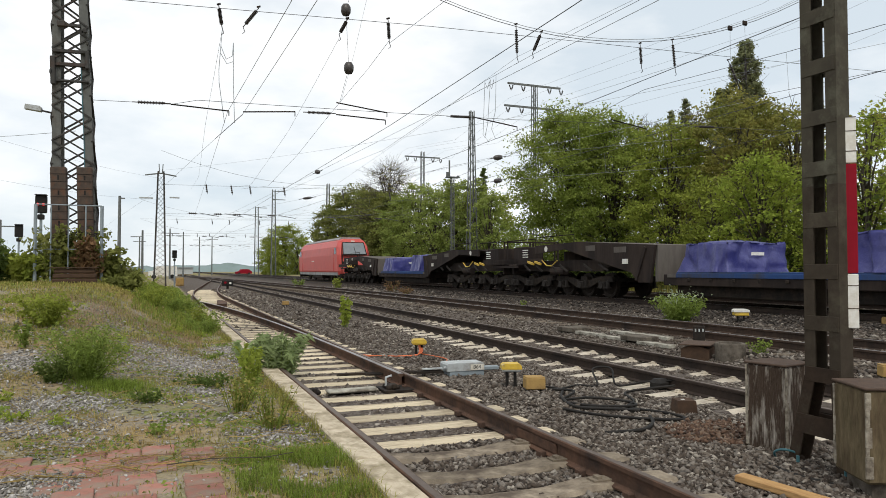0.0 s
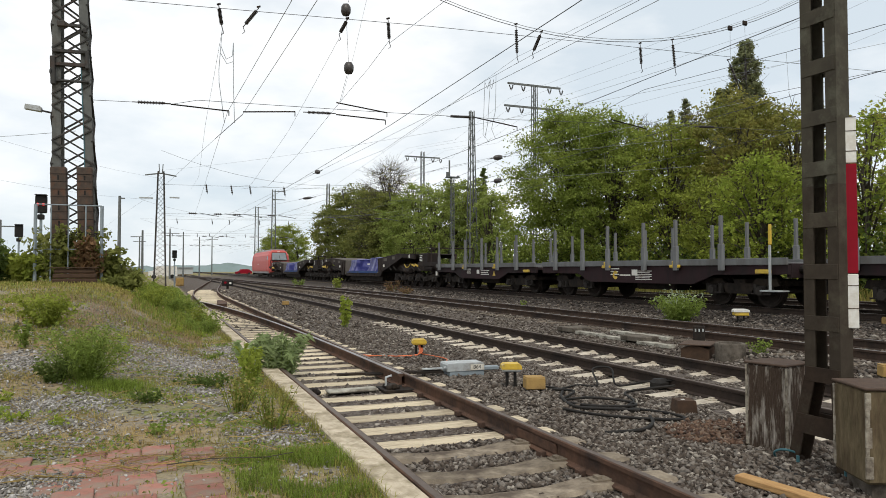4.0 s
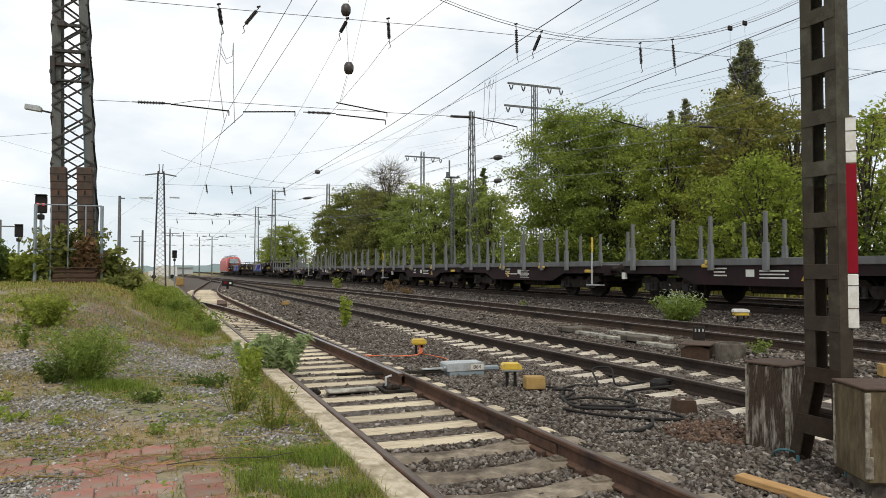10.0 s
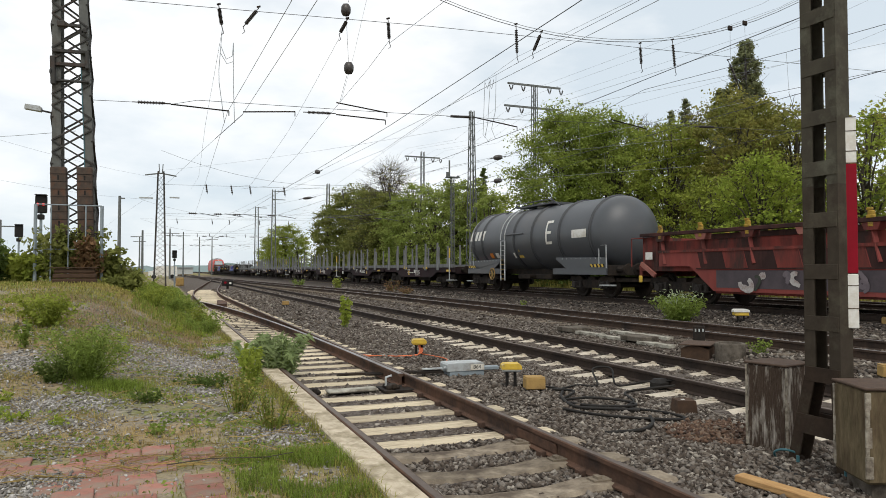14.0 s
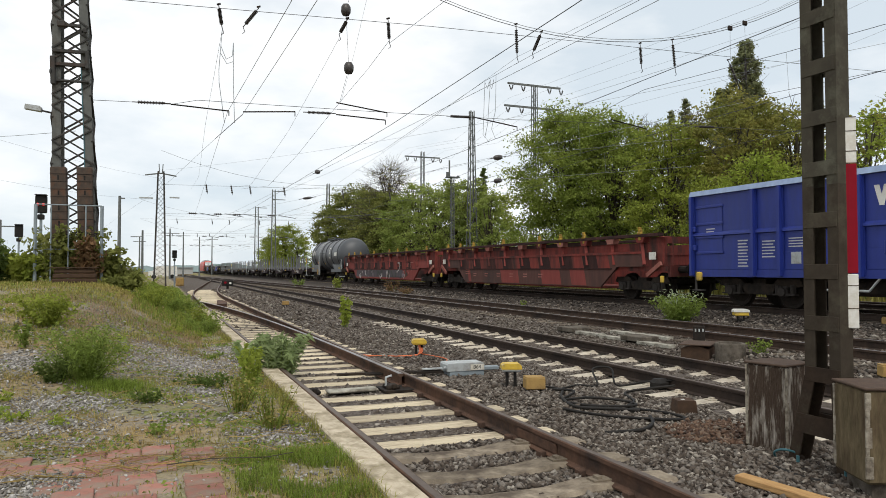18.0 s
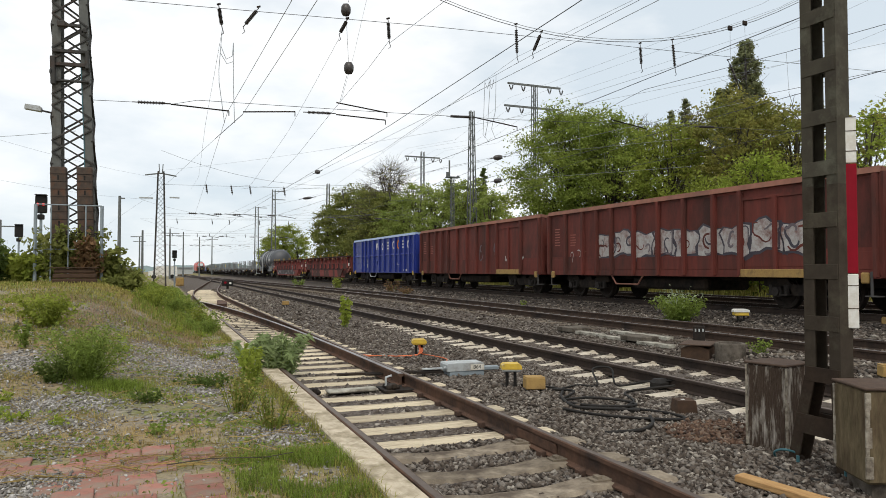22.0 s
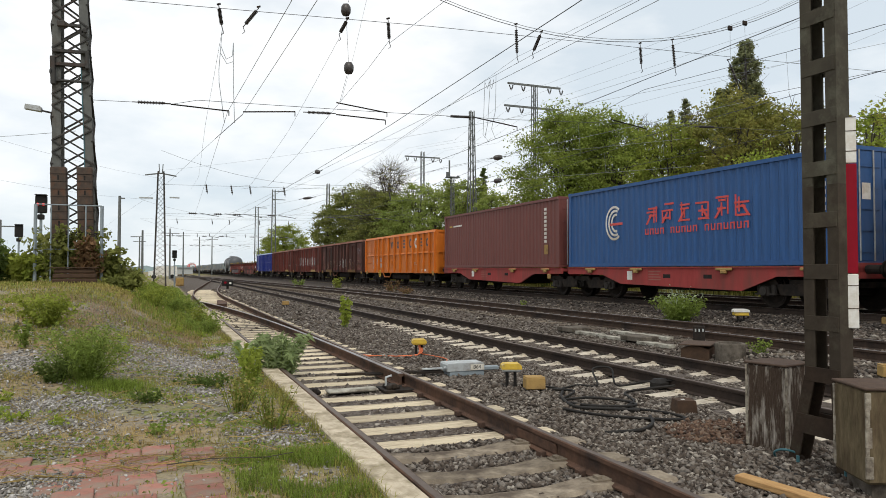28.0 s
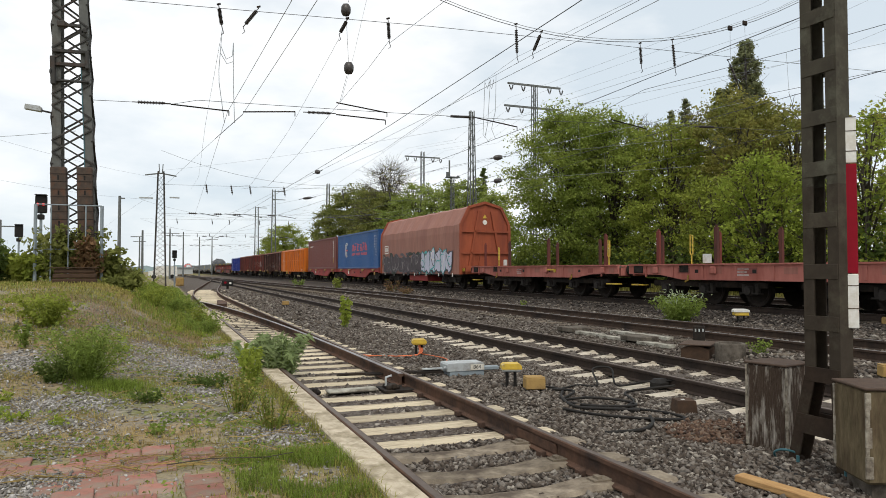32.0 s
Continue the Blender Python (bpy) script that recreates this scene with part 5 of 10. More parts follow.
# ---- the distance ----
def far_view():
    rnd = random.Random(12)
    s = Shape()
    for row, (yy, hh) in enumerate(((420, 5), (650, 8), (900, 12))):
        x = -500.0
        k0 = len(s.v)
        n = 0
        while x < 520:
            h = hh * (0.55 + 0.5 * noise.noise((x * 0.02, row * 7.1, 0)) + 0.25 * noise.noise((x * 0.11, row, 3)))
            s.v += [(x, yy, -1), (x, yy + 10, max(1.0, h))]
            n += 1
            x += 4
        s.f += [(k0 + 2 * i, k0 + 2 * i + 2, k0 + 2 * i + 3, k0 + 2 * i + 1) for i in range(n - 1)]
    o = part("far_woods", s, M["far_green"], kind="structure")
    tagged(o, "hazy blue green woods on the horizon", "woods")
    for x, y, w, d, h, m in ((-14, 190, 14, 8, 2.4, "concrete"), (-30, 230, 18, 8, 3.0, "concrete"), (4, 260, 12, 6, 2.4, "grey_paint"), (-48, 210, 14, 8, 3.6, "concrete")):
        e = thing("yard_shed", "low pale shed far across the yard", "shed", pose(x, y, 0))
        part("wall", Shape().box(-w / 2, w / 2, -d / 2, d / 2, 0, h * 0.8), m, e)
        part("roof", Shape().prism([(-d / 2 - 0.3, h * 0.8), (d / 2 + 0.3, h * 0.8), (0, h)], -w / 2 - 0.3, w / 2 + 0.3, "x"), "mast_far", e)
    for x, y in ((-8.5, 118), (-12.5, 121), (0.2, 125), (-15.5, 116)):
        e = thing("parked_van", "small white van parked far across the yard", "van", pose(x, y, 0.02, 0, 0, 5), group="parked vans")
        part("body", Shape().prism([(-2.2, 0.35), (2.2, 0.35), (2.2, 1.1), (1.5, 1.25), (1.0, 2.0), (-2.1, 2.0)], -0.9, 0.9, "x", Matrix.Rotation(radians(90), 4, "Z")), "sign_white", e)
        for sx in (-1.4, 1.4):
            part("wheel", Shape().tube([(sx, -0.92, 0.33), (sx, 0.92, 0.33)], 0.33, 12), "black", e)
    e = thing("parked_car", "small red car far across the yard", "car", pose(20.6, 197, 0.1, 0, 0, 8))
    part("body", Shape().prism([(-2.1, 0.3), (2.1, 0.3), (2.15, 0.8), (1.2, 0.95), (0.6, 1.5), (-1.3, 1.5), (-1.9, 0.95), (-2.15, 0.85)], -0.85, 0.85, "x", Matrix.Rotation(radians(90), 4, "Z")), "sign_red", e)
    for sx in (-1.3, 1.3):
        part("wheel", Shape().tube([(sx, -0.87, 0.32), (sx, 0.87, 0.32)], 0.32, 12), "black", e)
    e = part("marker_box", Shape().box(-0.35, 0.35, -0.2, 0.2, 0, 0.8, bevel=0.08), "ochre", at=(1.6, 70, -0.1))
    tagged(e, "faded yellow equipment box beside far tracks", "box")


# Distance haze is mixed into this pale blue green colour.
M["far_green"] = surf("far woods with haze in the colour", (0.16, 0.21, 0.20), (0.20, 0.25, 0.25), 0.05, 0.95, 0, 0)
far_view()


# ---- trees ----
def leaf_mesh(name, centres, size, mat, rng, flat=0.5, wide=0.36):
    """Many small bent leaves, each an island of two triangles."""
    n = len(centres)
    a = rng.normal(size=(n, 3))
    a[:, 2] *= flat
    a /= np.linalg.norm(a, axis=1)[:, None]
    b = np.cross(a, rng.normal(size=(n, 3)))
    b /= np.linalg.norm(b, axis=1)[:, None]
    s = size * rng.uniform(0.6, 1.35, size=(n, 1))
    c = np.asarray(centres)
    tip = np.array([[0, 0, -0.25]]) * s
    v = np.stack([c - a * s * 0.5, c + b * s * wide, c + a * s * 0.55 + tip, c - b * s * wide], axis=1).reshape(-1, 3)
    me = bpy.data.meshes.new(name)
    me.vertices.add(4 * n)
    me.vertices.foreach_set("co", v.ravel())
    me.loops.add(4 * n)
    me.loops.foreach_set("vertex_index", np.arange(4 * n, dtype=np.int32))
    me.polygons.add(n)
    me.polygons.foreach_set("loop_start", np.arange(0, 4 * n, 4, dtype=np.int32))
    me.materials.append(M[mat])
    me.update(calc_edges=True)
    return me


def tree(label, x, y, h, w, leaf, seed, low=0.12, lobes=30, dens=1.0, size=0.19, slim=False, name="tree", z0=0.15, bare=0.0, depth=None):
    """A tapered trunk with limbs and a crown of leaf clumps over an uneven outline."""
    rng = np.random.default_rng(seed)
    rnd = random.Random(seed)
    e = thing(name, label, "tree", pose(x, y, z0, 0, 0, rnd.uniform(0, 360)), group="trees behind the tracks")
    s = Shape()
    top = h * 0.86
    tr = 0.018 * h + 0.03
    axis = [(0.25 * noise.noise((seed, k * 0.7, 0)) * k / 4, 0.25 * noise.noise((seed, 9, k * 0.7)) * k / 4, top * k / 7) for k in range(8)]
    s.tube(axis, tr, 8, tr * 0.18)
    hubs = []
    for k in range(lobes):
        t = low + (1 - low) * (k + 0.5 * rnd.random()) / lobes
        if slim:
            prof = 0.42 * w * (1 - t) ** 0.6 * (0.25 + 0.75 * rnd.random())
        else:
            prof = 0.5 * w * (math.sin(math.pi * min(0.98, 0.12 + 0.83 * t)) ** 0.6) * (0.45 + 0.6 * rnd.random())
        ang = k * 2.399 + rnd.uniform(-0.4, 0.4)
        hub = Vector((math.cos(ang) * prof, math.sin(ang) * prof, h * (low + (0.93 - low) * (t - low) / (1 - low))))
        hubs.append(hub)
        root = Vector(axis[min(6, max(1, int(7 * hub.z / h * 0.7)))])
        mid = root.lerp(hub, 0.55) + Vector((0, 0, 0.06 * h * (0.3 if slim else 1)))
        s.tube([root, mid, hub], tr * 0.35, 5, 0.012)
        for j in range(3):
            s.tube([mid.lerp(hub, 0.3 * j + 0.2), hub + Vector((rnd.uniform(-1, 1), rnd.uniform(-1, 1), rnd.uniform(-0.3, 1))) * w * 0.1], 0.02, 4, 0.006, cap=False)
    pts = []
    rad = w * 0.07 + 0.2 if slim else w * 0.2 + 0.3
    per = int(dens * 27000 / lobes * (w * h) / 110)
    sprays = 14
    for hub in hubs:
        out = np.array((hub.x, hub.y, 0.25 * h * (hub.z / h - 0.35)))
        out /= np.linalg.norm(out) + 0.01
        for sub in range(sprays):
            d = rng.normal(size=3) * np.array([1, 1, 0.6]) + out * 0.5 + np.array([0, 0, 1.2 if slim else 0.1])
            d *= rad * (1.25 - 0.8 * hub.z / h if slim else 1.0) * rng.uniform(0.6, 1.35) / np.linalg.norm(d)
            m = max(5, per // sprays)
            t = rng.uniform(0.2, 1.0, (m, 1))
            side = rng.normal(size=(m, 3)) * np.array([0.20, 0.20, 0.085]) * rad * (0.4 + 0.6 * t)
            if bare > 0.5:
                tip = hub + Vector(d) * 1.1
                for f in (-1, 1):
                    s.tube([hub, hub.lerp(tip, 0.5), tip + Vector((0.3 * f, 0.25 * rnd.uniform(-1, 1), 0.15)) * rad], 0.02, 3, 0.008, cap=False)
            if rnd.random() >= bare:
                pts.append(np.array(hub) + d * t + side - np.array([0, 0, 0.22]) * t * t * rad * (not slim))
                if sub % 3 == 0 and (y < 70 or bare > 0.5):
                    tip = hub + Vector(d)
                    s.tube([hub, hub.lerp(tip, 0.6) + Vector((0, 0, 0.03)), tip], 0.012, 3, 0.004, cap=False)
    pts = np.concatenate(pts)
    pts = pts[pts[:, 2] > h * low * 0.35]
    part("trunk", s, "bark", e, smooth=True)
    part("crown", leaf_mesh("crown", pts, size, leaf, rng), None, e)
    return e


tree("large maple with a dense dark green crown", 25.2, 40.2, 12.2, 7.0, "leaf_maple", 1, dens=2.6, lobes=80, size=0.15)
tree("maple with a dense mid green crown", 26.4, 37.0, 11.0, 5.9, "leaf_maple", 2, dens=2.3, lobes=50, size=0.15)
tree("leafy tree between a maple and poplars", 26.0, 31.1, 9.5, 4.7, "leaf_mid", 3, dens=1.6, lobes=44, size=0.15)
tree("thin tree with bare reddish twigs", 28.0, 36.2, 11.2, 2.5, "leaf_olive", 4, dens=0.6, bare=0.75)
tree("thin tree with bare reddish twigs", 30.0, 33.5, 11.4, 2.5, "leaf_olive", 16, dens=0.6, bare=0.75)
tree("olive brown tree in young leaf", 28.2, 28.4, 10.9, 5.1, "leaf_olive", 5, dens=1.8, lobes=40, size=0.15)
tree("olive brown tree in young leaf", 29.4, 26.0, 10.0, 4.0, "leaf_olive", 6, dens=1.2, bare=0.25, size=0.15)
tree("fresh green maple with low branches", 24.2, 23.2, 6.5, 3.7, "leaf_bright", 7, low=0.1, dens=1.4, lobes=36, size=0.15)
tree("fresh green maple with low branches", 24.6, 26.4, 5.9, 3.1, "leaf_mid", 8, low=0.1, dens=1.3, size=0.15)
tree("fresh green tree leaning over the tracks", 24.6, 20.6, 5.8, 2.7, "leaf_bright", 9, low=0.08, dens=1.0, size=0.15)
tree("bare twiggy tree behind olive trees", 31.0, 27.4, 10.4, 3.4, "leaf_olive", 17, dens=0.5, bare=0.7)
tree("fresh green tree beside the tracks", 26.0, 19.7, 8.0, 3.0, "leaf_bright", 10, low=0.08, dens=0.9, bare=0.15, size=0.15)
tree("fresh green tree beside the tracks", 25.6, 17.0, 6.8, 2.8, "leaf_mid", 11, low=0.08, dens=0.9, size=0.15)
tree("olive tree behind the first row", 31.5, 22.0, 9.6, 4.4, "leaf_olive", 31, dens=0.9, bare=0.2)
tree("tall slim grey green poplar", 44.6, 44.2, 21.4, 9.0, "leaf_grey", 12, slim=True, lobes=110, dens=0.9, low=0.2, size=0.2)
tree("slim grey green poplar", 45.8, 48.2, 18.2, 7.6, "leaf_grey", 13, slim=True, lobes=70, dens=0.75, low=0.2, size=0.2)
tree("slim grey green poplar", 47.4, 54.6, 19.2, 5.6, "leaf_grey", 14, slim=True, lobes=60, dens=0.5, low=0.2, size=0.2, bare=0.3)
tree("slim grey green poplar", 47.9, 57.4, 18.6, 5.0, "leaf_grey", 15, slim=True, lobes=54, dens=0.5, low=0.2, size=0.2, bare=0.3)
tree("light green birch with an open crown", 24.5, 63.3, 9.5, 4.3, "leaf_birch", 40, dens=1.0, bare=0.25, lobes=30, size=0.2)
tree("light green birch with an open crown", 25.0, 59.6, 10.0, 4.0, "leaf_birch", 41, dens=1.0, bare=0.25, lobes=30, size=0.2)
tree("light green birch with an open crown", 25.5, 56.5, 9.5, 3.5, "leaf_birch", 42, dens=1.0, bare=0.25, lobes=30, size=0.2)
tree("light green birch with an open crown", 24.7, 51.6, 7.8, 2.9, "leaf_birch", 43, dens=1.0, bare=0.25, lobes=30, size=0.2)
tree("light green birch with an open crown", 25.2, 70.1, 10.7, 5.3, "leaf_birch", 44, dens=1.0, bare=0.25, lobes=30, size=0.2)
tree("light green birch with an open crown", 24.2, 71.8, 9.5, 5.3, "leaf_birch", 45, dens=1.0, bare=0.25, lobes=30, size=0.2)
tree("leafy tree behind birches", 27.5, 66.0, 9.5, 5.3, "leaf_mid", 46, dens=1.0, bare=0.05, lobes=30, size=0.2)
tree("leafy tree behind birches", 28.0, 58.5, 8.7, 5.3, "leaf_mid", 47, dens=1.0, bare=0.05, lobes=30, size=0.2)
tree("small dark cypress behind birches", 29.0, 61.9, 11.9, 2.6, "leaf_dark", 18, slim=True, dens=1.4, lobes=40)
tree("grey tree with bare twigs above and few leaves below", 25.0, 79.9, 14.2, 6.4, "leaf_olive", 22, dens=0.5, bare=0.85, lobes=80)
tree("olive green tree at the foot of a bare tree", 24.2, 78.0, 10.4, 5.7, "leaf_moss", 21, dens=1.3, lobes=34, size=0.24)
tree("leafy olive green tree in a long row", 25.5, 98.5, 13.1, 8.0, "leaf_moss", 23, dens=1.2, lobes=40, low=0.05, size=0.24)
tree("leafy olive green tree in a long row", 26.5, 92.0, 12.7, 6.9, "leaf_moss", 24, dens=1.2, lobes=36, low=0.05, size=0.24)
tree("leafy olive green tree in a long row", 24.5, 86.5, 9.6, 5.5, "leaf_moss", 25, dens=1.2, low=0.05, size=0.24)
tree("leafy olive green tree at the end of a row", 24.6, 110.6, 11.4, 5.2, "leaf_moss", 26, dens=1.2, low=0.05, size=0.24)
tree("round fresh green tree standing apart", 24.0, 148.8, 10.8, 8.1, "leaf_mid", 27, dens=1.1, low=0.04, size=0.24)
tree("round fresh green tree standing apart", 23.5, 167.6, 9.0, 5.7, "leaf_mid", 28, dens=1.1, low=0.04, size=0.24)
tree("pale green tree behind a round tree", 26.0, 146.0, 8.2, 3.7, "leaf_birch", 29, dens=1.0, low=0.05)


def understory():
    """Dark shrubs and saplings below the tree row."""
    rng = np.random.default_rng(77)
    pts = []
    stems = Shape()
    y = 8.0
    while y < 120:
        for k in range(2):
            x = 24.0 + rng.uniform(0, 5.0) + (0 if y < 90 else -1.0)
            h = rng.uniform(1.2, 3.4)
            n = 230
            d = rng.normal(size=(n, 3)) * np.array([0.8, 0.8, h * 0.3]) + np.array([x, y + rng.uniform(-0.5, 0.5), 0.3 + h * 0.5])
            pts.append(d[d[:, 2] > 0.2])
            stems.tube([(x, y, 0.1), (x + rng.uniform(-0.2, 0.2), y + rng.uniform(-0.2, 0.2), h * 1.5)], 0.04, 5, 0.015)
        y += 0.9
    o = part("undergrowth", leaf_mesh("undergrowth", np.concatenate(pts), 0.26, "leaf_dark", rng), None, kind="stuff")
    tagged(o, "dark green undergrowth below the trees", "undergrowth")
    t = part("saplings", stems, "bark", kind="stuff", fix=False)
    tagged(t, "thin bare stems below the trees", "saplings")


understory()


# ---- stones, grass and weeds ----
def stone_field(name, label, pts, rad, mat, rng):
    """Many small angular stones in one mesh."""
    base = np.array([(1, 0, 0), (0, 1, 0), (-1, 0, 0), (0, -1, 0), (0, 0, 1), (0, 0, -1)], float)
    tri = np.array([(0, 1, 4), (1, 2, 4), (2, 3, 4), (3, 0, 4), (1, 0, 5), (2, 1, 5), (3, 2, 5), (0, 3, 5)])
    n = len(pts)
    a = rng.uniform(0, 2 * np.pi, n)
    v = base[None] * rng.uniform(0.7, 1.35, (n, 6, 1)) + rng.normal(0, 0.28, (n, 6, 3))
    v[:, :, 2] *= 0.62
    c, s = np.cos(a)[:, None], np.sin(a)[:, None]
    x, y = v[:, :, 0] * c - v[:, :, 1] * s, v[:, :, 0] * s + v[:, :, 1] * c
    tilt = rng.normal(0, 0.5, (n, 1))
    z = v[:, :, 2] + tilt * x * 0.6
    v = np.stack([x, y, z], 2) * rad[:, None, None] + pts[:, None, :]
    f = (tri[None] + 6 * np.arange(n)[:, None, None]).reshape(-1, 3).astype(np.int32)
    me = bpy.data.meshes.new(name)
    me.vertices.add(6 * n)
    me.vertices.foreach_set("co", v.reshape(-1))
    me.loops.add(f.size)
    me.loops.foreach_set("vertex_index", f.ravel())
    me.polygons.add(len(f))
    me.polygons.foreach_set("loop_start", np.arange(0, f.size, 3, dtype=np.int32))
    me.materials.append(M[mat])
    me.update(calc_edges=True)
    o = part(name, me, None, kind="stuff")
    tagged(o, label, "stones")


def zs(xy):
    return np.array([ground_z(float(x), float(y)) for x, y in xy])


BARE = ((0.35, 11.4, 1.0, 1.7), (0.95, 13.2, 0.4, 0.9), (0.5, 9.1, 0.45, 0.35), (-0.97, 8.3, 0.6, 0.5), (-1.15, 7.4, 0.8, 0.35), (-0.7, 6.8, 0.35, 0.2), (-0.9, 5.5, 0.4, 0.35), (1.0, 6.4, 0.35, 0.5), (-1.7, 10.4, 0.5, 0.6))


def bare_ground(p):
    """How far each place lies inside the open gravel patches, 0 to 1."""
    b = np.zeros(len(p))
    for x, y, rx, ry in BARE:
        b = np.maximum(b, 1.25 - np.hypot((p[:, 0] - x) / rx, (p[:, 1] - y) / ry))
    w = np.array([noise.noise((x * 2.1, y * 2.1, 8.0)) for x, y in p[:, :2]])
    return np.clip(b + 0.35 * w, 0, 1)


def scatter_stones():
    rng = np.random.default_rng(5)
    pts, rad = [], []
    for x0, x1, y0, y1, n, r0, r1 in ((1.62, 6.2, 2.6, 6.5, 30000, 0.015, 0.033), (1.62, 9.0, 6.5, 11, 30000, 0.016, 0.035), (1.62, 13.5, 11, 19, 24000, 0.020, 0.039), (1.7, 18.5, 19, 34, 11000, 0.035, 0.06), (3.6, 15.0, 34, 58, 8000, 0.05, 0.085), (9.0, 16.0, 6.5, 11, 7000, 0.03, 0.05), (13.5, 21.5, 9, 19, 8000, 0.03, 0.055)):
        p = np.stack([rng.uniform(x0, x1, n), rng.uniform(y0, y1, n)], 1)
        keep = np.ones(n, bool)
        d1 = np.abs(p[:, 0] - 2.38)
        ph = np.where(p[:, 1] < 6.05, np.mod(p[:, 1] - 2.0 + 0.31, 0.62) - 0.31, np.mod(p[:, 1] - 6.2 + 0.30, 0.60) - 0.30)
        keep &= ~((d1 < 1.32) & (np.abs(ph) < np.where(p[:, 1] < 6.05, 0.17, 0.135)) & (rng.random(n) < 0.97))
        d2 = np.abs(p[:, 0] - 7.1)
        ph2 = np.mod(p[:, 1] - 2.0 + 0.3, 0.6) - 0.3
        keep &= ~((d2 < 1.32) & (np.abs(ph2) < 0.14))
        for xr in (1.63, 3.13, 6.35, 7.85, 10.2, 11.7, 15.62, 17.13):
            keep &= np.abs(p[:, 0] - xr) > 0.075
        p = p[keep]
        r = rng.uniform(r0, r1, len(p)) * rng.uniform(0.75, 1.2, len(p))
        low = np.where(np.abs(p[:, 0] - 2.38) < 1.3, np.where(p[:, 1] < 6.05, 0.004, 0.02), np.where(np.abs(p[:, 0] - 7.1) < 1.35, 0.012, 0.0))
        z = zs(p) + r * rng.uniform(0.05, 0.55, len(p)) - low
        if y0 < 3:
            rust = (np.hypot((p[:, 0] - 5.1) / 0.55, (p[:, 1] - 5.45) / 0.5) < 1.0) & (rng.random(len(p)) < 0.8)
            stone_field("ballast_stones", "rusty brown patch of ballast stones", np.column_stack([p, z + 0.01])[rust], r[rust], "stone_rust", rng)
            p, z, r = p[~rust], z[~rust], r[~rust]
        # Stones beside and below the running track get a darker colour.
        dark = (p[:, 0] > 13.6) & (p[:, 0] + 0.8 * rng.random(len(p)) > 14.2)
        if dark.any():
            stone_field("oily_stones", "blackish ballast stones along the running track", np.column_stack([p, z])[dark], r[dark], "stone_blackish", rng)
            p, z, r = p[~dark], z[~dark], r[~dark]
        pts.append(np.column_stack([p, z]))
        rad.append(r)
    stone_field("ballast_stones", "grey brown crushed ballast stones between the tracks", np.concatenate(pts), np.concatenate(rad), "stone", rng)
    n = 105000
    p = np.stack([rng.uniform(-3.2, 1.36, n), 2.8 + 12 * rng.random(n) ** 1.4], 1)
    paved = (p[:, 0] > -1.9) & (p[:, 0] < 0.42) & (p[:, 1] < 6.2) & ~((p[:, 0] < -0.5) & (p[:, 1] > 5.15) & (p[:, 1] < 5.9))
    p = p[rng.random(n) < np.where(paved, 0.02, 0.06 + 0.9 * bare_ground(p))]
    r = rng.uniform(0.007, 0.018, len(p)) * (1 + 0.05 * p[:, 1])
    stone_field("gravel_chips", "pale grey gravel chips among grass", np.column_stack([p, zs(p) + r * 0.3]), r, "stone_pale", rng)


def blades(name, label, pts, h, w, mat, rng, lean=0.5):
    """Grass blades: each a bent strip of three triangles."""
    n = len(pts)
    a = rng.uniform(0, 2 * np.pi, n)
    d = np.stack([np.cos(a), np.sin(a), np.zeros(n)], 1)
    s = np.stack([-np.sin(a), np.cos(a), np.zeros(n)], 1)
    hh = (h * rng.uniform(0.5, 1.4, n))[:, None]
    k = rng.uniform(0.1, 1.0, n)[:, None] * lean * hh
    up = np.array([[0, 0, 1.0]])
    ww = (w * rng.uniform(0.6, 1.3, n))[:, None]
    b0, b1 = pts - s * ww, pts + s * ww
    m0, m1 = pts + up * hh * 0.6 + d * k * 0.35 - s * ww * 0.7, pts + up * hh * 0.6 + d * k * 0.35 + s * ww * 0.7
    t = pts + up * hh * (1 - 0.25 * lean) + d * k
    v = np.stack([b0, b1, m1, m0, t], 1).reshape(-1, 3)
    tri = np.array([(0, 1, 2), (0, 2, 3), (3, 2, 4)])
    f = (tri[None] + 5 * np.arange(n)[:, None, None]).reshape(-1, 3).astype(np.int32)
    me = bpy.data.meshes.new(name)
    me.vertices.add(5 * n)
    me.vertices.foreach_set("co", v.ravel())
    me.loops.add(f.size)
    me.loops.foreach_set("vertex_index", f.ravel())
    me.polygons.add(len(f))
    me.polygons.foreach_set("loop_start", np.arange(0, f.size, 3, dtype=np.int32))
    me.materials.append(M[mat])
    me.update(calc_edges=True)
    o = part(name, me, None, kind="stuff")
    tagged(o, label, "grass")


def patch(n, x0, x1, y0, y1, rng, lim, f=0.8, off=0.0, power=1.3):
    p = np.stack([rng.uniform(x0, x1, n), y0 + (y1 - y0) * rng.random(n) ** power], 1)
    w = np.array([noise.noise((x * f + off, y * f, 4.2 + off)) + 0.5 * noise.noise((x * f * 2.6, y * f * 2.6, off)) for x, y in p])
    p = p[w > lim]
    p = p[rng.random(len(p)) > 0.85 * bare_ground(p)]
    return np.column_stack([p, zs(p) - 0.01])


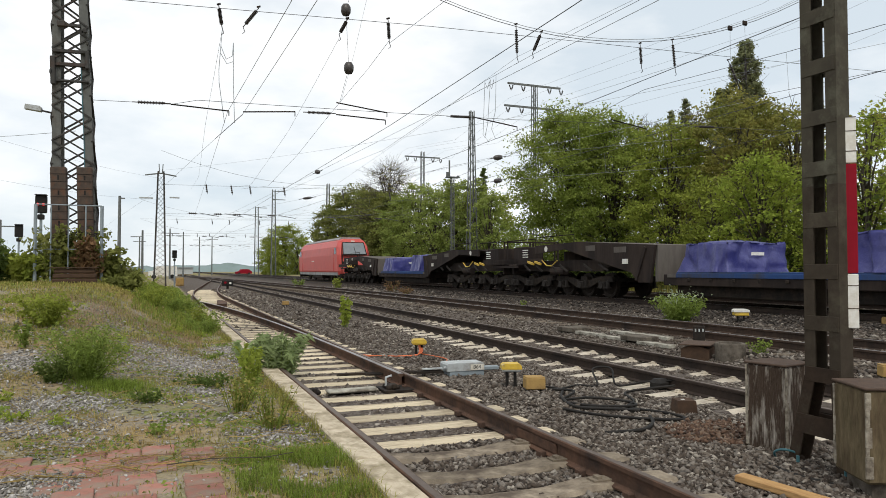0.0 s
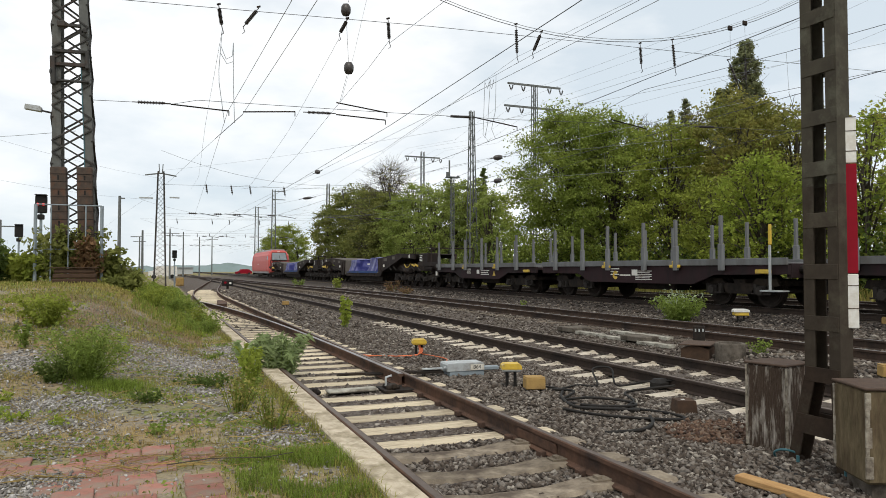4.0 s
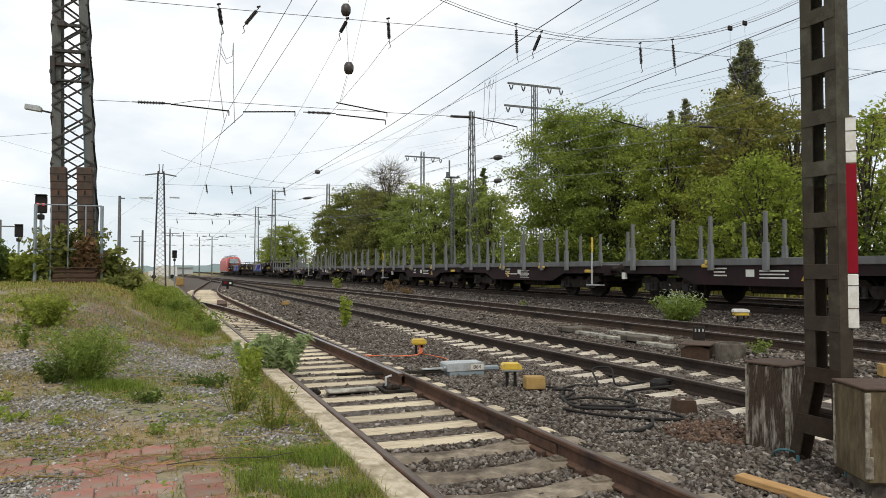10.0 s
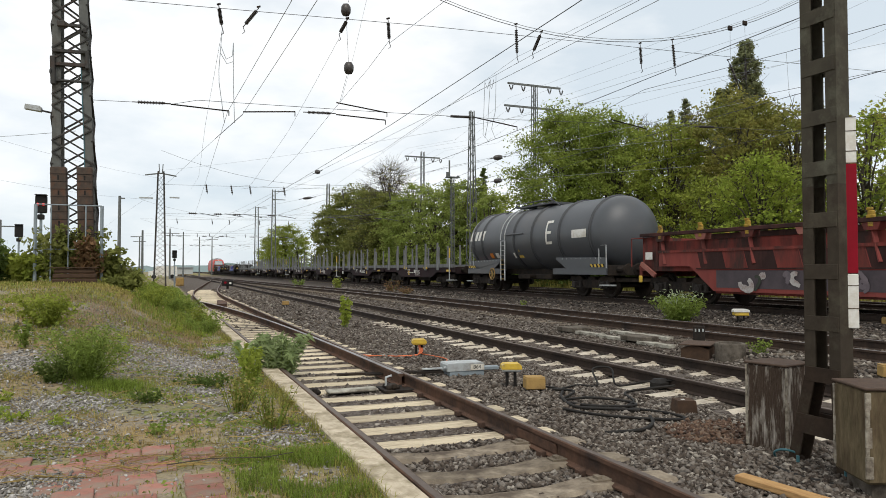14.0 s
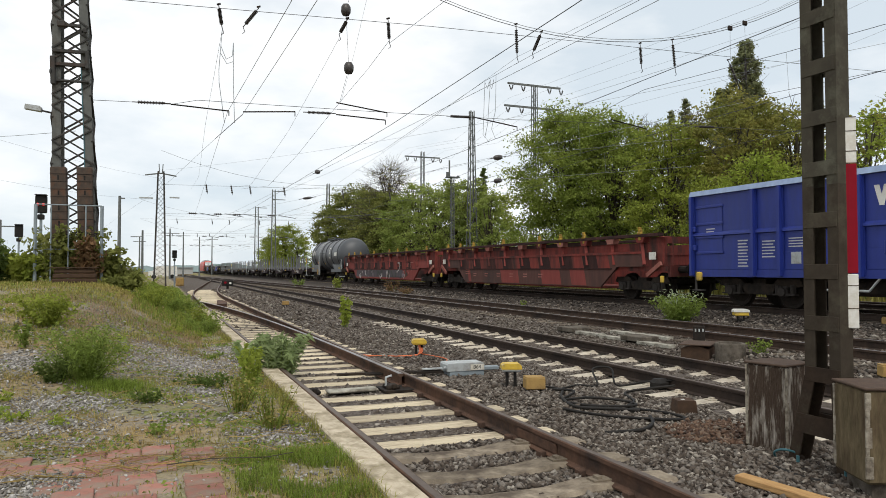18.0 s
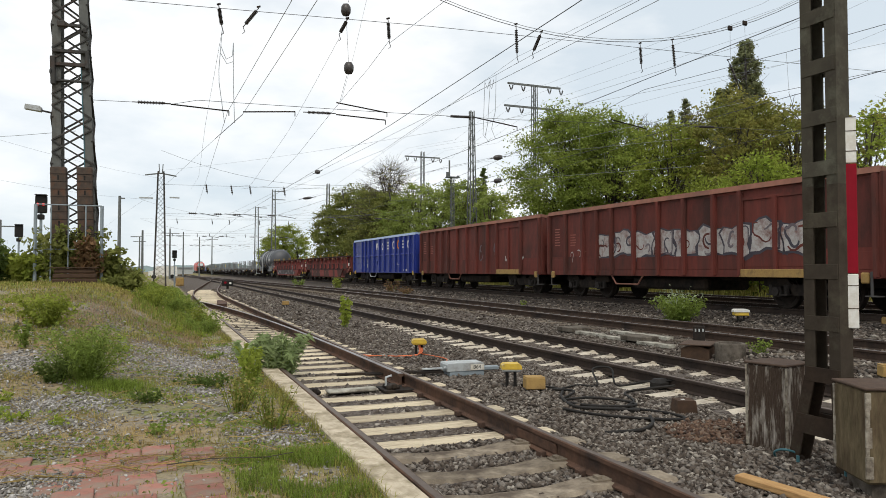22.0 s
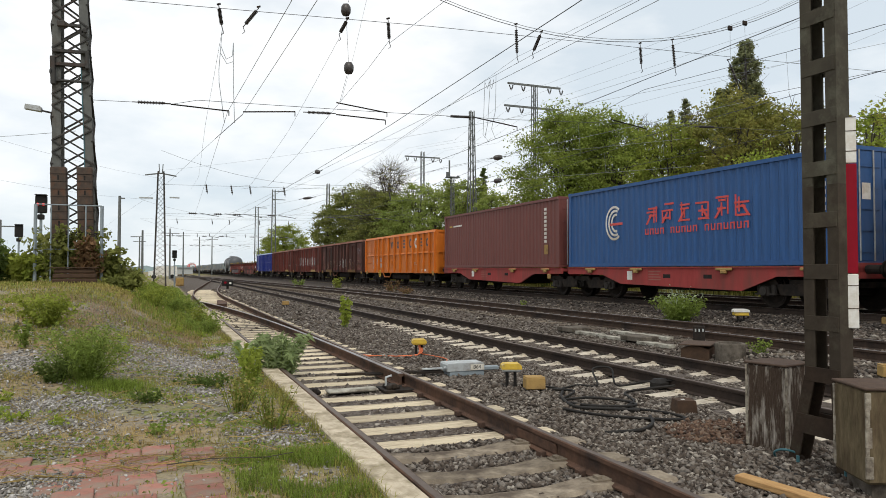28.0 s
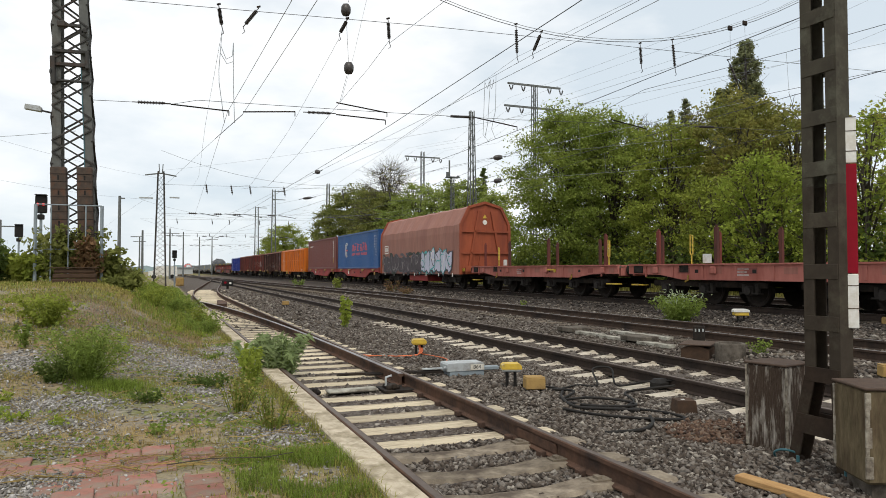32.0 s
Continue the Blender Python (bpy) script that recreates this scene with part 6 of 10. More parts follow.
def grass_cover():
    rng = np.random.default_rng(9)
    free = lambda p: p[~((p[:, 0] > -1.6) & (p[:, 0] < 0.42) & (p[:, 1] < 6.3) & (rng.random(len(p)) < 0.95))]
    short = free(patch(100000, -4.5, 1.36, 2.8, 20, rng, -0.05))
    blades("short_grass", "short green grass growing in gravel", short, 0.055, 0.0035, "grass", rng, 1.1)
    dry = free(patch(90000, -5.0, 1.36, 2.8, 20, rng, 0.02, 0.7, 7.0))
    blades("dry_grass", "dry straw coloured grass on gravel", dry, 0.06, 0.003, "straw", rng, 1.8)
    tuft = rng.normal(size=(2600, 2)) * np.array([0.2, 0.16]) + np.array([-0.52, 9.2])
    tuft = np.column_stack([tuft, zs(tuft) - 0.01])
    lush = np.concatenate([patch(11000, 0.5, 1.34, 3.0, 5.7, rng, 0.1, 1.9, 3.0, 1.0), tuft])
    blades("lush_grass", "lush bright green grass beside a kerb", lush, 0.11, 0.0028, "grass_lush", rng, 1.1)
    edge = patch(6000, 1.20, 1.37, 3.0, 24, rng, 0.0, 1.0, 11.0, 1.0)
    blades("edge_grass", "rough grass tufts along a kerb", edge, 0.13, 0.003, "grass", rng, 1.1)
    tall = np.concatenate([patch(44000, -7.0, 0.9, 11, 34, rng, -0.1, 0.45, 2.0, 0.75), patch(9000, -14.0, 1.0, 34, 75, rng, -0.3, 0.2, 2.0, 1.0)])
    blades("tall_grass", "rough green grass on a bank", tall, 0.10, 0.008, "grass", rng, 1.4)
    pale = patch(16000, -9.0, 0.9, 11, 40, rng, 0.05, 0.55, 9.0, 0.8)
    blades("pale_grass", "dry pale grass on a bank", pale, 0.09, 0.005, "straw", rng, 1.7)
    seed = patch(5000, -2.0, 0.75, 12.4, 15.6, rng, -0.1, 0.9, 13.0, 1.0)
    blades("seed_grass", "dry pinkish seeding grass on a bank", seed, 0.10, 0.004, "seed_grass", rng, 1.3)
    far = patch(14000, -0.6, 1.2, 16, 60, rng, -0.15, 0.5, 5.0, 1.0)
    blades("tall_grass", "tall rough green grass beside a siding", far, 0.18, 0.007, "grass_lush", rng, 1.1)
    mat = free(np.concatenate([patch(60000, -5.5, 1.36, 3.0, 16, rng, 0.08, 1.1, 21.0), patch(26000, -8.0, 0.9, 12, 30, rng, 0.0, 0.7, 23.0, 0.8)]))
    mat[:, 2] += rng.uniform(0.01, 0.05, len(mat))
    o = part("ground_cover", leaf_mesh("ground_cover", mat, 0.035, "weed", rng, 0.35, 0.3), None, kind="stuff")
    tagged(o, "small leaved green weeds spreading over gravel", "weeds")
    verge = np.column_stack([rng.uniform(22.6, 25, 9000), rng.uniform(8, 110, 9000)])
    blades("verge_grass", "pale green grass verge behind the tracks", np.column_stack([verge, zs(verge)]), 0.5, 0.03, "grass", rng, 0.6)


def weed(label, x, y, w, h, n, size, mat, seed, stems=9, name="weed", z=None, spiky=False, cat="plant", narrow=0.36):
    rng = np.random.default_rng(seed)
    z0 = ground_z(x, y) if z is None else z
    e = thing(name, label, cat, pose(x, y, z0 - 0.01))
    s = Shape()
    pts = []
    for k in range(stems):
        a = rng.uniform(0, 6.283)
        r = w / 2 * rng.uniform(0.1, 1.0)
        hh = h * rng.uniform(0.55, 1.05)
        tip = Vector((math.cos(a) * r, math.sin(a) * r, hh))
        root = Vector((math.cos(a) * r * 0.3, math.sin(a) * r * 0.3, 0))
        mid = root.lerp(tip, 0.5) + Vector((0, 0, 0.1 * hh))
        s.tube([root, mid, tip], 0.006 + 0.004 * h, 4, 0.002)
        m = n // stems
        t = rng.uniform(0.12, 1.03, m)[:, None]
        line = (1 - t) ** 2 * np.array(root) + 2 * t * (1 - t) * np.array(mid) + t * t * np.array(tip)
        pts.append(line + rng.normal(size=(m, 3)) * (0.035 if spiky else 0.075) * w * np.array([1, 1, 0.5]))
    pts = np.concatenate(pts)
    pts = pts[pts[:, 2] > 0.01]
    part("stem", s, "weed", e, kind="stuff")
    part("foliage", leaf_mesh("foliage", pts, size, mat, rng, 0.6, narrow), None, e)
    return e


scatter_stones()
grass_cover()
weed("leafy green weed clump in gravel", -1.64, 12.6, 1.1, 0.5, 1300, 0.075, "leaf_mid", 1, 24, spiky=True, narrow=0.22)
weed("large feathery green weed clump in gravel", -0.85, 9.45, 1.2, 0.66, 3800, 0.055, "weed", 2, 60, spiky=True, narrow=0.13)
weed("dark leafy weed at the edge of a larger clump", -1.1, 9.3, 0.55, 0.3, 700, 0.06, "leaf_dark", 21, 16, spiky=True, narrow=0.2)
weed("small broad leaved weed", -1.75, 11.2, 0.3, 0.38, 120, 0.07, "weed", 3, 4)
weed("low dark creeping weed", 0.55, 9.5, 0.9, 0.12, 400, 0.05, "leaf_dark", 4, 10)
weed("low dark creeping weed", -0.1, 8.3, 0.5, 0.12, 160, 0.05, "leaf_dark", 14, 6)
weed("large silver green weed overhanging a kerb", 1.62, 10.5, 1.05, 0.62, 1300, 0.15, "weed_silver", 5, 34, spiky=True, narrow=0.13)
weed("large silver green weed overhanging a kerb", 1.55, 11.7, 0.9, 0.5, 800, 0.15, "weed_silver", 6, 24, spiky=True, narrow=0.13)
weed("pale yellow green weed beside a kerb", 1.12, 9.3, 0.4, 0.5, 300, 0.085, "leaf_bright", 7, 9, spiky=True, narrow=0.2)
weed("pale yellow green weed beside a kerb", 1.2, 10.4, 0.4, 0.42, 240, 0.085, "leaf_bright", 8, 8, spiky=True, narrow=0.2)
weed("thin brownish green weed stems among grass", 0.75, 7.6, 0.7, 0.42, 420, 0.035, "grass", 9, 26, spiky=True)
weed("thin brownish green weed stems among grass", 0.95, 6.6, 0.5, 0.4, 300, 0.035, "grass", 19, 22, spiky=True)
weed("thin green weed among gravel", 0.9, 8.2, 0.4, 0.4, 240, 0.04, "weed", 20, 12, spiky=True)
weed("small upright green sapling in ballast", 4.8, 19.3, 0.42, 0.85, 170, 0.13, "leaf_bright", 10, 5)
weed("leafy bush with white flowers between tracks", 13.05, 15.4, 1.55, 0.74, 2300, 0.10, "weed", 11, 60, "bush", spiky=True, narrow=0.2)
rng_b = np.random.default_rng(44)
bloom = rng_b.normal(size=(150, 3)) * np.array([0.30, 0.30, 0.10]) + np.array([13.05, 15.4, ground_z(13.05, 15.4) + 0.66])
tagged(part("blossom", leaf_mesh("blossom", bloom, 0.09, "weed_pale", rng_b, 0.8, 0.2), None, kind="stuff"), "pale leaf tips on a bush between tracks", "blossom")
weed("small pale weed in ballast", 9.6, 9.3, 0.5, 0.3, 160, 0.05, "weed", 12, 8)
weed("dry reddish weed beside a track", 13.4, 42.0, 1.3, 0.7, 300, 0.09, "leaf_rust", 13, 12)
weed("dry reddish weed beside a track", 13.0, 38.0, 1.2, 0.55, 240, 0.09, "leaf_rust", 15, 12)
weed("green bush beside a running track", 12.4, 52.0, 1.3, 0.8, 300, 0.11, "leaf_mid", 16, 12)
weed("tuft of weeds beside a running track", 11.0, 60.0, 1.6, 0.7, 300, 0.12, "weed", 17, 12)
weed("tuft of weeds beside a running track", 13.2, 24.5, 0.35, 0.25, 60, 0.06, "weed", 18, 6)
for k, (x, y, w, h, m) in enumerate(((-3.9, 21.0, 1.6, 1.0, "leaf_dark"), (-3.2, 20.8, 1.1, 0.7, "leaf_mid"), (-2.6, 20.7, 1.2, 1.5, "leaf_moss"), (-1.9, 20.8, 1.3, 1.35, "leaf_moss"), (-1.3, 20.7, 1.0, 0.9, "leaf_moss"), (-1.75, 20.4, 0.8, 1.2, "leaf_rust"), (-0.85, 20.8, 0.8, 0.5, "leaf_moss"), (-1.0, 19.7, 0.8, 0.25, "leaf_moss"), (-4.9, 21.5, 1.5, 0.9, "leaf_dark"))):
    weed("leafy bush around a tower foot", x, y, w, h, 1300, 0.13, m, 30 + k, 20, "bush")
for k, (x, y) in enumerate(((-0.2, 19.0), (0.3, 22.0), (0.0, 26.0), (0.6, 30.0), (-0.6, 24.0), (0.5, 36.0), (0.9, 19.5), (0.7, 24.0), (0.8, 27.5), (0.4, 33.0), (-0.9, 21.0), (0.95, 17.0))):
    weed("rough weed clump beside a siding", x, y, 1.3, 0.5, 700, 0.09, "weed" if k % 2 else "leaf_mid", 50 + k, 26, spiky=True, narrow=0.14)


def stalks():
    """Dry stalks and twigs lying on the ground."""
    rnd = random.Random(33)
    s = Shape()
    for k in range(620):
        x, y = rnd.uniform(-2.4, 1.3), 5.6 + 8 * rnd.random() ** 2.2
        a, ln = rnd.uniform(0, 6.28), rnd.uniform(0.10, 0.45)
        pts = []
        for t in (0.0, 0.5, 1.0):
            px, py = x + math.cos(a + 0.4 * t) * ln * t, y + math.sin(a + 0.4 * t) * ln * t
            pts.append((px, py, ground_z(px, py) + 0.02 + 0.05 * rnd.random() * t))
        s.tube(pts, rnd.uniform(0.002, 0.005), 4, 0.0015, cap=False)
    o = part("dry_stalks", s, "straw", kind="stuff")
    tagged(o, "pale dry stalks and twigs lying on the ground", "stalks")
    b = part("fallen_twig", Shape().tube([(0.05, 5.55, 0.0), (0.35, 5.5, 0.03), (0.75, 5.42, 0.02), (0.95, 5.45, 0.03)], 0.005, 5, 0.003), "bark")
    tagged(b, "thin bare twig lying across the paving edge", "twig")


stalks()
rg = random.Random(6)
rng_j = np.random.default_rng(21)
joint = np.column_stack([rng_j.uniform(-1.9, 0.5, 5200), rng_j.uniform(3.2, 6.3, 5200)])
row_y = np.mod(joint[:, 1] - 0.02 * joint[:, 0] - 3.3 + 0.134, 0.268)
joint = joint[(row_y < 0.014) | (row_y > 0.252) | (np.abs(joint[:, 0] - 0.12) < 0.04)]
blades("joint_grass", "short dry grass in paving joints", np.column_stack([joint, np.full(len(joint), -0.06)]), 0.05, 0.003, "grass", rng_j, 1.2)
for k in range(26):
    x, y = rg.uniform(-4, 1.2), rg.uniform(6.5, 17)
    weed("small green weed in gravel", x, y, 0.35, 0.12, 70, 0.04, rg.choice(("weed", "leaf_mid", "leaf_bright")), 80 + k, 6)


# ---- goods train: materials ----
def weathered(name, c, dark, rust, amount=0.5, rough=0.75, streak=0.22, scale=5.0):
    return surf(name, c, tuple(v * 0.78 for v in c), scale, rough, 0.0, 0.15, dirt=rust, dirt_scale=1.1, dirt_amount=amount, stretch=(1, 1, streak))


M["loco_red"] = weathered("traffic red paint", (0.56, 0.075, 0.06), None, (0.40, 0.07, 0.055), 0.3, 0.45)
# Pale base colour stands in for sky reflected in the windscreen.
M["cab_glass"] = surf("cab glass with sky reflection in its colour", (0.17, 0.19, 0.20), (0.13, 0.15, 0.16), 2, 0.1, 0, 0, spec=0.8)
M["loco_roof"] = weathered("grey locomotive roof", (0.34, 0.34, 0.335), None, (0.20, 0.18, 0.165), 0.5)
M["glass_dark"] = surf("dark cab glass", (0.02, 0.025, 0.03), (0.03, 0.035, 0.04), 2, 0.08, 0, 0, spec=0.6)
M["lowload"] = weathered("dirty black brown steel", (0.026, 0.020, 0.018), None, (0.05, 0.036, 0.029), 0.5, 0.8)
M["lowload_grey"] = weathered("dusty grey brown sheet", (0.135, 0.12, 0.105), None, (0.08, 0.068, 0.058), 0.5, 0.85)
M["deck_blue"] = weathered("faded blue deck", (0.03, 0.07, 0.20), None, (0.05, 0.055, 0.075), 0.5)
M["tarp"] = surf("blue violet tarpaulin", (0.044, 0.046, 0.19), (0.028, 0.030, 0.13), 3, 0.36, 0, 0.6, dirt=(0.085, 0.088, 0.24), dirt_scale=1.4, dirt_amount=0.45, dist=0.05)
M["stake_frame"] = weathered("dark wine brown steel", (0.034, 0.017, 0.019), None, (0.018, 0.014, 0.014), 0.5, 0.7)
M["stake_grey"] = weathered("dull grey steel", (0.17, 0.175, 0.175), None, (0.105, 0.10, 0.093), 0.5, 0.7)
M["tank_band"] = surf("dark anthracite band", (0.042, 0.044, 0.047), (0.034, 0.036, 0.039), 3, 0.5, 0, 0.05)
M["tank"] = surf("satin anthracite tank paint", (0.070, 0.074, 0.080), (0.060, 0.064, 0.07), 1.2, 0.42, 0, 0.02, dirt=(0.085, 0.08, 0.075), dirt_scale=0.6, dirt_amount=0.3)
M["pocket_red"] = weathered("grimy faded red wagon paint", (0.235, 0.05, 0.04), None, (0.05, 0.03, 0.026), 0.62, 0.85)
M["pocket_grime"] = weathered("brown grime over red paint", (0.115, 0.058, 0.048), None, (0.062, 0.042, 0.037), 0.55, 0.9)
# Dark tone: rib shadow and grime painted in; also draws fold and edges.
M["pocket_dark"] = weathered("shade and grime tone over red paint", (0.040, 0.022, 0.020), None, (0.085, 0.034, 0.029), 0.45, 0.9)
M["pocket_pale"] = weathered("pale worn red paint", (0.33, 0.145, 0.115), None, (0.24, 0.075, 0.058), 0.5, 0.8)
M["pocket_new"] = weathered("repainted red patch", (0.25, 0.062, 0.052), None, (0.17, 0.052, 0.044), 0.4, 0.8)
M["open_blue"] = weathered("deep blue wagon paint", (0.018, 0.035, 0.235), None, (0.022, 0.035, 0.17), 0.35, 0.45)
M["open_blue_top"] = weathered("light blue top rail", (0.28, 0.36, 0.52), None, (0.2, 0.26, 0.4), 0.4, 0.5)
M["open_orange"] = weathered("bright orange wagon paint", (0.60, 0.160, 0.012), None, (0.47, 0.115, 0.014), 0.42, 0.55)
M["open_red"] = weathered("rusty brown red wagon paint", (0.165, 0.045, 0.035), None, (0.07, 0.034, 0.028), 0.58, 0.75)
M["open_brown"] = weathered("dark rusty wagon paint", (0.088, 0.036, 0.028), None, (0.035, 0.023, 0.02), 0.65, 0.8)
M["step_grey"] = weathered("dirty grey step iron", (0.10, 0.095, 0.09), None, (0.05, 0.043, 0.038), 0.5, 0.7)
M["open_brown_low"] = surf("dull wine red lower panel", (0.20, 0.068, 0.056), (0.14, 0.052, 0.044), 5, 0.75, 0, 0.15, dirt=(0.05, 0.026, 0.022), dirt_scale=1.6, dirt_amount=0.5, vary=0.2)
M["open_brown_bay"] = surf("sooty brown panel", (0.115, 0.052, 0.043), (0.066, 0.036, 0.031), 4, 0.8, 0, 0.15, dirt=(0.17, 0.072, 0.058), dirt_scale=1.1, dirt_amount=0.42, vary=0.28, stretch=(1, 1, 0.4))
M["open_red_bay"] = surf("rusty brown red panel", (0.150, 0.042, 0.033), (0.115, 0.036, 0.029), 4, 0.72, 0, 0.15, dirt=(0.062, 0.030, 0.025), dirt_scale=0.9, dirt_amount=0.5, vary=0.16, stretch=(1, 1, 0.4))
M["scribble"] = surf("worn pale scribbles", (0.34, 0.25, 0.20), (0.22, 0.13, 0.10), 6, 0.7, 0, 0, dirt=(0.12, 0.06, 0.05), dirt_scale=3, dirt_amount=0.45)
M["open_top"] = weathered("light rusty rail", (0.25, 0.115, 0.08), None, (0.16, 0.08, 0.06), 0.5, 0.8)
M["box_brown"] = weathered("brown container paint", (0.165, 0.052, 0.042), None, (0.13, 0.045, 0.037), 0.4, 0.55)
M["box_blue"] = weathered("blue container paint", (0.021, 0.088, 0.25), None, (0.026, 0.076, 0.20), 0.35, 0.5)
M["frame_red"] = weathered("worn red wagon frame", (0.36, 0.06, 0.055), None, (0.20, 0.06, 0.05), 0.5, 0.7)
M["hood_top"] = weathered("red brown tarpaulin hood", (0.33, 0.155, 0.115), None, (0.24, 0.11, 0.085), 0.5, 0.6)
M["hood_end"] = weathered("orange brown end wall", (0.32, 0.085, 0.042), None, (0.20, 0.055, 0.035), 0.5, 0.6)
M["flat_red"] = weathered("faded salmon red frame", (0.42, 0.155, 0.125), None, (0.27, 0.085, 0.065), 0.55, 0.8)
M["flat_dark"] = weathered("dark worn red paint", (0.27, 0.085, 0.07), None, (0.16, 0.06, 0.05), 0.5, 0.8)
M["graffiti_grey"] = surf("dark grey spray paint", (0.10, 0.085, 0.095), (0.17, 0.14, 0.15), 3, 0.6, 0, 0.03, island=0.35)
M["graffiti_mauve"] = surf("dark mauve grey spray paint", (0.092, 0.074, 0.08), (0.06, 0.05, 0.055), 3, 0.6, 0, 0.03)
M["spray_pale"] = surf("faded pale spray paint", (0.26, 0.235, 0.22), (0.19, 0.165, 0.16), 3, 0.6, 0, 0.03)
M["graffiti_lilac"] = surf("lilac silver spray paint", (0.50, 0.47, 0.56), (0.42, 0.45, 0.54), 3, 0.5, 0, 0.03, island=0.15)
M["moss_spray"] = surf("dark moss green spray paint", (0.055, 0.06, 0.045), (0.035, 0.04, 0.032), 3, 0.6, 0, 0.03, island=0.25)
M["graffiti_teal"] = surf("teal spray paint", (0.07, 0.36, 0.34), (0.06, 0.30, 0.30), 3, 0.5, 0, 0.03)
M["graffiti_white"] = surf("worn grey white spray paint", (0.48, 0.46, 0.44), (0.33, 0.30, 0.28), 4, 0.6, 0, 0.03, dirt=(0.17, 0.075, 0.06), dirt_scale=2.2, dirt_amount=0.42, island=0.2)
M["orange_mark"] = surf("orange label", (0.66, 0.20, 0.02), (0.6, 0.18, 0.02), 3, 0.5, 0, 0)
M["faint_mark"] = surf("worn pale lettering", (0.50, 0.50, 0.53), (0.36, 0.36, 0.40), 9, 0.6, 0, 0)
M["red_mark"] = surf("red lettering", (0.60, 0.07, 0.06), (0.55, 0.06, 0.05), 3, 0.5, 0, 0)
M["letter_dark"] = surf("dark lettering", (0.04, 0.035, 0.05), (0.05, 0.04, 0.05), 3, 0.5, 0, 0)


# ---- goods train: running gear ----
def travelled(t):
    """Way of the train since the start, a little slower towards the end."""
    return 10.05 * t - 0.01 * t * t


Q0 = 60.4          # distance y of the locomotive's rear end at the start


def on_track(q, t):
    """Pose of a wagon whose middle lies q metres behind the locomotive's rear end."""
    y = Q0 + travelled(t) - q
    slope = (main_x(y + 4) - main_x(y - 4)) / 8
    return Matrix.LocRotScale((main_x(y), y, Z_MAIN), Euler((0, 0, -math.atan(slope))), None)


TRAIN = []         # (wagon, q of its middle)
WHEELS = []        # (wheelset, its pose on the bogie, wheel radius)


def wagon(name, label, category, q0, q1, group=""):
    e = thing(name, label, category, group=group)
    TRAIN.append((e, (q0 + q1) / 2))
    return e


def wheel_mesh(r):
    s = Shape()
    turn = Matrix.Rotation(radians(90), 4, "Y")
    for sx in (-1, 1):
        o = Matrix.Translation((sx * 0.75, 0, 0)) @ turn
        s.lathe([(0.10, -0.07), (0.13, -0.05), (r * 0.72, -0.02), (r * 0.86, -0.066), (r, -0.066), (r, 0.05), (r * 0.87, 0.06), (r * 0.84, 0.02), (0.13, 0.06), (0.10, 0.08)], 20, o)
        s.lathe([(r, -sx * 0.068 - 0.012), (r + 0.028, -sx * 0.068 - 0.01), (r + 0.028, -sx * 0.068 + 0.01), (r, -sx * 0.068 + 0.012)], 20, o)
    s.tube([(-1.05, 0, 0), (1.05, 0, 0)], 0.085, 10)
    return s.mesh("wheelset", M["wheel"])


WHEEL = wheel_mesh(0.46)
WHEEL_LOCO = wheel_mesh(0.60)


def bogie_frame(base, mat="steel_dark"):
    b = base / 2
    s = Shape()
    for sx in (-1, 1):
        x0, x1 = sx * 1.0 - 0.05, sx * 1.0 + 0.05
        prof = [(-b - 0.55, 0.62), (-b - 0.45, 0.80), (-b + 0.25, 0.80), (-0.5, 0.66), (0.5, 0.66), (b - 0.25, 0.80), (b + 0.45, 0.80), (b + 0.55, 0.62),
                (b + 0.35, 0.58), (b - 0.3, 0.62), (0.45, 0.36), (-0.45, 0.36), (-b + 0.3, 0.62), (-b - 0.35, 0.58)]
        s.prism(prof, x0, x1, "x")
    s.box(-1.0, 1.0, -0.22, 0.22, 0.42, 0.78)
    s.box(-0.9, 0.9, -b - 0.52, -b - 0.42, 0.6, 0.74).box(-0.9, 0.9, b + 0.42, b + 0.52, 0.6, 0.74)
    return s.mesh("bogie_frame", M[mat])


def axle_box():
    s = Shape()
    for sx in (-1,):
        x = sx * 1.05
        s.box(x - 0.12, x + 0.12, -0.14, 0.14, 0.32, 0.60, bevel=0.03)
        s.tube([(x, 0, 0.46), (x + sx * 0.17, 0, 0.46)], 0.12, 10)
        for d in (-0.24, 0.24):
            s.tube([(x, d, 0.40), (x, d, 0.64)], 0.075, 8)
            s.box(x - 0.1, x + 0.1, d - 0.1, d + 0.1, 0.36, 0.40)
    return s.mesh("axle_box", M["axle"])


M["axle"] = surf("dusty axle box", (0.05, 0.043, 0.038), (0.03, 0.026, 0.023), 7, 0.7, 0.2, 0.2)
FRAME18 = bogie_frame(1.8)
FRAME30 = bogie_frame(2.8)
AXLE_BOX = axle_box()


def axle_boxes(f, a, z):
    part("axle_box", AXLE_BOX, None, f, at=(0, a, z))
    part("axle_box", AXLE_BOX, None, f, at=pose(0, a, z, 0, 0, 180))


def bogie(e, y, base=1.8, axles=(-0.9, 0.9), mesh=None, wheel=None, r=0.46):
    f = part("bogie", mesh or FRAME18, None, e, at=(0, y, 0))
    for a in axles:
        w = part("wheelset", wheel or WHEEL, None, f, at=(0, a, r))
        WHEELS.append((w, (0, a, r), r))
        axle_boxes(f, a, r - 0.46)
    return f


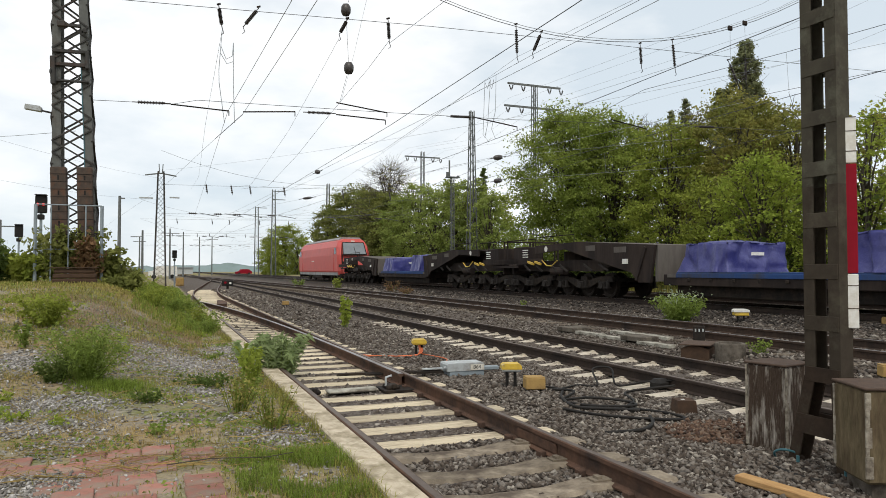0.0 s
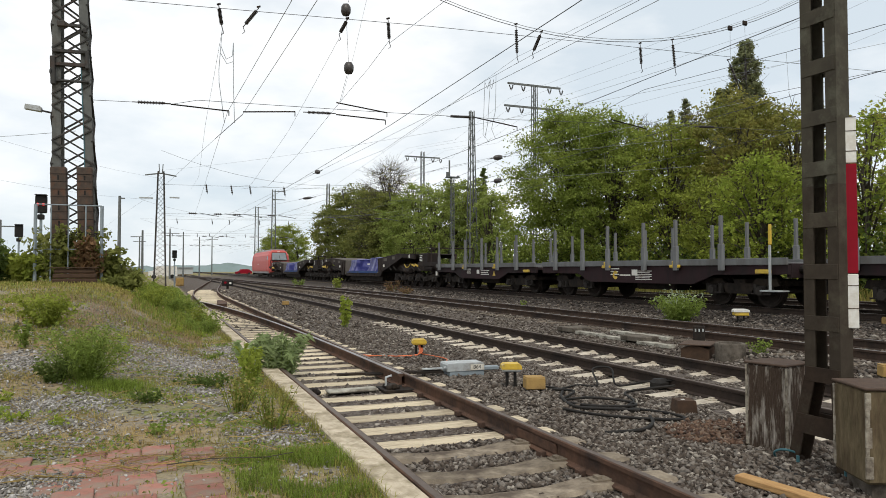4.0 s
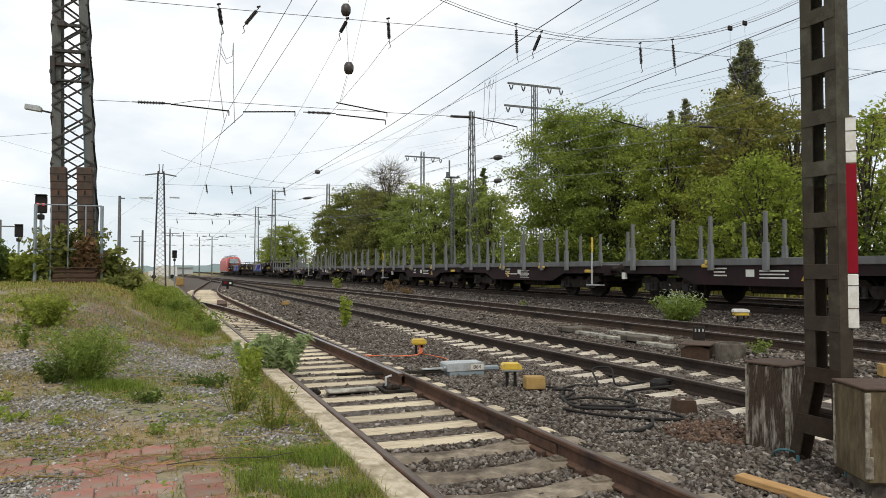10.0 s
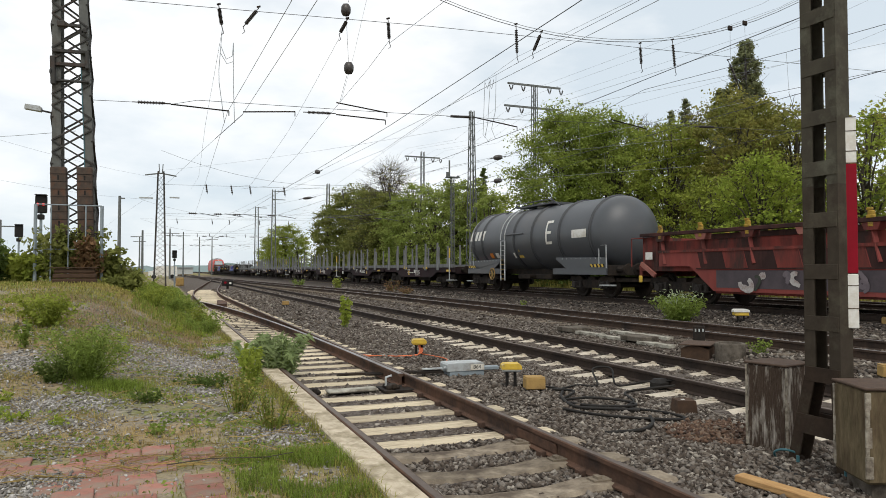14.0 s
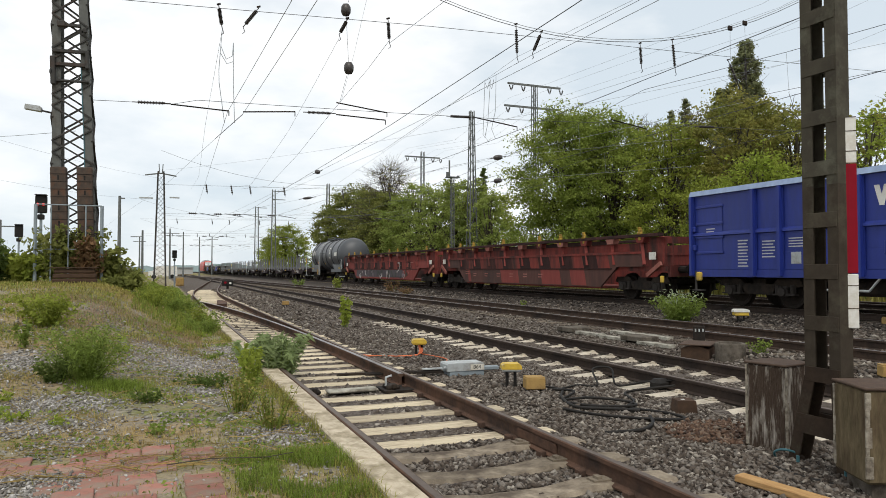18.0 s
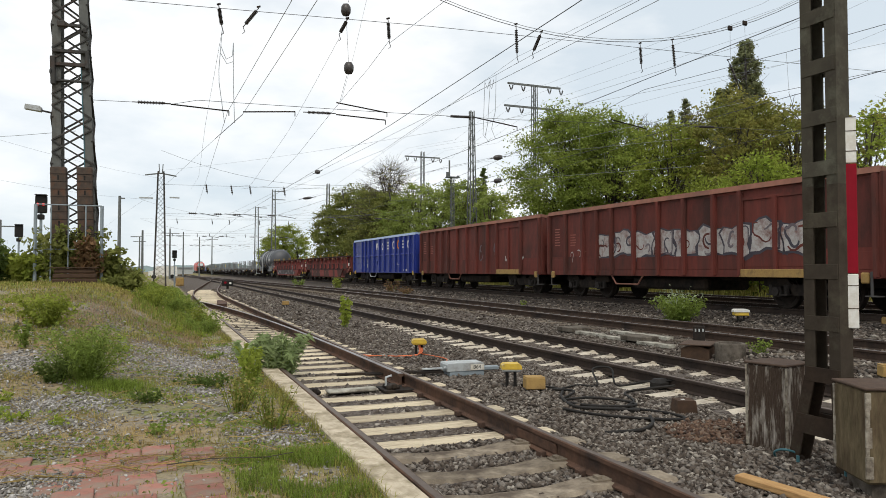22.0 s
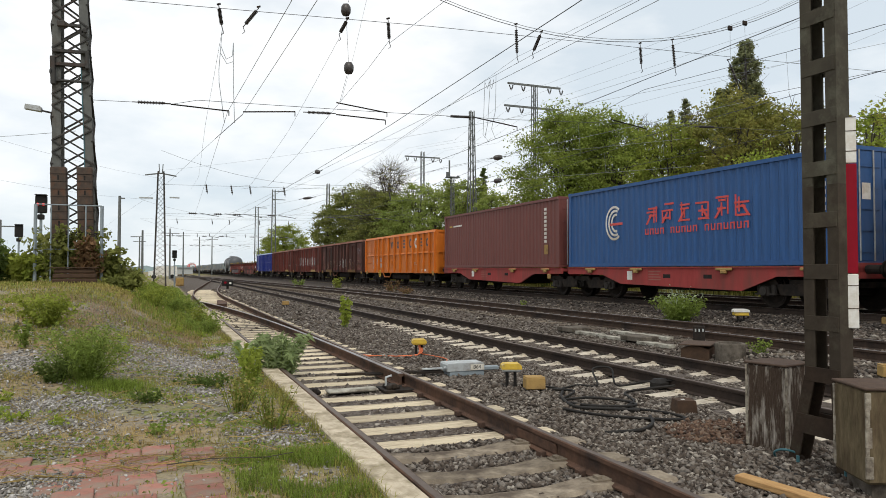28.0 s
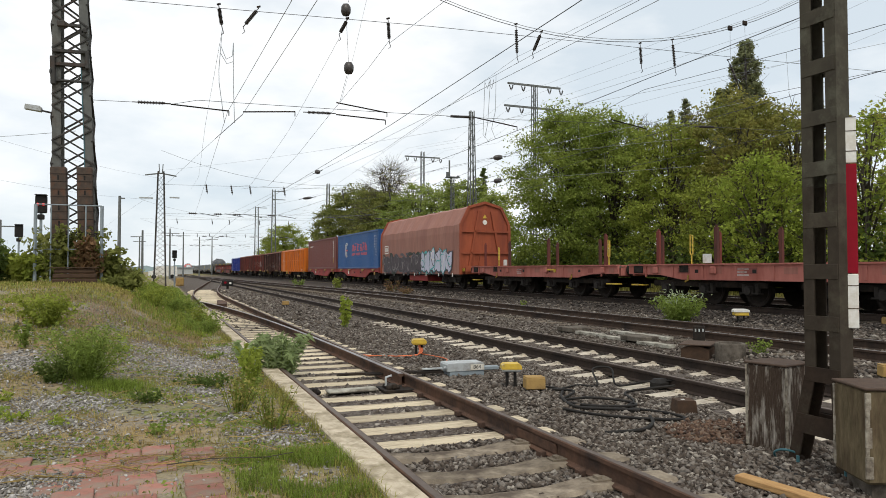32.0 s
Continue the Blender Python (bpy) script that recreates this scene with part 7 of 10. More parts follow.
BUFFER = Shape().tube([(0, 0, 0), (0, 0.36, 0)], 0.11, 10).tube([(0, 0.34, 0), (0, 0.56, 0)], 0.075, 10).lathe([(0.2, 0.0), (0.22, 0.02), (0.2, 0.04)], 14, Matrix.Translation((0, 0.55, 0)) @ Matrix.Rotation(radians(-90), 4, "X")).mesh("buffer", M["steel_dark"])


def ends(e, h, z=1.05, beam=True, mat="steel_dark", hoses=True):
    """Buffers, couplings and steps at both ends of a wagon of half length h."""
    for s in (-1, 1):
        for x in (-0.875, 0.875):
            part("buffer", BUFFER, None, e, at=Matrix.Translation((x, s * h, z)) @ (Matrix.Identity(4) if s > 0 else Matrix.Rotation(math.pi, 4, "Z")))
        part("coupling", Shape().bar((0, s * h, z - 0.02), (0, s * (h + 0.5), z - 0.05), 0.12).bar((0, s * (h + 0.25), z - 0.05), (0, s * (h + 0.62), z - 0.22), 0.07), "steel_dark", e)
        if beam:
            part("headstock", Shape().box(-1.25, 1.25, min(s * h, s * (h - 0.14)), max(s * h, s * (h - 0.14)), z - 0.22, z + 0.16, bevel=0.01), mat, e)


def plate(e, name, y, z, w, h, mat, x=-1.4, label="", t=0.004):
    """A flat label on the side facing the yard."""
    return part(name, Shape().box(x - t, x, y - w / 2, y + w / 2, z - h / 2, z + h / 2), mat, e, label)


def bars(e, y, z, w, h, n, mat, x=-1.4, t=0.004):
    """Unreadable lines of lettering as plain bars."""
    s = Shape()
    for k in range(n):
        zz = z + h / 2 - h * (k + 0.5) / n
        s.box(x - t, x, y - w / 2 * (1 - 0.25 * (k % 3 == 1)), y + w / 2, zz - 0.2 * h / n, zz + 0.2 * h / n)
    return part("lettering", s, mat, e)


def rim(e, y, z, r, r0, mat, x=-1.4, squash=1.0, gap=0.0, t=0.005, name="lettering"):
    """A flat ring on the side, with an optional gap."""
    s = Shape()
    n = 20
    a0, a1 = gap / 2, 2 * math.pi - gap / 2
    for k in range(n):
        p, q = a0 + (a1 - a0) * k / n, a0 + (a1 - a0) * (k + 1) / n
        c = [(y - squash * rr * math.cos(a), z + rr * math.sin(a)) for rr, a in ((r, p), (r, q), (r0, q), (r0, p))]
        s.add([(x - t, *u) for u in c] + [(x, *u) for u in c], [(0, 1, 2, 3), (0, 1, 5, 4), (2, 3, 7, 6)])
    return part(name, s, mat, e)


def ribbon(e, rnd, y0, y1, z0, z1, mats, x, count, width):
    """Looping sprayed strokes inside a rectangle."""
    for k in range(count):
        s = Shape()
        cy, cz = rnd.uniform(y0, y1), rnd.uniform(z0 + 0.2 * (z1 - z0), z1 - 0.2 * (z1 - z0))
        a, r = rnd.uniform(0, 6.28), rnd.uniform(0.22, 0.5) * (z1 - z0)
        sweep_a = rnd.uniform(2.0, 4.5) * rnd.choice((-1, 1))
        w = width * rnd.uniform(0.5, 1.3)
        n = 12
        pts = []
        for i in range(n + 1):
            t = a + sweep_a * i / n
            rr = r * (1 + 0.3 * math.sin(2.3 * t + k))
            pts.append((min(y1, max(y0, cy + 0.8 * rr * math.cos(t))), min(z1, max(z0, cz + rr * math.sin(t)))))
        xx = x - 0.003 - 0.0012 * k
        for i in range(n + 1):
            p, q = pts[max(0, i - 1)], pts[min(n, i + 1)]
            d = math.hypot(q[0] - p[0], q[1] - p[1]) or 1
            ny, nz = -(q[1] - p[1]) / d, (q[0] - p[0]) / d
            ww = w * (0.5 + 0.5 * math.sin(math.pi * (i + 1) / (n + 2)))
            s.v += [(xx, pts[i][0] + ny * ww, pts[i][1] + nz * ww), (xx, pts[i][0] - ny * ww, pts[i][1] - nz * ww)]
        s.f = [(2 * i, 2 * i + 1, 2 * i + 3, 2 * i + 2) for i in range(n)]
        part("spray_mark", s, mats[k % len(mats)], e)


def hoop(x, y, z, r, t):
    """A round ring of bar, upright on the side."""
    return Shape().tube([(x, y + r * math.cos(a), z + r * math.sin(a)) for a in [2 * math.pi * k / 20 for k in range(21)]], t, 6, cap=False)


def letter_block(e, rnd, y, z, w, h, x, fill="graffiti_white", line="letter_dark", cuts=("letter_dark", "open_red", "graffiti_grey"), shade="letter_dark"):
    """One fat sprayed shape: fill over a shadow, a thin contour and inner strokes."""
    n = 16
    pts = []
    p1, p2 = rnd.uniform(0, 6), rnd.uniform(0, 6)
    for k in range(n):
        a = 2 * math.pi * k / n
        c, s = math.cos(a), math.sin(a)
        m = max(abs(c), abs(s)) * (1.08 + 0.16 * math.sin(3 * a + p1) + 0.12 * math.sin(5 * a + p2))
        pts.append((y + 0.5 * w * c / m, z + 0.5 * h * s / m))

    def grown(k, dy=0.0, dz=0.0):
        return [(y + (p - y) * k + dy, z + (q - z) * k + dz) for p, q in pts]
    part("spray_mark", Shape().add([(x - 0.002, p, q) for p, q in grown(1.10, -0.03, -0.02)], [tuple(range(n))]), shade, e)
    part("spray_mark", Shape().add([(x - 0.004, p, q) for p, q in pts], [tuple(range(n))]), fill, e)
    edge = Shape().add([(x - 0.006, p, q) for p, q in grown(1.02)] + [(x - 0.006, p, q) for p, q in grown(0.93)], [(k, (k + 1) % n, n + (k + 1) % n, n + k) for k in range(n)])
    part("spray_mark", edge, line, e)
    ribbon(e, rnd, y - 0.40 * w, y + 0.40 * w, z - 0.42 * h, z + 0.42 * h, cuts, x - 0.005, 3, 0.035)


def stripes(e, y, z, w, h, x=-1.4):
    part("warning_plate", Shape().box(x - 0.004, x, y - w / 2, y + w / 2, z - h / 2, z + h / 2), "black", e)
    for k in range(4):
        c = y - w / 2 + w * (k + 0.5) / 4
        s = Shape().prism([(c - w * 0.10, z - h / 2), (c + 0.02, z - h / 2), (c + w * 0.10, z + h / 2), (c - 0.02, z + h / 2)], x - 0.007, x - 0.0045, "x")
        part("warning_stripe", s, "yellow", e)


# ---- goods train: locomotive ----
def locomotive():
    e = wagon("locomotive", "traffic red electric locomotive with a grey roof", "locomotive", -18.9, 0)
    h = 9.3
    sec = [(1.30, 0.55), (1.45, 0.95), (1.49, 2.35), (1.44, 3.1), (1.22, 3.62), (0.85, 3.82)]
    ring = [(-x, z) for x, z in sec] + [(x, z) for x, z in reversed(sec)]

    def nose(z):
        return 0.10 + (0.0 if z < 2.3 else 0.62 * (z - 2.3)) if z > 1.0 else 0.02
    s = Shape()
    n = len(ring)
    for k in (-1, -0.5, 0.5, 1):
        for x, z in ring:
            if abs(k) == 1:
                s.v.append((x * 0.86, k * (h - nose(z)), z))
            else:
                s.v.append((x, math.copysign(h - nose(z) - 0.55, k), z))
    for i in range(3):
        s.f += [(i * n + k, i * n + (k + 1) % n, i * n + n + (k + 1) % n, i * n + n + k) for k in range(n)]
    s.f += [tuple(range(n - 1, -1, -1)), tuple(range(3 * n, 4 * n))]
    body = part("body", s, "loco_red", e)
    for k in (-1, 1):
        def at(x, z):
            return (x, k * (h - nose(z) + 0.012), z)
        p = [at(-1.02, 2.45), at(1.02, 2.45), at(0.92, 3.45), at(-0.92, 3.45)]
        q = [(a, b + k * 0.02, c) for a, b, c in p]
        part("windscreen", Shape().add(p + q, [(0, 1, 2, 3), (4, 5, 6, 7), (0, 1, 5, 4), (1, 2, 6, 5), (2, 3, 7, 6), (3, 0, 4, 7)]), "cab_glass", body)
        part("windscreen_frame", Shape().bar(at(-1.06, 2.42), at(1.06, 2.42), 0.07).bar(at(1.06, 2.42), at(0.95, 3.48), 0.07).bar(at(0.95, 3.48), at(-0.95, 3.48), 0.07).bar(at(-0.95, 3.48), at(-1.06, 2.42), 0.07).bar(at(0.1, 2.45), at(0.0, 3.1), 0.05), "black", body)
        part("top_lamp", Shape().box(-0.16, 0.16, min(k * (h - nose(3.6) - 0.1), k * (h - nose(3.6) + 0.03)), max(k * (h - nose(3.6) - 0.1), k * (h - nose(3.6) + 0.03)), 3.54, 3.66, bevel=0.01), "sign_white", body)
        for x in (-0.92, 0.92):
            y = k * (h - 0.08)
            part("headlight", Shape().box(x - 0.22, x + 0.22, min(y, y + k * 0.03), max(y, y + k * 0.03), 1.55, 1.78, bevel=0.01), "black", body)
            part("lamp", Shape().tube([(x, y + k * 0.02, 1.67), (x, y + k * 0.05, 1.67)], 0.07, 10), "sign_white", body)
        part("front_panel", Shape().box(-0.55, 0.55, min(k * h, k * (h - 0.1)), max(k * h, k * (h - 0.1)) + 0.02 * (k > 0), 0.75, 1.35, bevel=0.02), "grey_paint", e)
        part("skirt", Shape().box(-1.3, 1.3, min(k * (h - 0.02), k * (h - 0.5)), max(k * (h - 0.02), k * (h - 0.5)), 0.3, 0.72, bevel=0.05), "steel_dark", e)
        part("hose_panel", Shape().box(-0.15, 0.2, min(k * (h - 0.05), k * (h + 0.06)), max(k * (h - 0.05), k * (h + 0.06)), 1.2, 2.1, bevel=0.02), "grey_paint", e)
    for y in (-7.8, 7.8):
        part("side_window", Shape().box(-1.495, -1.47, y - 0.35, y + 0.35, 2.45, 3.0), "glass_dark", body)
        part("cab_door", Shape().box(-1.50, -1.46, y + math.copysign(0.75, -y) - 0.3, y + math.copysign(0.75, -y) + 0.3, 0.9, 2.95, bevel=0.01), "loco_red", body)
    part("roof_cover", Shape().prism([(-1.05, 3.76), (1.05, 3.76), (0.85, 3.98), (-0.85, 3.98)], -7.6, 7.6), "loco_roof", e)
    for y in (-5.5, 5.5):
        p = part("pantograph", Shape().bar((-0.5, y - 0.9, 4.05), (0, y + 0.6, 4.22), 0.05).bar((0.5, y - 0.9, 4.05), (0, y + 0.6, 4.22), 0.05).box(-0.85, 0.85, y - 0.95, y - 0.85, 4.2, 4.26), "steel_dark", e)
        for x in (-0.5, 0.5):
            part("roof_insulator", insulator_shape((x, y, 3.95), (x, y, 4.15), 0.07, 3), "insulator", e)
    part("sole_bar", Shape().box(-1.4, 1.4, -8.5, 8.5, 0.55, 0.92), "loco_roof", e)
    for y in (-4.9, 4.9):
        bogie(e, y, axles=(-1.3, 1.3), mesh=FRAME30, wheel=WHEEL_LOCO, r=0.60)
    part("battery_box", Shape().box(-1.35, 1.35, -2.2, 2.2, 0.25, 0.6, bevel=0.05), "steel_dark", e)
    bars(e, 1.5, 1.9, 1.0, 0.25, 1, "sign_white", -1.495)
    ends(e, h, 1.05, False)


# ---- goods train: low loaders ----
def tarp_load(q, ln, hw, z0, z1, seed, label):
    e = wagon("covered_load", label, "load", q - ln / 2, q + ln / 2, group="covered loads")
    s = Shape()
    nx, ny, nz = 18, 44, 14
    rnd = random.Random(seed)

    def pt(u, v, w):
        fl = 1.0 + 0.10 * (1 - w) ** 2
        x, y, z = (2 * u - 1) * hw * fl, (v - 0.5) * ln * fl, z0 + (z1 - z0) * w
        k = noise.noise((x * 2.2 + seed, y * 2.2, z * 0.9)) * 0.08 + noise.noise((x * 5.5, y * 5.5 + seed, z * 1.6)) * 0.05
        fold = 0.06 * (1 - w) ** 0.6 * math.sin(7.5 * y + 4.0 * noise.noise((y * 0.8, x, seed)) + 1.5 * w) + 0.05 * abs(noise.noise((x * 1.1, y * 1.6 + seed, 2.6 * w)))
        k += fold * (0.35 + 0.65 * (1 - w))
        z += (0.07 * noise.noise((x * 1.3, y * 0.9 + seed, 3)) + 0.05 * abs(noise.noise((x * 3.1, y * 2.7, seed)))) * w - (0.10 * abs(2 * u - 1) ** 3 + 0.08 * abs(2 * v - 1) ** 3) * (w > 0.95)
        return (x + k * (2 * u - 1), y + k * (2 * v - 1) * 2, z)
    idx = {}

    def vi(i, j, k):
        key = (i, j, k)
        if key not in idx:
            idx[key] = len(s.v)
            s.v.append(pt(i / nx, j / ny, k / nz))
        return idx[key]
    for i in range(nx):
        for j in range(ny):
            s.f.append((vi(i, j, nz), vi(i + 1, j, nz), vi(i + 1, j + 1, nz), vi(i, j + 1, nz)))
    for k in range(nz):
        for i in range(nx):
            for j in (0, ny):
                s.f.append((vi(i, j, k), vi(i + 1, j, k), vi(i + 1, j, k + 1), vi(i, j, k + 1)))
        for j in range(ny):
            for i in (0, nx):
                s.f.append((vi(i, j, k), vi(i, j + 1, k), vi(i, j + 1, k + 1), vi(i, j, k + 1)))
    part("tarpaulin", s, "tarp", e, smooth=True)
    part("skid", Shape().box(-hw * 0.9, hw * 0.9, -ln * 0.45, ln * 0.45, z0 - 0.12, z0 + 0.05), "deck_blue", e)
    part("label_patch", Shape().box(-0.25, 0.25, -ln / 2 * 1.04 - 0.03, -ln / 2 * 1.04 - 0.02, z0 + 0.52 * (z1 - z0), z0 + 0.62 * (z1 - z0)), "sign_white", e)


def low_loader(q0, q1):
    e = wagon("low_loader", "black brown heavy low loader wagon with raised swan necks", "wagon", q0, q1, "low loaders")
    h = (q1 - q0) / 2

    def Y(u):
        return h - u
    neck = [(20.0, 0.62), (19.75, 1.86), (24.3, 2.12), (27.5, 2.06), (27.5, 1.72), (25.2, 1.86), (22.0, 1.15), (21.0, 0.95), (20.6, 0.62)]
    for flip in (False, True):
        def U(u):
            return (q1 - q0) - u if flip else u
        pr = [(Y(U(u)), z) for u, z in neck]
        for x in (-1.45, 1.35):
            part("neck_girder", Shape().prism(pr, x, x + 0.10, "x"), "lowload", e)
        a, b = sorted((Y(U(19.76)), Y(U(24.2))))
        part("neck_cover", Shape().prism([(Y(U(19.72)), 0.66), (Y(U(19.72)), 1.86), (Y(U(24.2)), 2.12), (Y(U(27.4)), 2.06), (Y(U(27.4)), 2.02), (Y(U(24.2)), 2.07), (Y(U(19.85)), 1.80), (Y(U(19.85)), 0.66)], -1.35, 1.35, "x"), "lowload_grey", e, "dusty grey brown cover plate")
        part("stiffener", Shape().bar((-1.47, Y(U(20.7)), 0.7), (-1.47, Y(U(20.2)), 1.8), 0.05, 0.12), "lowload", e)
        part("window_plate", Shape().box(-1.458, -1.45, Y(U(21.6)) - 0.35, Y(U(21.6)) + 0.35, 1.65, 1.85), "lowload_grey", e)
        part("window_plate", Shape().box(-1.458, -1.45, Y(U(23.4)) - 0.3, Y(U(23.4)) + 0.3, 1.75, 1.95), "lowload_grey", e)
        part("round_plate", Shape().tube([(-1.458, Y(U(26.6)), 1.9), (-1.452, Y(U(26.6)), 1.9)], 0.12, 14), "sign_white", e)
        # span bolster over two bogies
        a, b = sorted((Y(U(22.8)), Y(U(30.3))))
        part("span_beam", Shape().prism([(a, 1.15), (a + 0.8, 1.42), (b - 0.8, 1.42), (b, 1.15), (b - 0.5, 0.98), (a + 0.5, 0.98)], -1.0, 1.0, "x"), "lowload", e)
        part("pivot", Shape().tube([(0, Y(U(26.4)), 1.4), (0, Y(U(26.4)), 1.8)], 0.6, 14), "lowload", e)
        part("side_sill", Shape().box(-1.40, -1.30, Y(U(29.3)) - 2.3, Y(U(29.3)) + 1.3 if not flip else Y(U(29.3)) + 2.3, 1.28, 1.52), "lowload", e)
        for u, n in ((24.5, 3), (28.6, 3)):
            f = part("bogie", FRAME30, None, e, at=(0, Y(U(u)), 0))
            for a in (-1.4, 0.0, 1.4):
                w = part("wheelset", WHEEL, None, f, at=(0, a, 0.46))
                WHEELS.append((w, (0, a, 0.46), 0.46))
                axle_boxes(f, a, 0)
        part("end_platform", Shape().box(-1.4, 1.4, min(Y(U(30.4)), Y(U(29.1))), max(Y(U(30.4)), Y(U(29.1))), 1.12, 1.22), "lowload", e)
        for x in (-1.35, 0.0, 1.35):
            part("end_post", Shape().box(x - 0.03, x + 0.03, Y(U(30.2)) - 0.03, Y(U(30.2)) + 0.03, 1.2, 2.35), "lowload", e)
        part("end_rail", Shape().box(-1.38, 1.38, Y(U(30.2)) - 0.03, Y(U(30.2)) + 0.03, 2.3, 2.36), "lowload", e)
        for u0, u1, zz in ((24.6, 27.2, 2.42), (27.6, 30.2, 2.36)):
            part("guard_rail", Shape().tube([(-1.38, Y(U(u0)), zz - 0.34), (-1.38, Y(U(u0)), zz), (-1.38, Y(U(u1)), zz), (-1.38, Y(U(u1)), zz - 0.34)], 0.02, 5), "lowload", e)
        for u in (22.6, 23.6, 25.3, 26.0, 27.2, 28.2):
            part("brake_rod", Shape().bar((-1.38, Y(U(u)) - 0.2, 0.95 + 0.1 * (u % 1)), (-1.38, Y(U(u)) + 0.35, 1.25), 0.05, 0.07), "axle", e)
        part("air_tank", Shape().tube([(-1.25, Y(U(25.9)) - 0.5, 1.0), (-1.25, Y(U(25.9)) + 0.5, 1.0)], 0.16, 12), "lowload", e)
        part("chain", Shape().tube([(-1.47, Y(U(26.9)), 1.45), (-1.48, Y(U(26.5)), 1.22), (-1.48, Y(U(26.1)), 1.2), (-1.47, Y(U(25.7)), 1.42)], 0.025, 5), "yellow", e)
        part("equipment_box", Shape().box(-1.36, -0.5, Y(U(29.0)) - 0.6, Y(U(29.0)) + 0.6, 1.42, 2.05, bevel=0.03), "lowload", e)
        for k, dy in ((0, -0.3), (1, 0.3)):
            part("tie_hook", Shape().bar((-1.46, Y(U(27.6)) + dy - 0.3, 1.28), (-1.46, Y(U(27.6)) + dy + 0.2, 1.38), 0.06, 0.09), "yellow", e)
        bars(e, Y(U(28.5)), 1.75, 0.5, 0.4, 4, "sign_white", -1.365)
        part("white_tag", Shape().box(-1.47, -1.45, Y(U(21.3)) - 0.15, Y(U(21.3)) + 0.15, 1.25, 1.42), "sign_white", e)
    part("deck", Shape().box(-1.4, 1.4, Y(20.2), Y(10.6), 0.55, 0.90, bevel=0.02), "lowload", e)
    part("keel_girder", Shape().box(-1.1, 1.1, Y(19.9), Y(10.9), 0.22, 0.56, bevel=0.02), "steel_dark", e)
    part("deck_edge", Shape().box(-1.43, -1.402, Y(19.6), Y(11.2), 0.80, 0.93, bevel=0.008), "deck_blue", e, "faded blue deck edge")
    for k in range(9):
        part("lashing_eye", Shape().box(-1.47, -1.43, Y(19.0 - 0.9 * k) - 0.05, Y(19.0 - 0.9 * k) + 0.05, 0.68, 0.78, bevel=0.015), "steel_dark", e)
    part("blue_deck", Shape().box(-1.3, 1.3, Y(19.7), Y(11.1), 0.902, 0.97), "deck_blue", e, "faded blue loading deck")
    part("deck_edge", Shape().box(-1.42, -1.402, Y(20.0), Y(10.8), 0.80, 0.90), "lowload_grey", e)
    ends(e, h - 0.05, 1.05, True, "lowload")


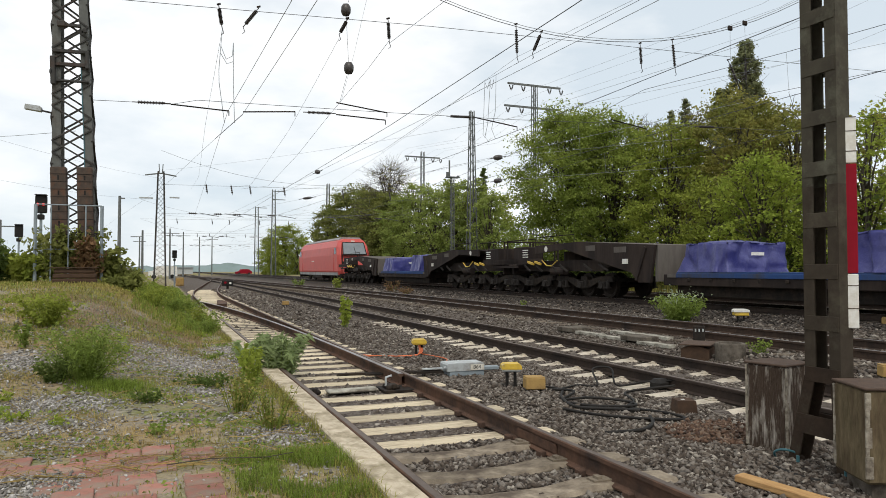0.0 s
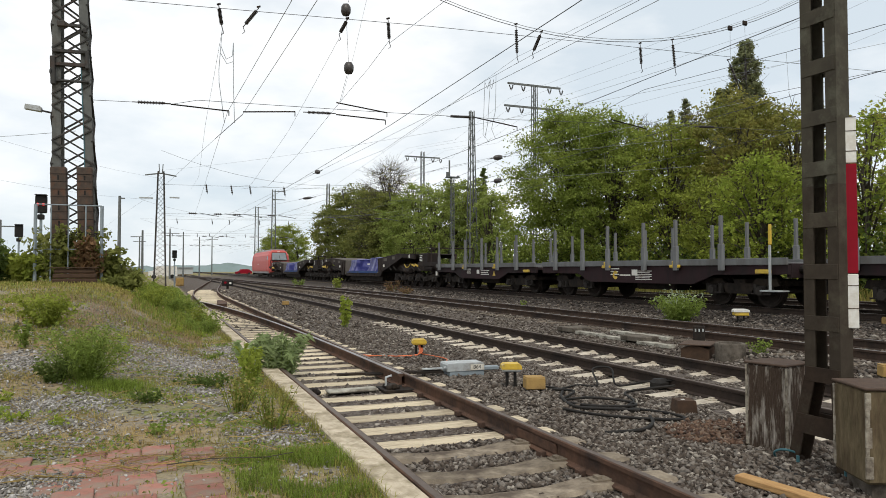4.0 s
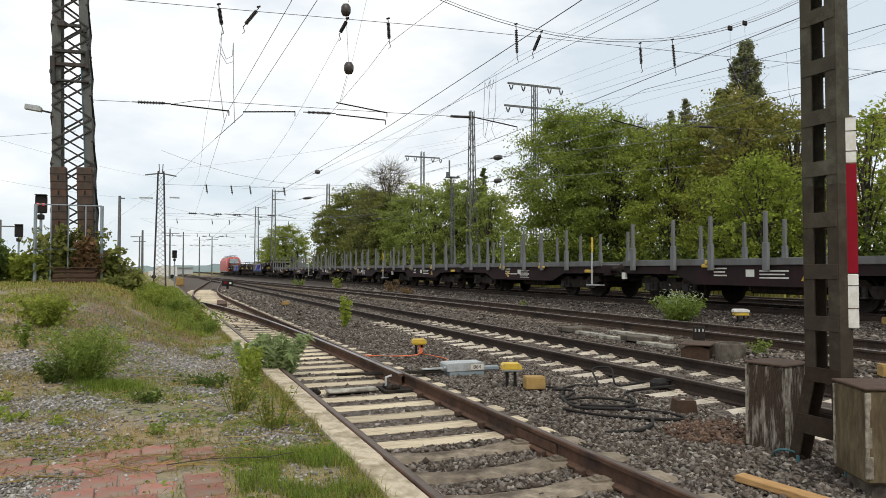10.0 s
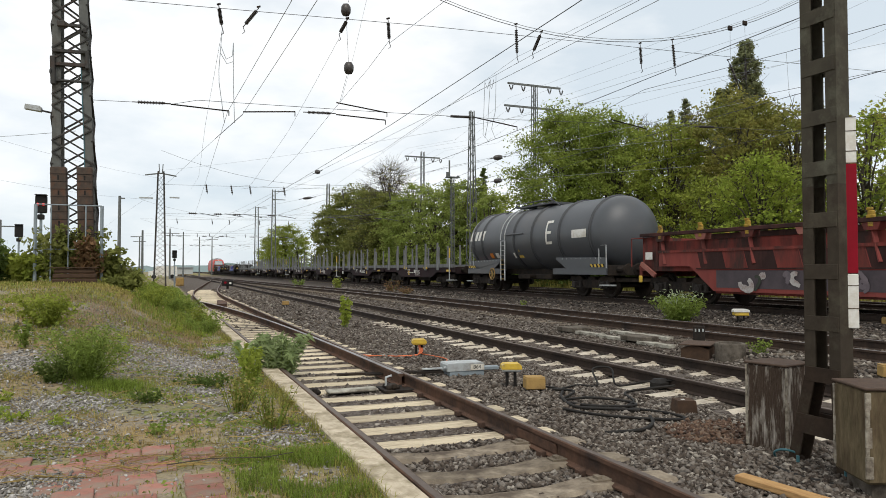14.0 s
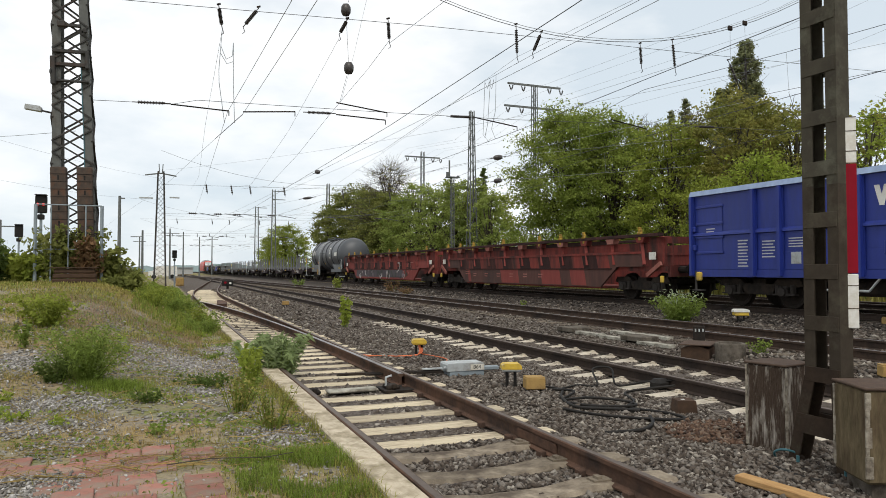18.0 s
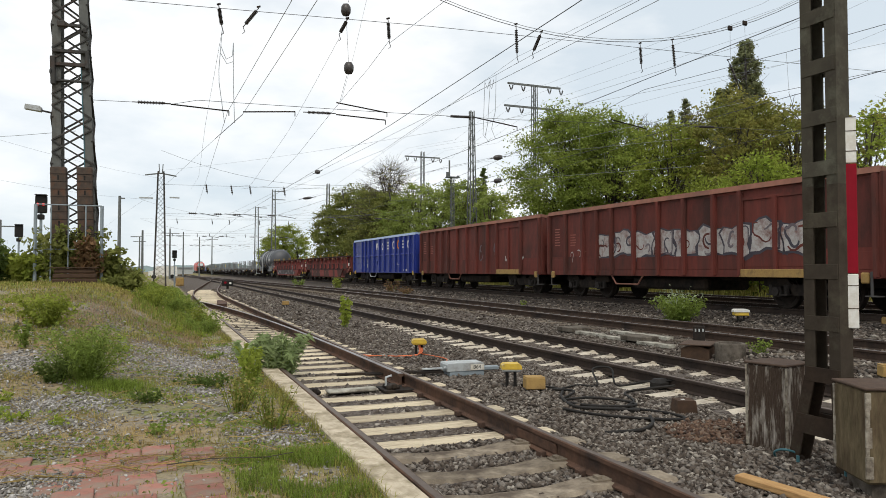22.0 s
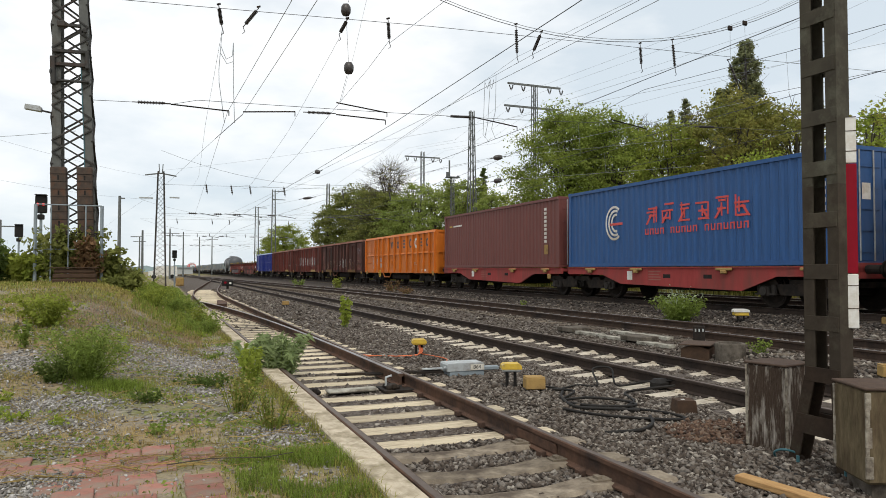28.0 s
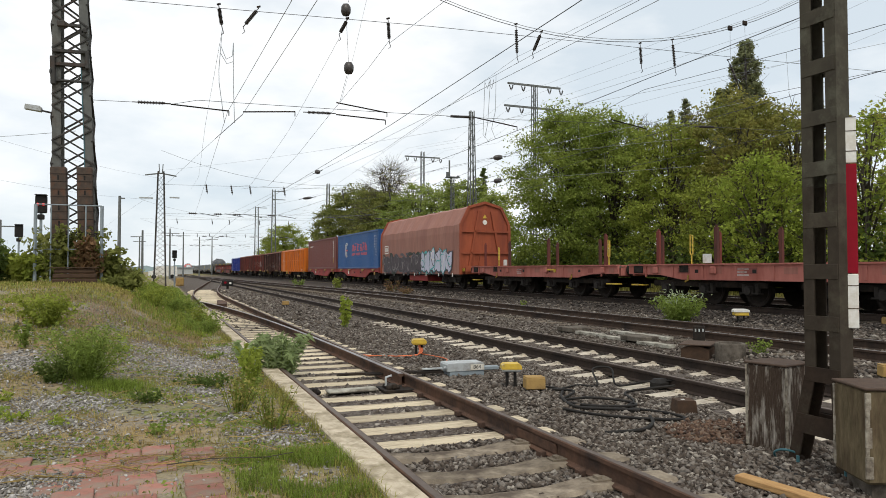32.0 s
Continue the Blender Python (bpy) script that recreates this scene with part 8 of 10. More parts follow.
# ---- goods train: stake wagons ----
def stake_wagon(q0, first=None):
    q1 = q0 + 24.95
    e = wagon("stake_wagon", "dark twin flat wagon with grey side stakes, empty", "wagon", q0, q1, "stake wagons")
    h = (q1 - q0) / 2

    def Y(u):
        return h - u
    stake = Shape().box(-0.06, 0.06, -0.085, 0.085, 1.02, 1.78, bevel=0.012).box(-0.05, 0.05, -0.045, 0.045, 1.78, 2.60, bevel=0.008).mesh("stake", M["stake_grey"])
    for a, b, us, yellow in ((0.35, 11.75, (1.0, 3.0, 4.6, 6.6, 8.3, 10.2), None), (12.35, 24.7, (13.5, 15.45, 17.05, 19.05, 20.6, 22.5), 24.2)):
        ya, yb = Y(b), Y(a)
        m = (ya + yb) / 2
        sill = [(ya, 1.17), (yb, 1.17), (yb, 0.92), (yb - 2.6, 0.90), (yb - 3.5, 0.60), (ya + 3.5, 0.60), (ya + 2.6, 0.90), (ya, 0.92)]
        for x in (-1.36, 1.26):
            part("side_sill", Shape().prism(sill, x, x + 0.10, "x"), "stake_frame", e)
        part("deck", Shape().box(-1.26, 1.26, ya + 0.02, yb - 0.02, 1.05, 1.15), "stake_frame", e)
        for x in (-1.42, 1.34):
            part("edge_rail", Shape().box(x, x + 0.08, ya, yb, 1.172, 1.36, bevel=0.008), "stake_grey", e)
        for u in us:
            for x in (-1.47, 1.47):
                part("stake", stake, None, e, at=(x, Y(u), 0))
        for k in range(4):
            y = ya + (yb - ya) * (k + 0.5) / 4
            part("cross_beam", Shape().box(-1.3, 1.3, y - 0.08, y + 0.08, 1.155, 1.27), "stake_grey", e)
        for d in (-2.0, 1.6):
            part("twist_lock", Shape().box(-1.50, -1.40, m + d - 0.22, m + d + 0.22, 1.10, 1.20, bevel=0.02).box(-1.52, -1.42, m + d - 0.07, m + d + 0.07, 1.20, 1.32, bevel=0.02), "yellow", e)
        part("tow_hook", Shape().box(-1.42, -1.37, ya + 0.5, ya + 1.05, 0.93, 1.05, bevel=0.02), "yellow", e)
        bars(e, m + 1.2, 0.98, 0.5, 0.3, 3, "sign_white", -1.362)
        plate(e, "label_plate", m + 0.1, 0.95, 0.3, 0.2, "sign_white", -1.362)
        if yellow:
            rim(e, Y(17.35), 0.86, 0.15, 0.05, "yellow", -1.362, gap=0.9)
            bars(e, Y(17.9), 0.86, 0.6, 0.12, 1, "sign_white", -1.362)
            bars(e, Y(18.9), 0.86, 0.85, 0.34, 6, "sign_white", -1.362)
            part("hand_stake", Shape().box(-1.47, -1.41, Y(24.2) - 0.05, Y(24.2) + 0.05, 1.7, 2.25, bevel=0.02), "yellow", e, "yellow hand rail")
            part("hand_post", Shape().box(-1.47, -1.43, Y(24.2) - 0.03, Y(24.2) + 0.03, 0.5, 1.7), "grey_paint", e)
            part("step", Shape().box(-1.5, -1.1, Y(24.2) - 0.3, Y(24.2) + 0.3, 0.46, 0.5), "grey_paint", e)
        else:
            bars(e, m - 0.7, 0.92, 0.95, 0.28, 3, "sign_white", -1.362)
            s = Shape().prism([(m - 1.55, 0.76), (m - 1.85, 0.76), (m - 1.7, 1.0)], -1.368, -1.362, "x")
            part("warning_mark", s, "yellow", e)
            part("lamp_plate", Shape().box(-1.38, -1.3, Y(0.45), Y(0.25), 0.72, 0.95), "sign_white", e)
        part("brake_unit", Shape().box(-0.9, 0.9, m - 1.4, m + 0.6, 0.38, 0.85, bevel=0.06), "steel_dark", e)
        bogie(e, yb - 2.0)
        bogie(e, ya + 2.0)
    part("joint", Shape().tube([(0, Y(12.4), 0.95), (0, Y(11.7), 0.95)], 0.2, 10).tube([(-0.9, Y(12.4), 1.0), (-0.9, Y(11.7), 1.0)], 0.13, 10), "steel_dark", e)
    ends(e, h - 0.25, 1.05, True, "stake_frame")


# ---- goods train: tank wagon ----
def tank_wagon(q0, q1):
    e = wagon("tank_wagon", "anthracite grey tank wagon with ladder and white letter", "wagon", q0, q1)
    h = (q1 - q0) / 2

    def Y(q):
        return (q0 + q1) / 2 - q
    R, zc, a = 1.43, 2.44, 5.35
    turn = Matrix.Translation((0, 0, zc)) @ Matrix.Rotation(radians(-90), 4, "X")
    prof = [(R * math.sin(t), -a - 0.95 * math.cos(t)) for t in [0.02 + 1.55 * k / 8 for k in range(9)]]
    prof += [(R, -a + 2 * a * k / 8) for k in range(9)]
    prof += [(R * math.cos(t), a + 0.95 * math.sin(t)) for t in [1.55 * k / 8 for k in range(1, 9)]]
    tank = part("tank", Shape().lathe(prof, 40, turn), "tank", e, smooth=True)
    for y in (-a + 0.2, Y(174.53), Y(172.32), Y(170.71), Y(167.44), a - 0.2):
        part("weld_band", Shape().lathe([(R + 0.002, y - 0.075), (R + 0.045, y - 0.055), (R + 0.062, y - 0.02), (R + 0.062, y + 0.02), (R + 0.045, y + 0.055), (R + 0.002, y + 0.075)], 40, turn), "tank_band", tank)
    part("frame", Shape().box(-0.45, -0.3, -h + 0.7, h - 0.7, 0.85, 1.1).box(0.3, 0.45, -h + 0.7, h - 0.7, 0.85, 1.1), "steel_dark", e)
    for s in (-1, 1):
        y0, y1 = sorted((s * (h - 0.75), s * (h - 4.4)))
        part("saddle", Shape().prism([(s * (h - 0.9), 1.0), (s * (h - 4.3), 1.45), (s * (h - 3.4), 1.0)], -1.22, 1.22, "x").prism([(s * (h - 0.9), 1.0), (s * (h - 0.95), 1.5), (s * (h - 4.3), 1.55), (s * (h - 4.3), 1.45)], -1.24, -1.14, "x"), "tank", e)
        part("end_sill", Shape().box(-1.3, 1.3, min(s * (h - 0.75), s * (h - 3.0)), max(s * (h - 0.75), s * (h - 3.0)), 0.9, 1.08), "steel_dark", e)
        part("side_sill", Shape().box(-1.33, -1.25, y0, y1, 0.86, 1.10), "tank", e)
        for x in (-1.25, 1.25):
            part("grab_rail", Shape().tube([(x, s * (h - 0.85), 1.0), (x, s * (h - 0.85), 1.95), (x, s * (h - 1.3), 1.95), (x, s * (h - 1.3), 1.05)], 0.022, 6), "grey_paint", e)
        for k in range(9):
            part("rivet", Shape().box(-1.252, -1.24, s * (h - 1.2 - 0.33 * k) - 0.025, s * (h - 1.2 - 0.33 * k) + 0.025, 1.46, 1.50), "grey_paint", e)
        stripes(e, s * (h - 1.3), 1.2, 0.9, 0.12, -1.34)
        part("step", Shape().box(-1.35, -0.95, s * (h - 0.9) - 0.25, s * (h - 0.9) + 0.25, 0.45, 0.5), "grey_paint", e)
        bogie(e, s * (h - 2.15))
    yl = Y(169.75)
    lad = part("ladder", Shape().bar((-1.48, yl - 0.2, 0.55), (-1.48, yl - 0.2, 2.4), 0.05).bar((-1.48, yl + 0.2, 0.55), (-1.48, yl + 0.2, 2.4), 0.05), "grey_paint", e)
    for s in (-0.2, 0.2):
        part("ladder_rail", Shape().tube([(-1.5 * math.cos(t), yl + s, zc + 1.5 * math.sin(t)) for t in [1.35 * k / 8 for k in range(9)]], 0.025, 6), "grey_paint", lad)
    for k in range(9):
        z = 0.62 + 0.22 * k
        part("rung", Shape().tube([(-1.49, yl - 0.2, z), (-1.49, yl + 0.2, z)], 0.018, 6), "ochre" if k < 5 else "grey_paint", lad)
    part("catwalk", Shape().box(-0.55, 0.55, Y(172.6), Y(169.4), zc + R + 0.06, zc + R + 0.12), "tank", e)
    for k in range(7):
        part("catwalk_slat", Shape().box(-0.62, 0.62, Y(172.6) + 0.1 + 0.48 * k, Y(172.6) + 0.2 + 0.48 * k, zc + R + 0.121, zc + R + 0.15), "tank_band", e)
    for q in (168.2, 173.4):
        part("catwalk_end", Shape().bar((-0.55, Y(q), zc + R - 0.16), (-0.5, Y(169.4 if q < 170 else 172.6), zc + R + 0.2), 0.04), "tank_band", e)
    part("dome", Shape().tube([(0, Y(171), zc + R - 0.05), (0, Y(171), zc + R + 0.22)], 0.3, 16), "grey_paint", e)
    for y in (Y(172.6), Y(171.0), Y(169.4)):
        part("rail_post", Shape().bar((-0.55, y, zc + R + 0.1), (-0.55, y, zc + R + 0.28), 0.04), "tank", e)
    part("gangway_rail", Shape().tube([(-0.55, Y(172.6), zc + R + 0.26), (-0.55, Y(169.4), zc + R + 0.26)], 0.02, 6), "tank", e)
    part("pipe", Shape().tube([(-1.46, Y(169.9), 2.65), (-1.46, Y(171.6), 2.65)], 0.03, 6), "tank", e)
    hw = part("hand_wheel", hoop(-1.36, Y(168.4), 0.85, 0.27, 0.022), "ochre", e)
    for k in range(3):
        t = k * math.pi / 3
        part("spoke", Shape().bar((-1.36, Y(168.4) - 0.26 * math.cos(t), 0.85 - 0.26 * math.sin(t)), (-1.36, Y(168.4) + 0.26 * math.cos(t), 0.85 + 0.26 * math.sin(t)), 0.03), "ochre", hw)

    def skin(z):
        return -math.sqrt(max(0.01, R * R - (z - zc) ** 2)) - 0.012
    def curved(ya, yb, za, zb, slant=0.0):
        """A thin patch on the round side of the tank."""
        g = Shape()
        n = 6
        for k in range(n + 1):
            z = za + (zb - za) * k / n
            d = slant * k / n
            g.v += [(skin(z), ya + d, z), (skin(z), yb + d, z)]
        g.f = [(2 * k, 2 * k + 1, 2 * k + 3, 2 * k + 2) for k in range(n)]
        return g
    y = Y(173.75)
    letter = curved(y + 0.12, y + 0.24, 2.10, 3.08)
    for za in (2.10, 2.53, 2.97):
        g = curved(y - 0.26 + 0.05 * (za == 2.53), y + 0.12, za, za + 0.11)
        letter.add(g.v, g.f)
    part("letter", letter, "sign_white", tank, "white capital letter E")
    # brand lettering on the front of the tank as plain white shapes
    for k, (dy, w, hh) in enumerate(((0.62, 0.34, 0.44), (0.12, 0.26, 0.46), (-0.26, 0.24, 0.46), (-0.62, 0.32, 0.46))):
        part("brand_mark", curved(Y(166.85) + dy - w / 2, Y(166.85) + dy + w / 2, 2.72 - hh / 2, 2.72 + hh / 2, -0.12), "sign_white", tank)
    part("white_panel", curved(Y(176.5), Y(175.5), 2.28, 2.60), "sign_white", tank)
    for q, z, m in ((168.2, 1.72, "orange_mark"), (168.8, 1.72, "sign_white"), (170.6, 1.7, "sign_white"), (166.3, 1.6, "graffiti_grey"), (166.8, 1.56, "graffiti_grey"), (167.3, 1.6, "graffiti_grey"), (167.75, 1.62, "graffiti_grey")):
        part("label_plate", curved(Y(q) - 0.17, Y(q) + 0.17, z - 0.12, z + 0.12), m, tank)
    tri = Shape()
    tri.v = [(skin(1.58), Y(171.3), 1.58), (skin(1.58), Y(170.85), 1.58), (skin(1.98), Y(171.0), 1.98)]
    tri.f = [(0, 1, 2)]
    part("hazard_mark", tri, "yellow", tank)
    part("drain_pipe", Shape().tube([(0, 1.5, 1.05), (0, 0, 0.75), (-1.1, 0, 0.75)], 0.09, 8), "steel_dark", e)
    part("brake_gear", Shape().box(-0.8, 0.8, -1.4, 1.6, 0.62, 0.85, bevel=0.05), "steel_dark", e)
    ends(e, h - 0.62, 1.05, True, "steel_dark")


# ---- goods train: pocket wagon pair ----
def pocket_wagon(q0, q1, sprayed, seed):
    e = wagon("pocket_wagon", "rusty red low pocket wagon with yellow fittings" + (" and pale graffiti" if sprayed else ""), "wagon", q0, q1, "pocket wagons")
    h = (q1 - q0) / 2
    rnd = random.Random(seed)
    low = [(-h + 2.6, 1.15), (-h + 3.6, 0.42), (h - 3.6, 0.42), (h - 2.6, 1.15)]
    for x, m in ((-1.42, "pocket_new" if sprayed else "pocket_grime"), (1.34, "pocket_red")):
        part("side_panel", Shape().prism(low + [(h - 1.2, 1.15), (h - 1.2, 1.62), (-h + 1.2, 1.62), (-h + 1.2, 1.15)], x, x + 0.08, "x"), m, e)
        part("upper_panel", Shape().prism([(-h + 0.9, 1.62), (h - 0.9, 1.62), (h - 0.9, 1.95), (-h + 0.9, 1.95)], x + 0.16 * (x < 0), x + 0.16 * (x < 0) + 0.06, "x"), "pocket_red", e)
        part("top_rail", Shape().box(x - 0.06, x + 0.14, -h + 0.3, h - 0.3, 2.13, 2.24, bevel=0.012), "pocket_dark", e)
        part("belt_rail", Shape().box(x - 0.03, x - 0.002, -h + 1.2, h - 1.2, 1.58, 1.66), "pocket_red", e)
    n = 11
    for k in range(n):
        y = -h + 1.3 + (2 * h - 2.6) * k / (n - 1)
        part("bracket", Shape().prism([(y - 0.16, 1.95), (y + 0.16, 1.95), (y + 0.24, 2.13), (y - 0.24, 2.13)], -1.46, -1.22, "x"), "pocket_pale" if k % 2 else "pocket_red", e)
        part("stay", Shape().bar((-1.45, y - 0.22, 1.22), (-1.36, y, 1.95), 0.10, 0.05), "pocket_red" if k % 2 else "pocket_new", e)
        if k % 2 == 0 or k % 3 == 0:
            part("locking_pin", Shape().box(-1.47, -1.37, y - 0.07, y + 0.08, 2.02, 2.40, bevel=0.02).box(-1.46, -1.38, y - 0.03, y + 0.11, 2.4, 2.47, bevel=0.015).box(-1.49, -1.40, y - 0.1, y + 0.1, 2.22, 2.3, bevel=0.015), "yellow_old", e, "worn yellow locking pin")
            part("locking_pin", Shape().box(1.33, 1.43, y - 0.07, y + 0.08, 2.25, 2.40, bevel=0.02), "yellow_old", e)
        if 0 < k < n - 2:
            w = (2 * h - 2.6) / (n - 1)
            part("upper_bay", Shape().prism([(y + 0.05, 1.10), (y + 0.46 * w, 1.10), (y + 0.46 * w + 0.14, 1.57), (y + 0.19, 1.57)], -1.428, -1.42, "x"), "pocket_red", e)
            # Slanted dark bay puts a rib's shadow and grime into the panel colour.
            part("upper_bay", Shape().prism([(y + 0.46 * w, 1.10), (y + w + 0.02, 1.10), (y + w + 0.16, 1.57), (y + 0.46 * w + 0.14, 1.57)], -1.426, -1.42, "x"), "pocket_dark", e, "black brown panel with rib shadow and grime in its colour")
            part("window_edge", Shape().box(-1.30, -1.24, y + 0.3, y + w - 0.3, 1.95, 2.10), "pocket_dark", e)
    part("fold", Shape().box(-1.445, -1.42, -h + 2.9, h - 2.9, 1.06, 1.10), "pocket_dark", e)
    part("floor", Shape().box(-1.34, 1.34, -h + 3.6, h - 3.6, 0.36, 0.45), "pocket_red", e)
    for s in (-1, 1):
        a, b = sorted((s * (h - 0.1), s * (h - 3.0)))
        part("end_deck", Shape().box(-1.3, 1.3, a, b, 1.0, 1.17), "pocket_red", e)
        part("end_frame", Shape().box(-1.3, -1.2, min(s * (h - 0.25), s * (h - 1.0)), max(s * (h - 0.25), s * (h - 1.0)), 1.15, 2.12).box(1.2, 1.3, min(s * (h - 0.25), s * (h - 1.0)), max(s * (h - 0.25), s * (h - 1.0)), 1.15, 2.12).box(-1.3, 1.3, min(s * (h - 0.25), s * (h - 0.4)), max(s * (h - 0.25), s * (h - 0.4)), 1.9, 2.12), "pocket_red", e)
        part("hand_rail", Shape().tube([(-1.38, s * (h + 0.25), 1.15), (-1.38, s * (h + 0.25), 2.1), (-1.38, s * (h - 0.4), 2.1)], 0.025, 6), "pocket_red", e)
        part("step_iron", Shape().bar((-1.4, s * (h - 0.3), 1.25), (-1.4, s * (h - 1.0), 0.85), 0.08, 0.14), "pocket_pale", e)
        part("side_hook", Shape().box(-1.44, -1.36, s * (h - 0.25) - 0.08, s * (h - 0.25) + 0.08, 0.62, 0.85, bevel=0.03), "yellow", e)
        part("white_plate", Shape().box(-1.43, -1.4, s * (h - 0.7) - 0.16, s * (h - 0.7) + 0.16, 1.38, 1.62), "sign_white", e)
        bogie(e, s * (h - 1.75))
        part("buffer_beam", Shape().box(-1.25, 1.25, min(s * h, s * (h - 0.15)), max(s * h, s * (h - 0.15)), 0.82, 1.2), "pocket_red", e)
    if sprayed:
        plate(e, "sprayed_field", 1.0, 0.78, 2 * h - 9.4, 0.5, "graffiti_mauve", -1.42)
        ribbon(e, rnd, -h + 3.8, h - 3.9, 0.5, 1.0, ("graffiti_white", "moss_spray", "graffiti_grey", "moss_spray"), -1.426, 30, 0.09)
        ribbon(e, rnd, -h + 3.4, -h + 7, 0.5, 1.5, ("pocket_pale", "graffiti_white"), -1.43, 3, 0.04)
    else:
        for k in range(6):
            y = h - 4.5 - 1.3 * k
            bars(e, y - 0.3, 0.80, 0.35, 0.22, 2, "pocket_pale", -1.4265)
        for y, w in ((h - 8.6, 1.7), (h - 12.2, 1.5), (h - 14.2, 1.0), (h - 4.2, 0.3)):
            part("repainted_panel", Shape().prism([(y - w / 2, 0.45), (y + w / 2, 0.45), (y + w / 2 + 0.16, 1.05), (y - w / 2 + 0.16, 1.05)], -1.424, -1.42, "x"), "pocket_new", e)
        bars(e, h - 3.9, 0.95, 0.5, 0.3, 3, "pocket_pale", -1.4265)
    ends(e, h - 0.02, 1.05, False)


# ---- goods train: open box wagons ----
def open_wagon(q0, paint, top, rib, end, look_key, label):
    q1 = q0 + 14.3
    e = wagon("open_wagon", label, "wagon", q0, q1, "open wagons")
    h = (q1 - q0) / 2
    zb, zt = 0.98, 3.27
    rnd = random.Random(look_key + str(int(q0)))
    for x in (-1.38, 1.30):
        part("side_wall", Shape().box(x, x + 0.08, -h, h, zb, zt), paint, e)
        part("top_rail", Shape().prism([(x - 0.09, zt - 0.02), (x + 0.17, zt - 0.02), (x + 0.14, zt + 0.11), (x - 0.03, zt + 0.13)], -h - 0.03, h + 0.03), top, e)
        part("bottom_rail", Shape().box(x - 0.03, x + 0.11, -h, h, zb - 0.14, zb + 0.06), paint, e)
    for y in (-h, h - 0.08):
        part("end_wall", Shape().box(-1.30, 1.30, y, y + 0.08, zb - 0.1, zt), end, e)
        part("end_rail", Shape().box(-1.36, 1.36, y - 0.05, y + 0.13, zt - 0.02, zt + 0.1), top, e)
        s = -1 if y < 0 else 1
        part("end_bar", Shape().box(-1.36, 1.36, min(s * h, s * (h + 0.09)), max(s * h, s * (h + 0.09)), 2.06, 2.2), end, e)
        for x in (-1.34, 1.34, -0.45, 0.45):
            part("end_post", Shape().box(x - 0.07, x + 0.07, min(s * h, s * (h + 0.1)), max(s * h, s * (h + 0.1)), zb - 0.12, zt), end, e)
    part("floor", Shape().box(-1.3, 1.3, -h + 0.08, h - 0.08, zb, zb + 0.1), "steel_dark", e)
    posts = {"blue": (0.06, 2.42, 3.3, 4.3, 5.56, 6.87, 8.04, 9.33, 10.5, 11.44, 12.4, 13.35, 14.24), "brown": (0.06, 1.9, 4.4, 5.5, 6.6, 7.7, 8.8, 9.9, 12.3, 14.24)}
    posts["orange"] = posts["blue"]
    row = posts.get(look_key, (0.06, 1.3, 2.5, 3.4, 4.3, 5.55, 6.8, 8.0, 9.25, 10.25, 12.6, 14.24))
    for p, q in zip(row, row[1:]):
        low = paint + "_low" if paint + "_low" in M else paint
        part("lower_panel", Shape().box(-1.392, -1.381, h - q + 0.1, h - p - 0.1, zb + 0.07, 1.52 if look_key in ("blue", "orange") else 1.46, bevel=0.004), low, e)
        part("upper_panel", Shape().box(-1.3835, -1.381, h - q + 0.1, h - p - 0.1, 1.56, zt - 0.1), paint + "_bay" if paint + "_bay" in M else paint, e)
    for d in row:
        y = h - d
        for x in (-1.40, 1.40):
            k = 1 if x > 0 else -1
            web = Shape().box(min(x, x + k * 0.115), max(x, x + k * 0.115), y - 0.045, y + 0.045, zb - 0.1, zt - 0.03)
            web.box(min(x, x + k * 0.025), max(x, x + k * 0.025), y - 0.085, y + 0.085, zb - 0.06, zt - 0.06)
            part("rib", web, rib, e)
    if look_key in ("blue", "orange"):
        part("belt_rail", Shape().prism([(-1.45, 2.05), (-1.385, 2.03), (-1.385, 2.16), (-1.44, 2.10)], -h + 0.1, h - 0.1), paint, e)
        col = "sign_white" if look_key == "blue" else "letter_dark"
        for k in range(7):
            y = h - (6.22, 7.45, 8.68, 9.92, 10.97, 11.92, 12.88)[k]
            z = 2.73
            if k == 4:
                rim(e, y, z, 0.31, 0.16, "orange_mark" if look_key == "blue" else "sign_white", -1.384)
            elif k == 0:
                for d in (-0.17, 0.17):
                    part("lettering", Shape().prism([(y + d + 0.19, 2.97), (y + d + 0.06, 2.97), (y + d - 0.06, 2.5), (y + d + 0.06, 2.5)], -1.389, -1.384, "x").prism([(y + d - 0.17, 2.97), (y + d - 0.05, 2.97), (y + d + 0.06, 2.5), (y + d - 0.05, 2.5)], -1.3895, -1.3845, "x"), col, e)
            elif k == 3:
                rim(e, y, z, 0.29, 0.16, col, -1.384, 0.85, 1.5)
            elif k in (1, 6):
                rim(e, y, 2.70, 0.25, 0.12, col, -1.384, 0.85)
            else:
                part("lettering", Shape().box(-1.389, -1.384, y - 0.18, y + 0.18, 2.88, 2.98).box(-1.389, -1.384, y - 0.18, y + 0.18, 2.68, 2.78).box(-1.389, -1.384, y - 0.18, y + 0.18, 2.48, 2.58), col, e)
        door = part("service_door", Shape().box(-1.402, -1.392, h - 1.25, h - 0.3, 1.5, 2.95, bevel=0.004), paint, e)
        for z in (1.55, 2.0, 2.4, 2.9):
            part("door_bar", Shape().box(-1.43, -1.40, h - 1.3, h - 0.2, z - 0.035, z + 0.035, bevel=0.008), paint, door)
        for z in (1.7, 2.25):
            part("hinge", Shape().box(-1.47, -1.39, h - 0.22, h - 0.06, z - 0.08, z + 0.08, bevel=0.015), paint, door)
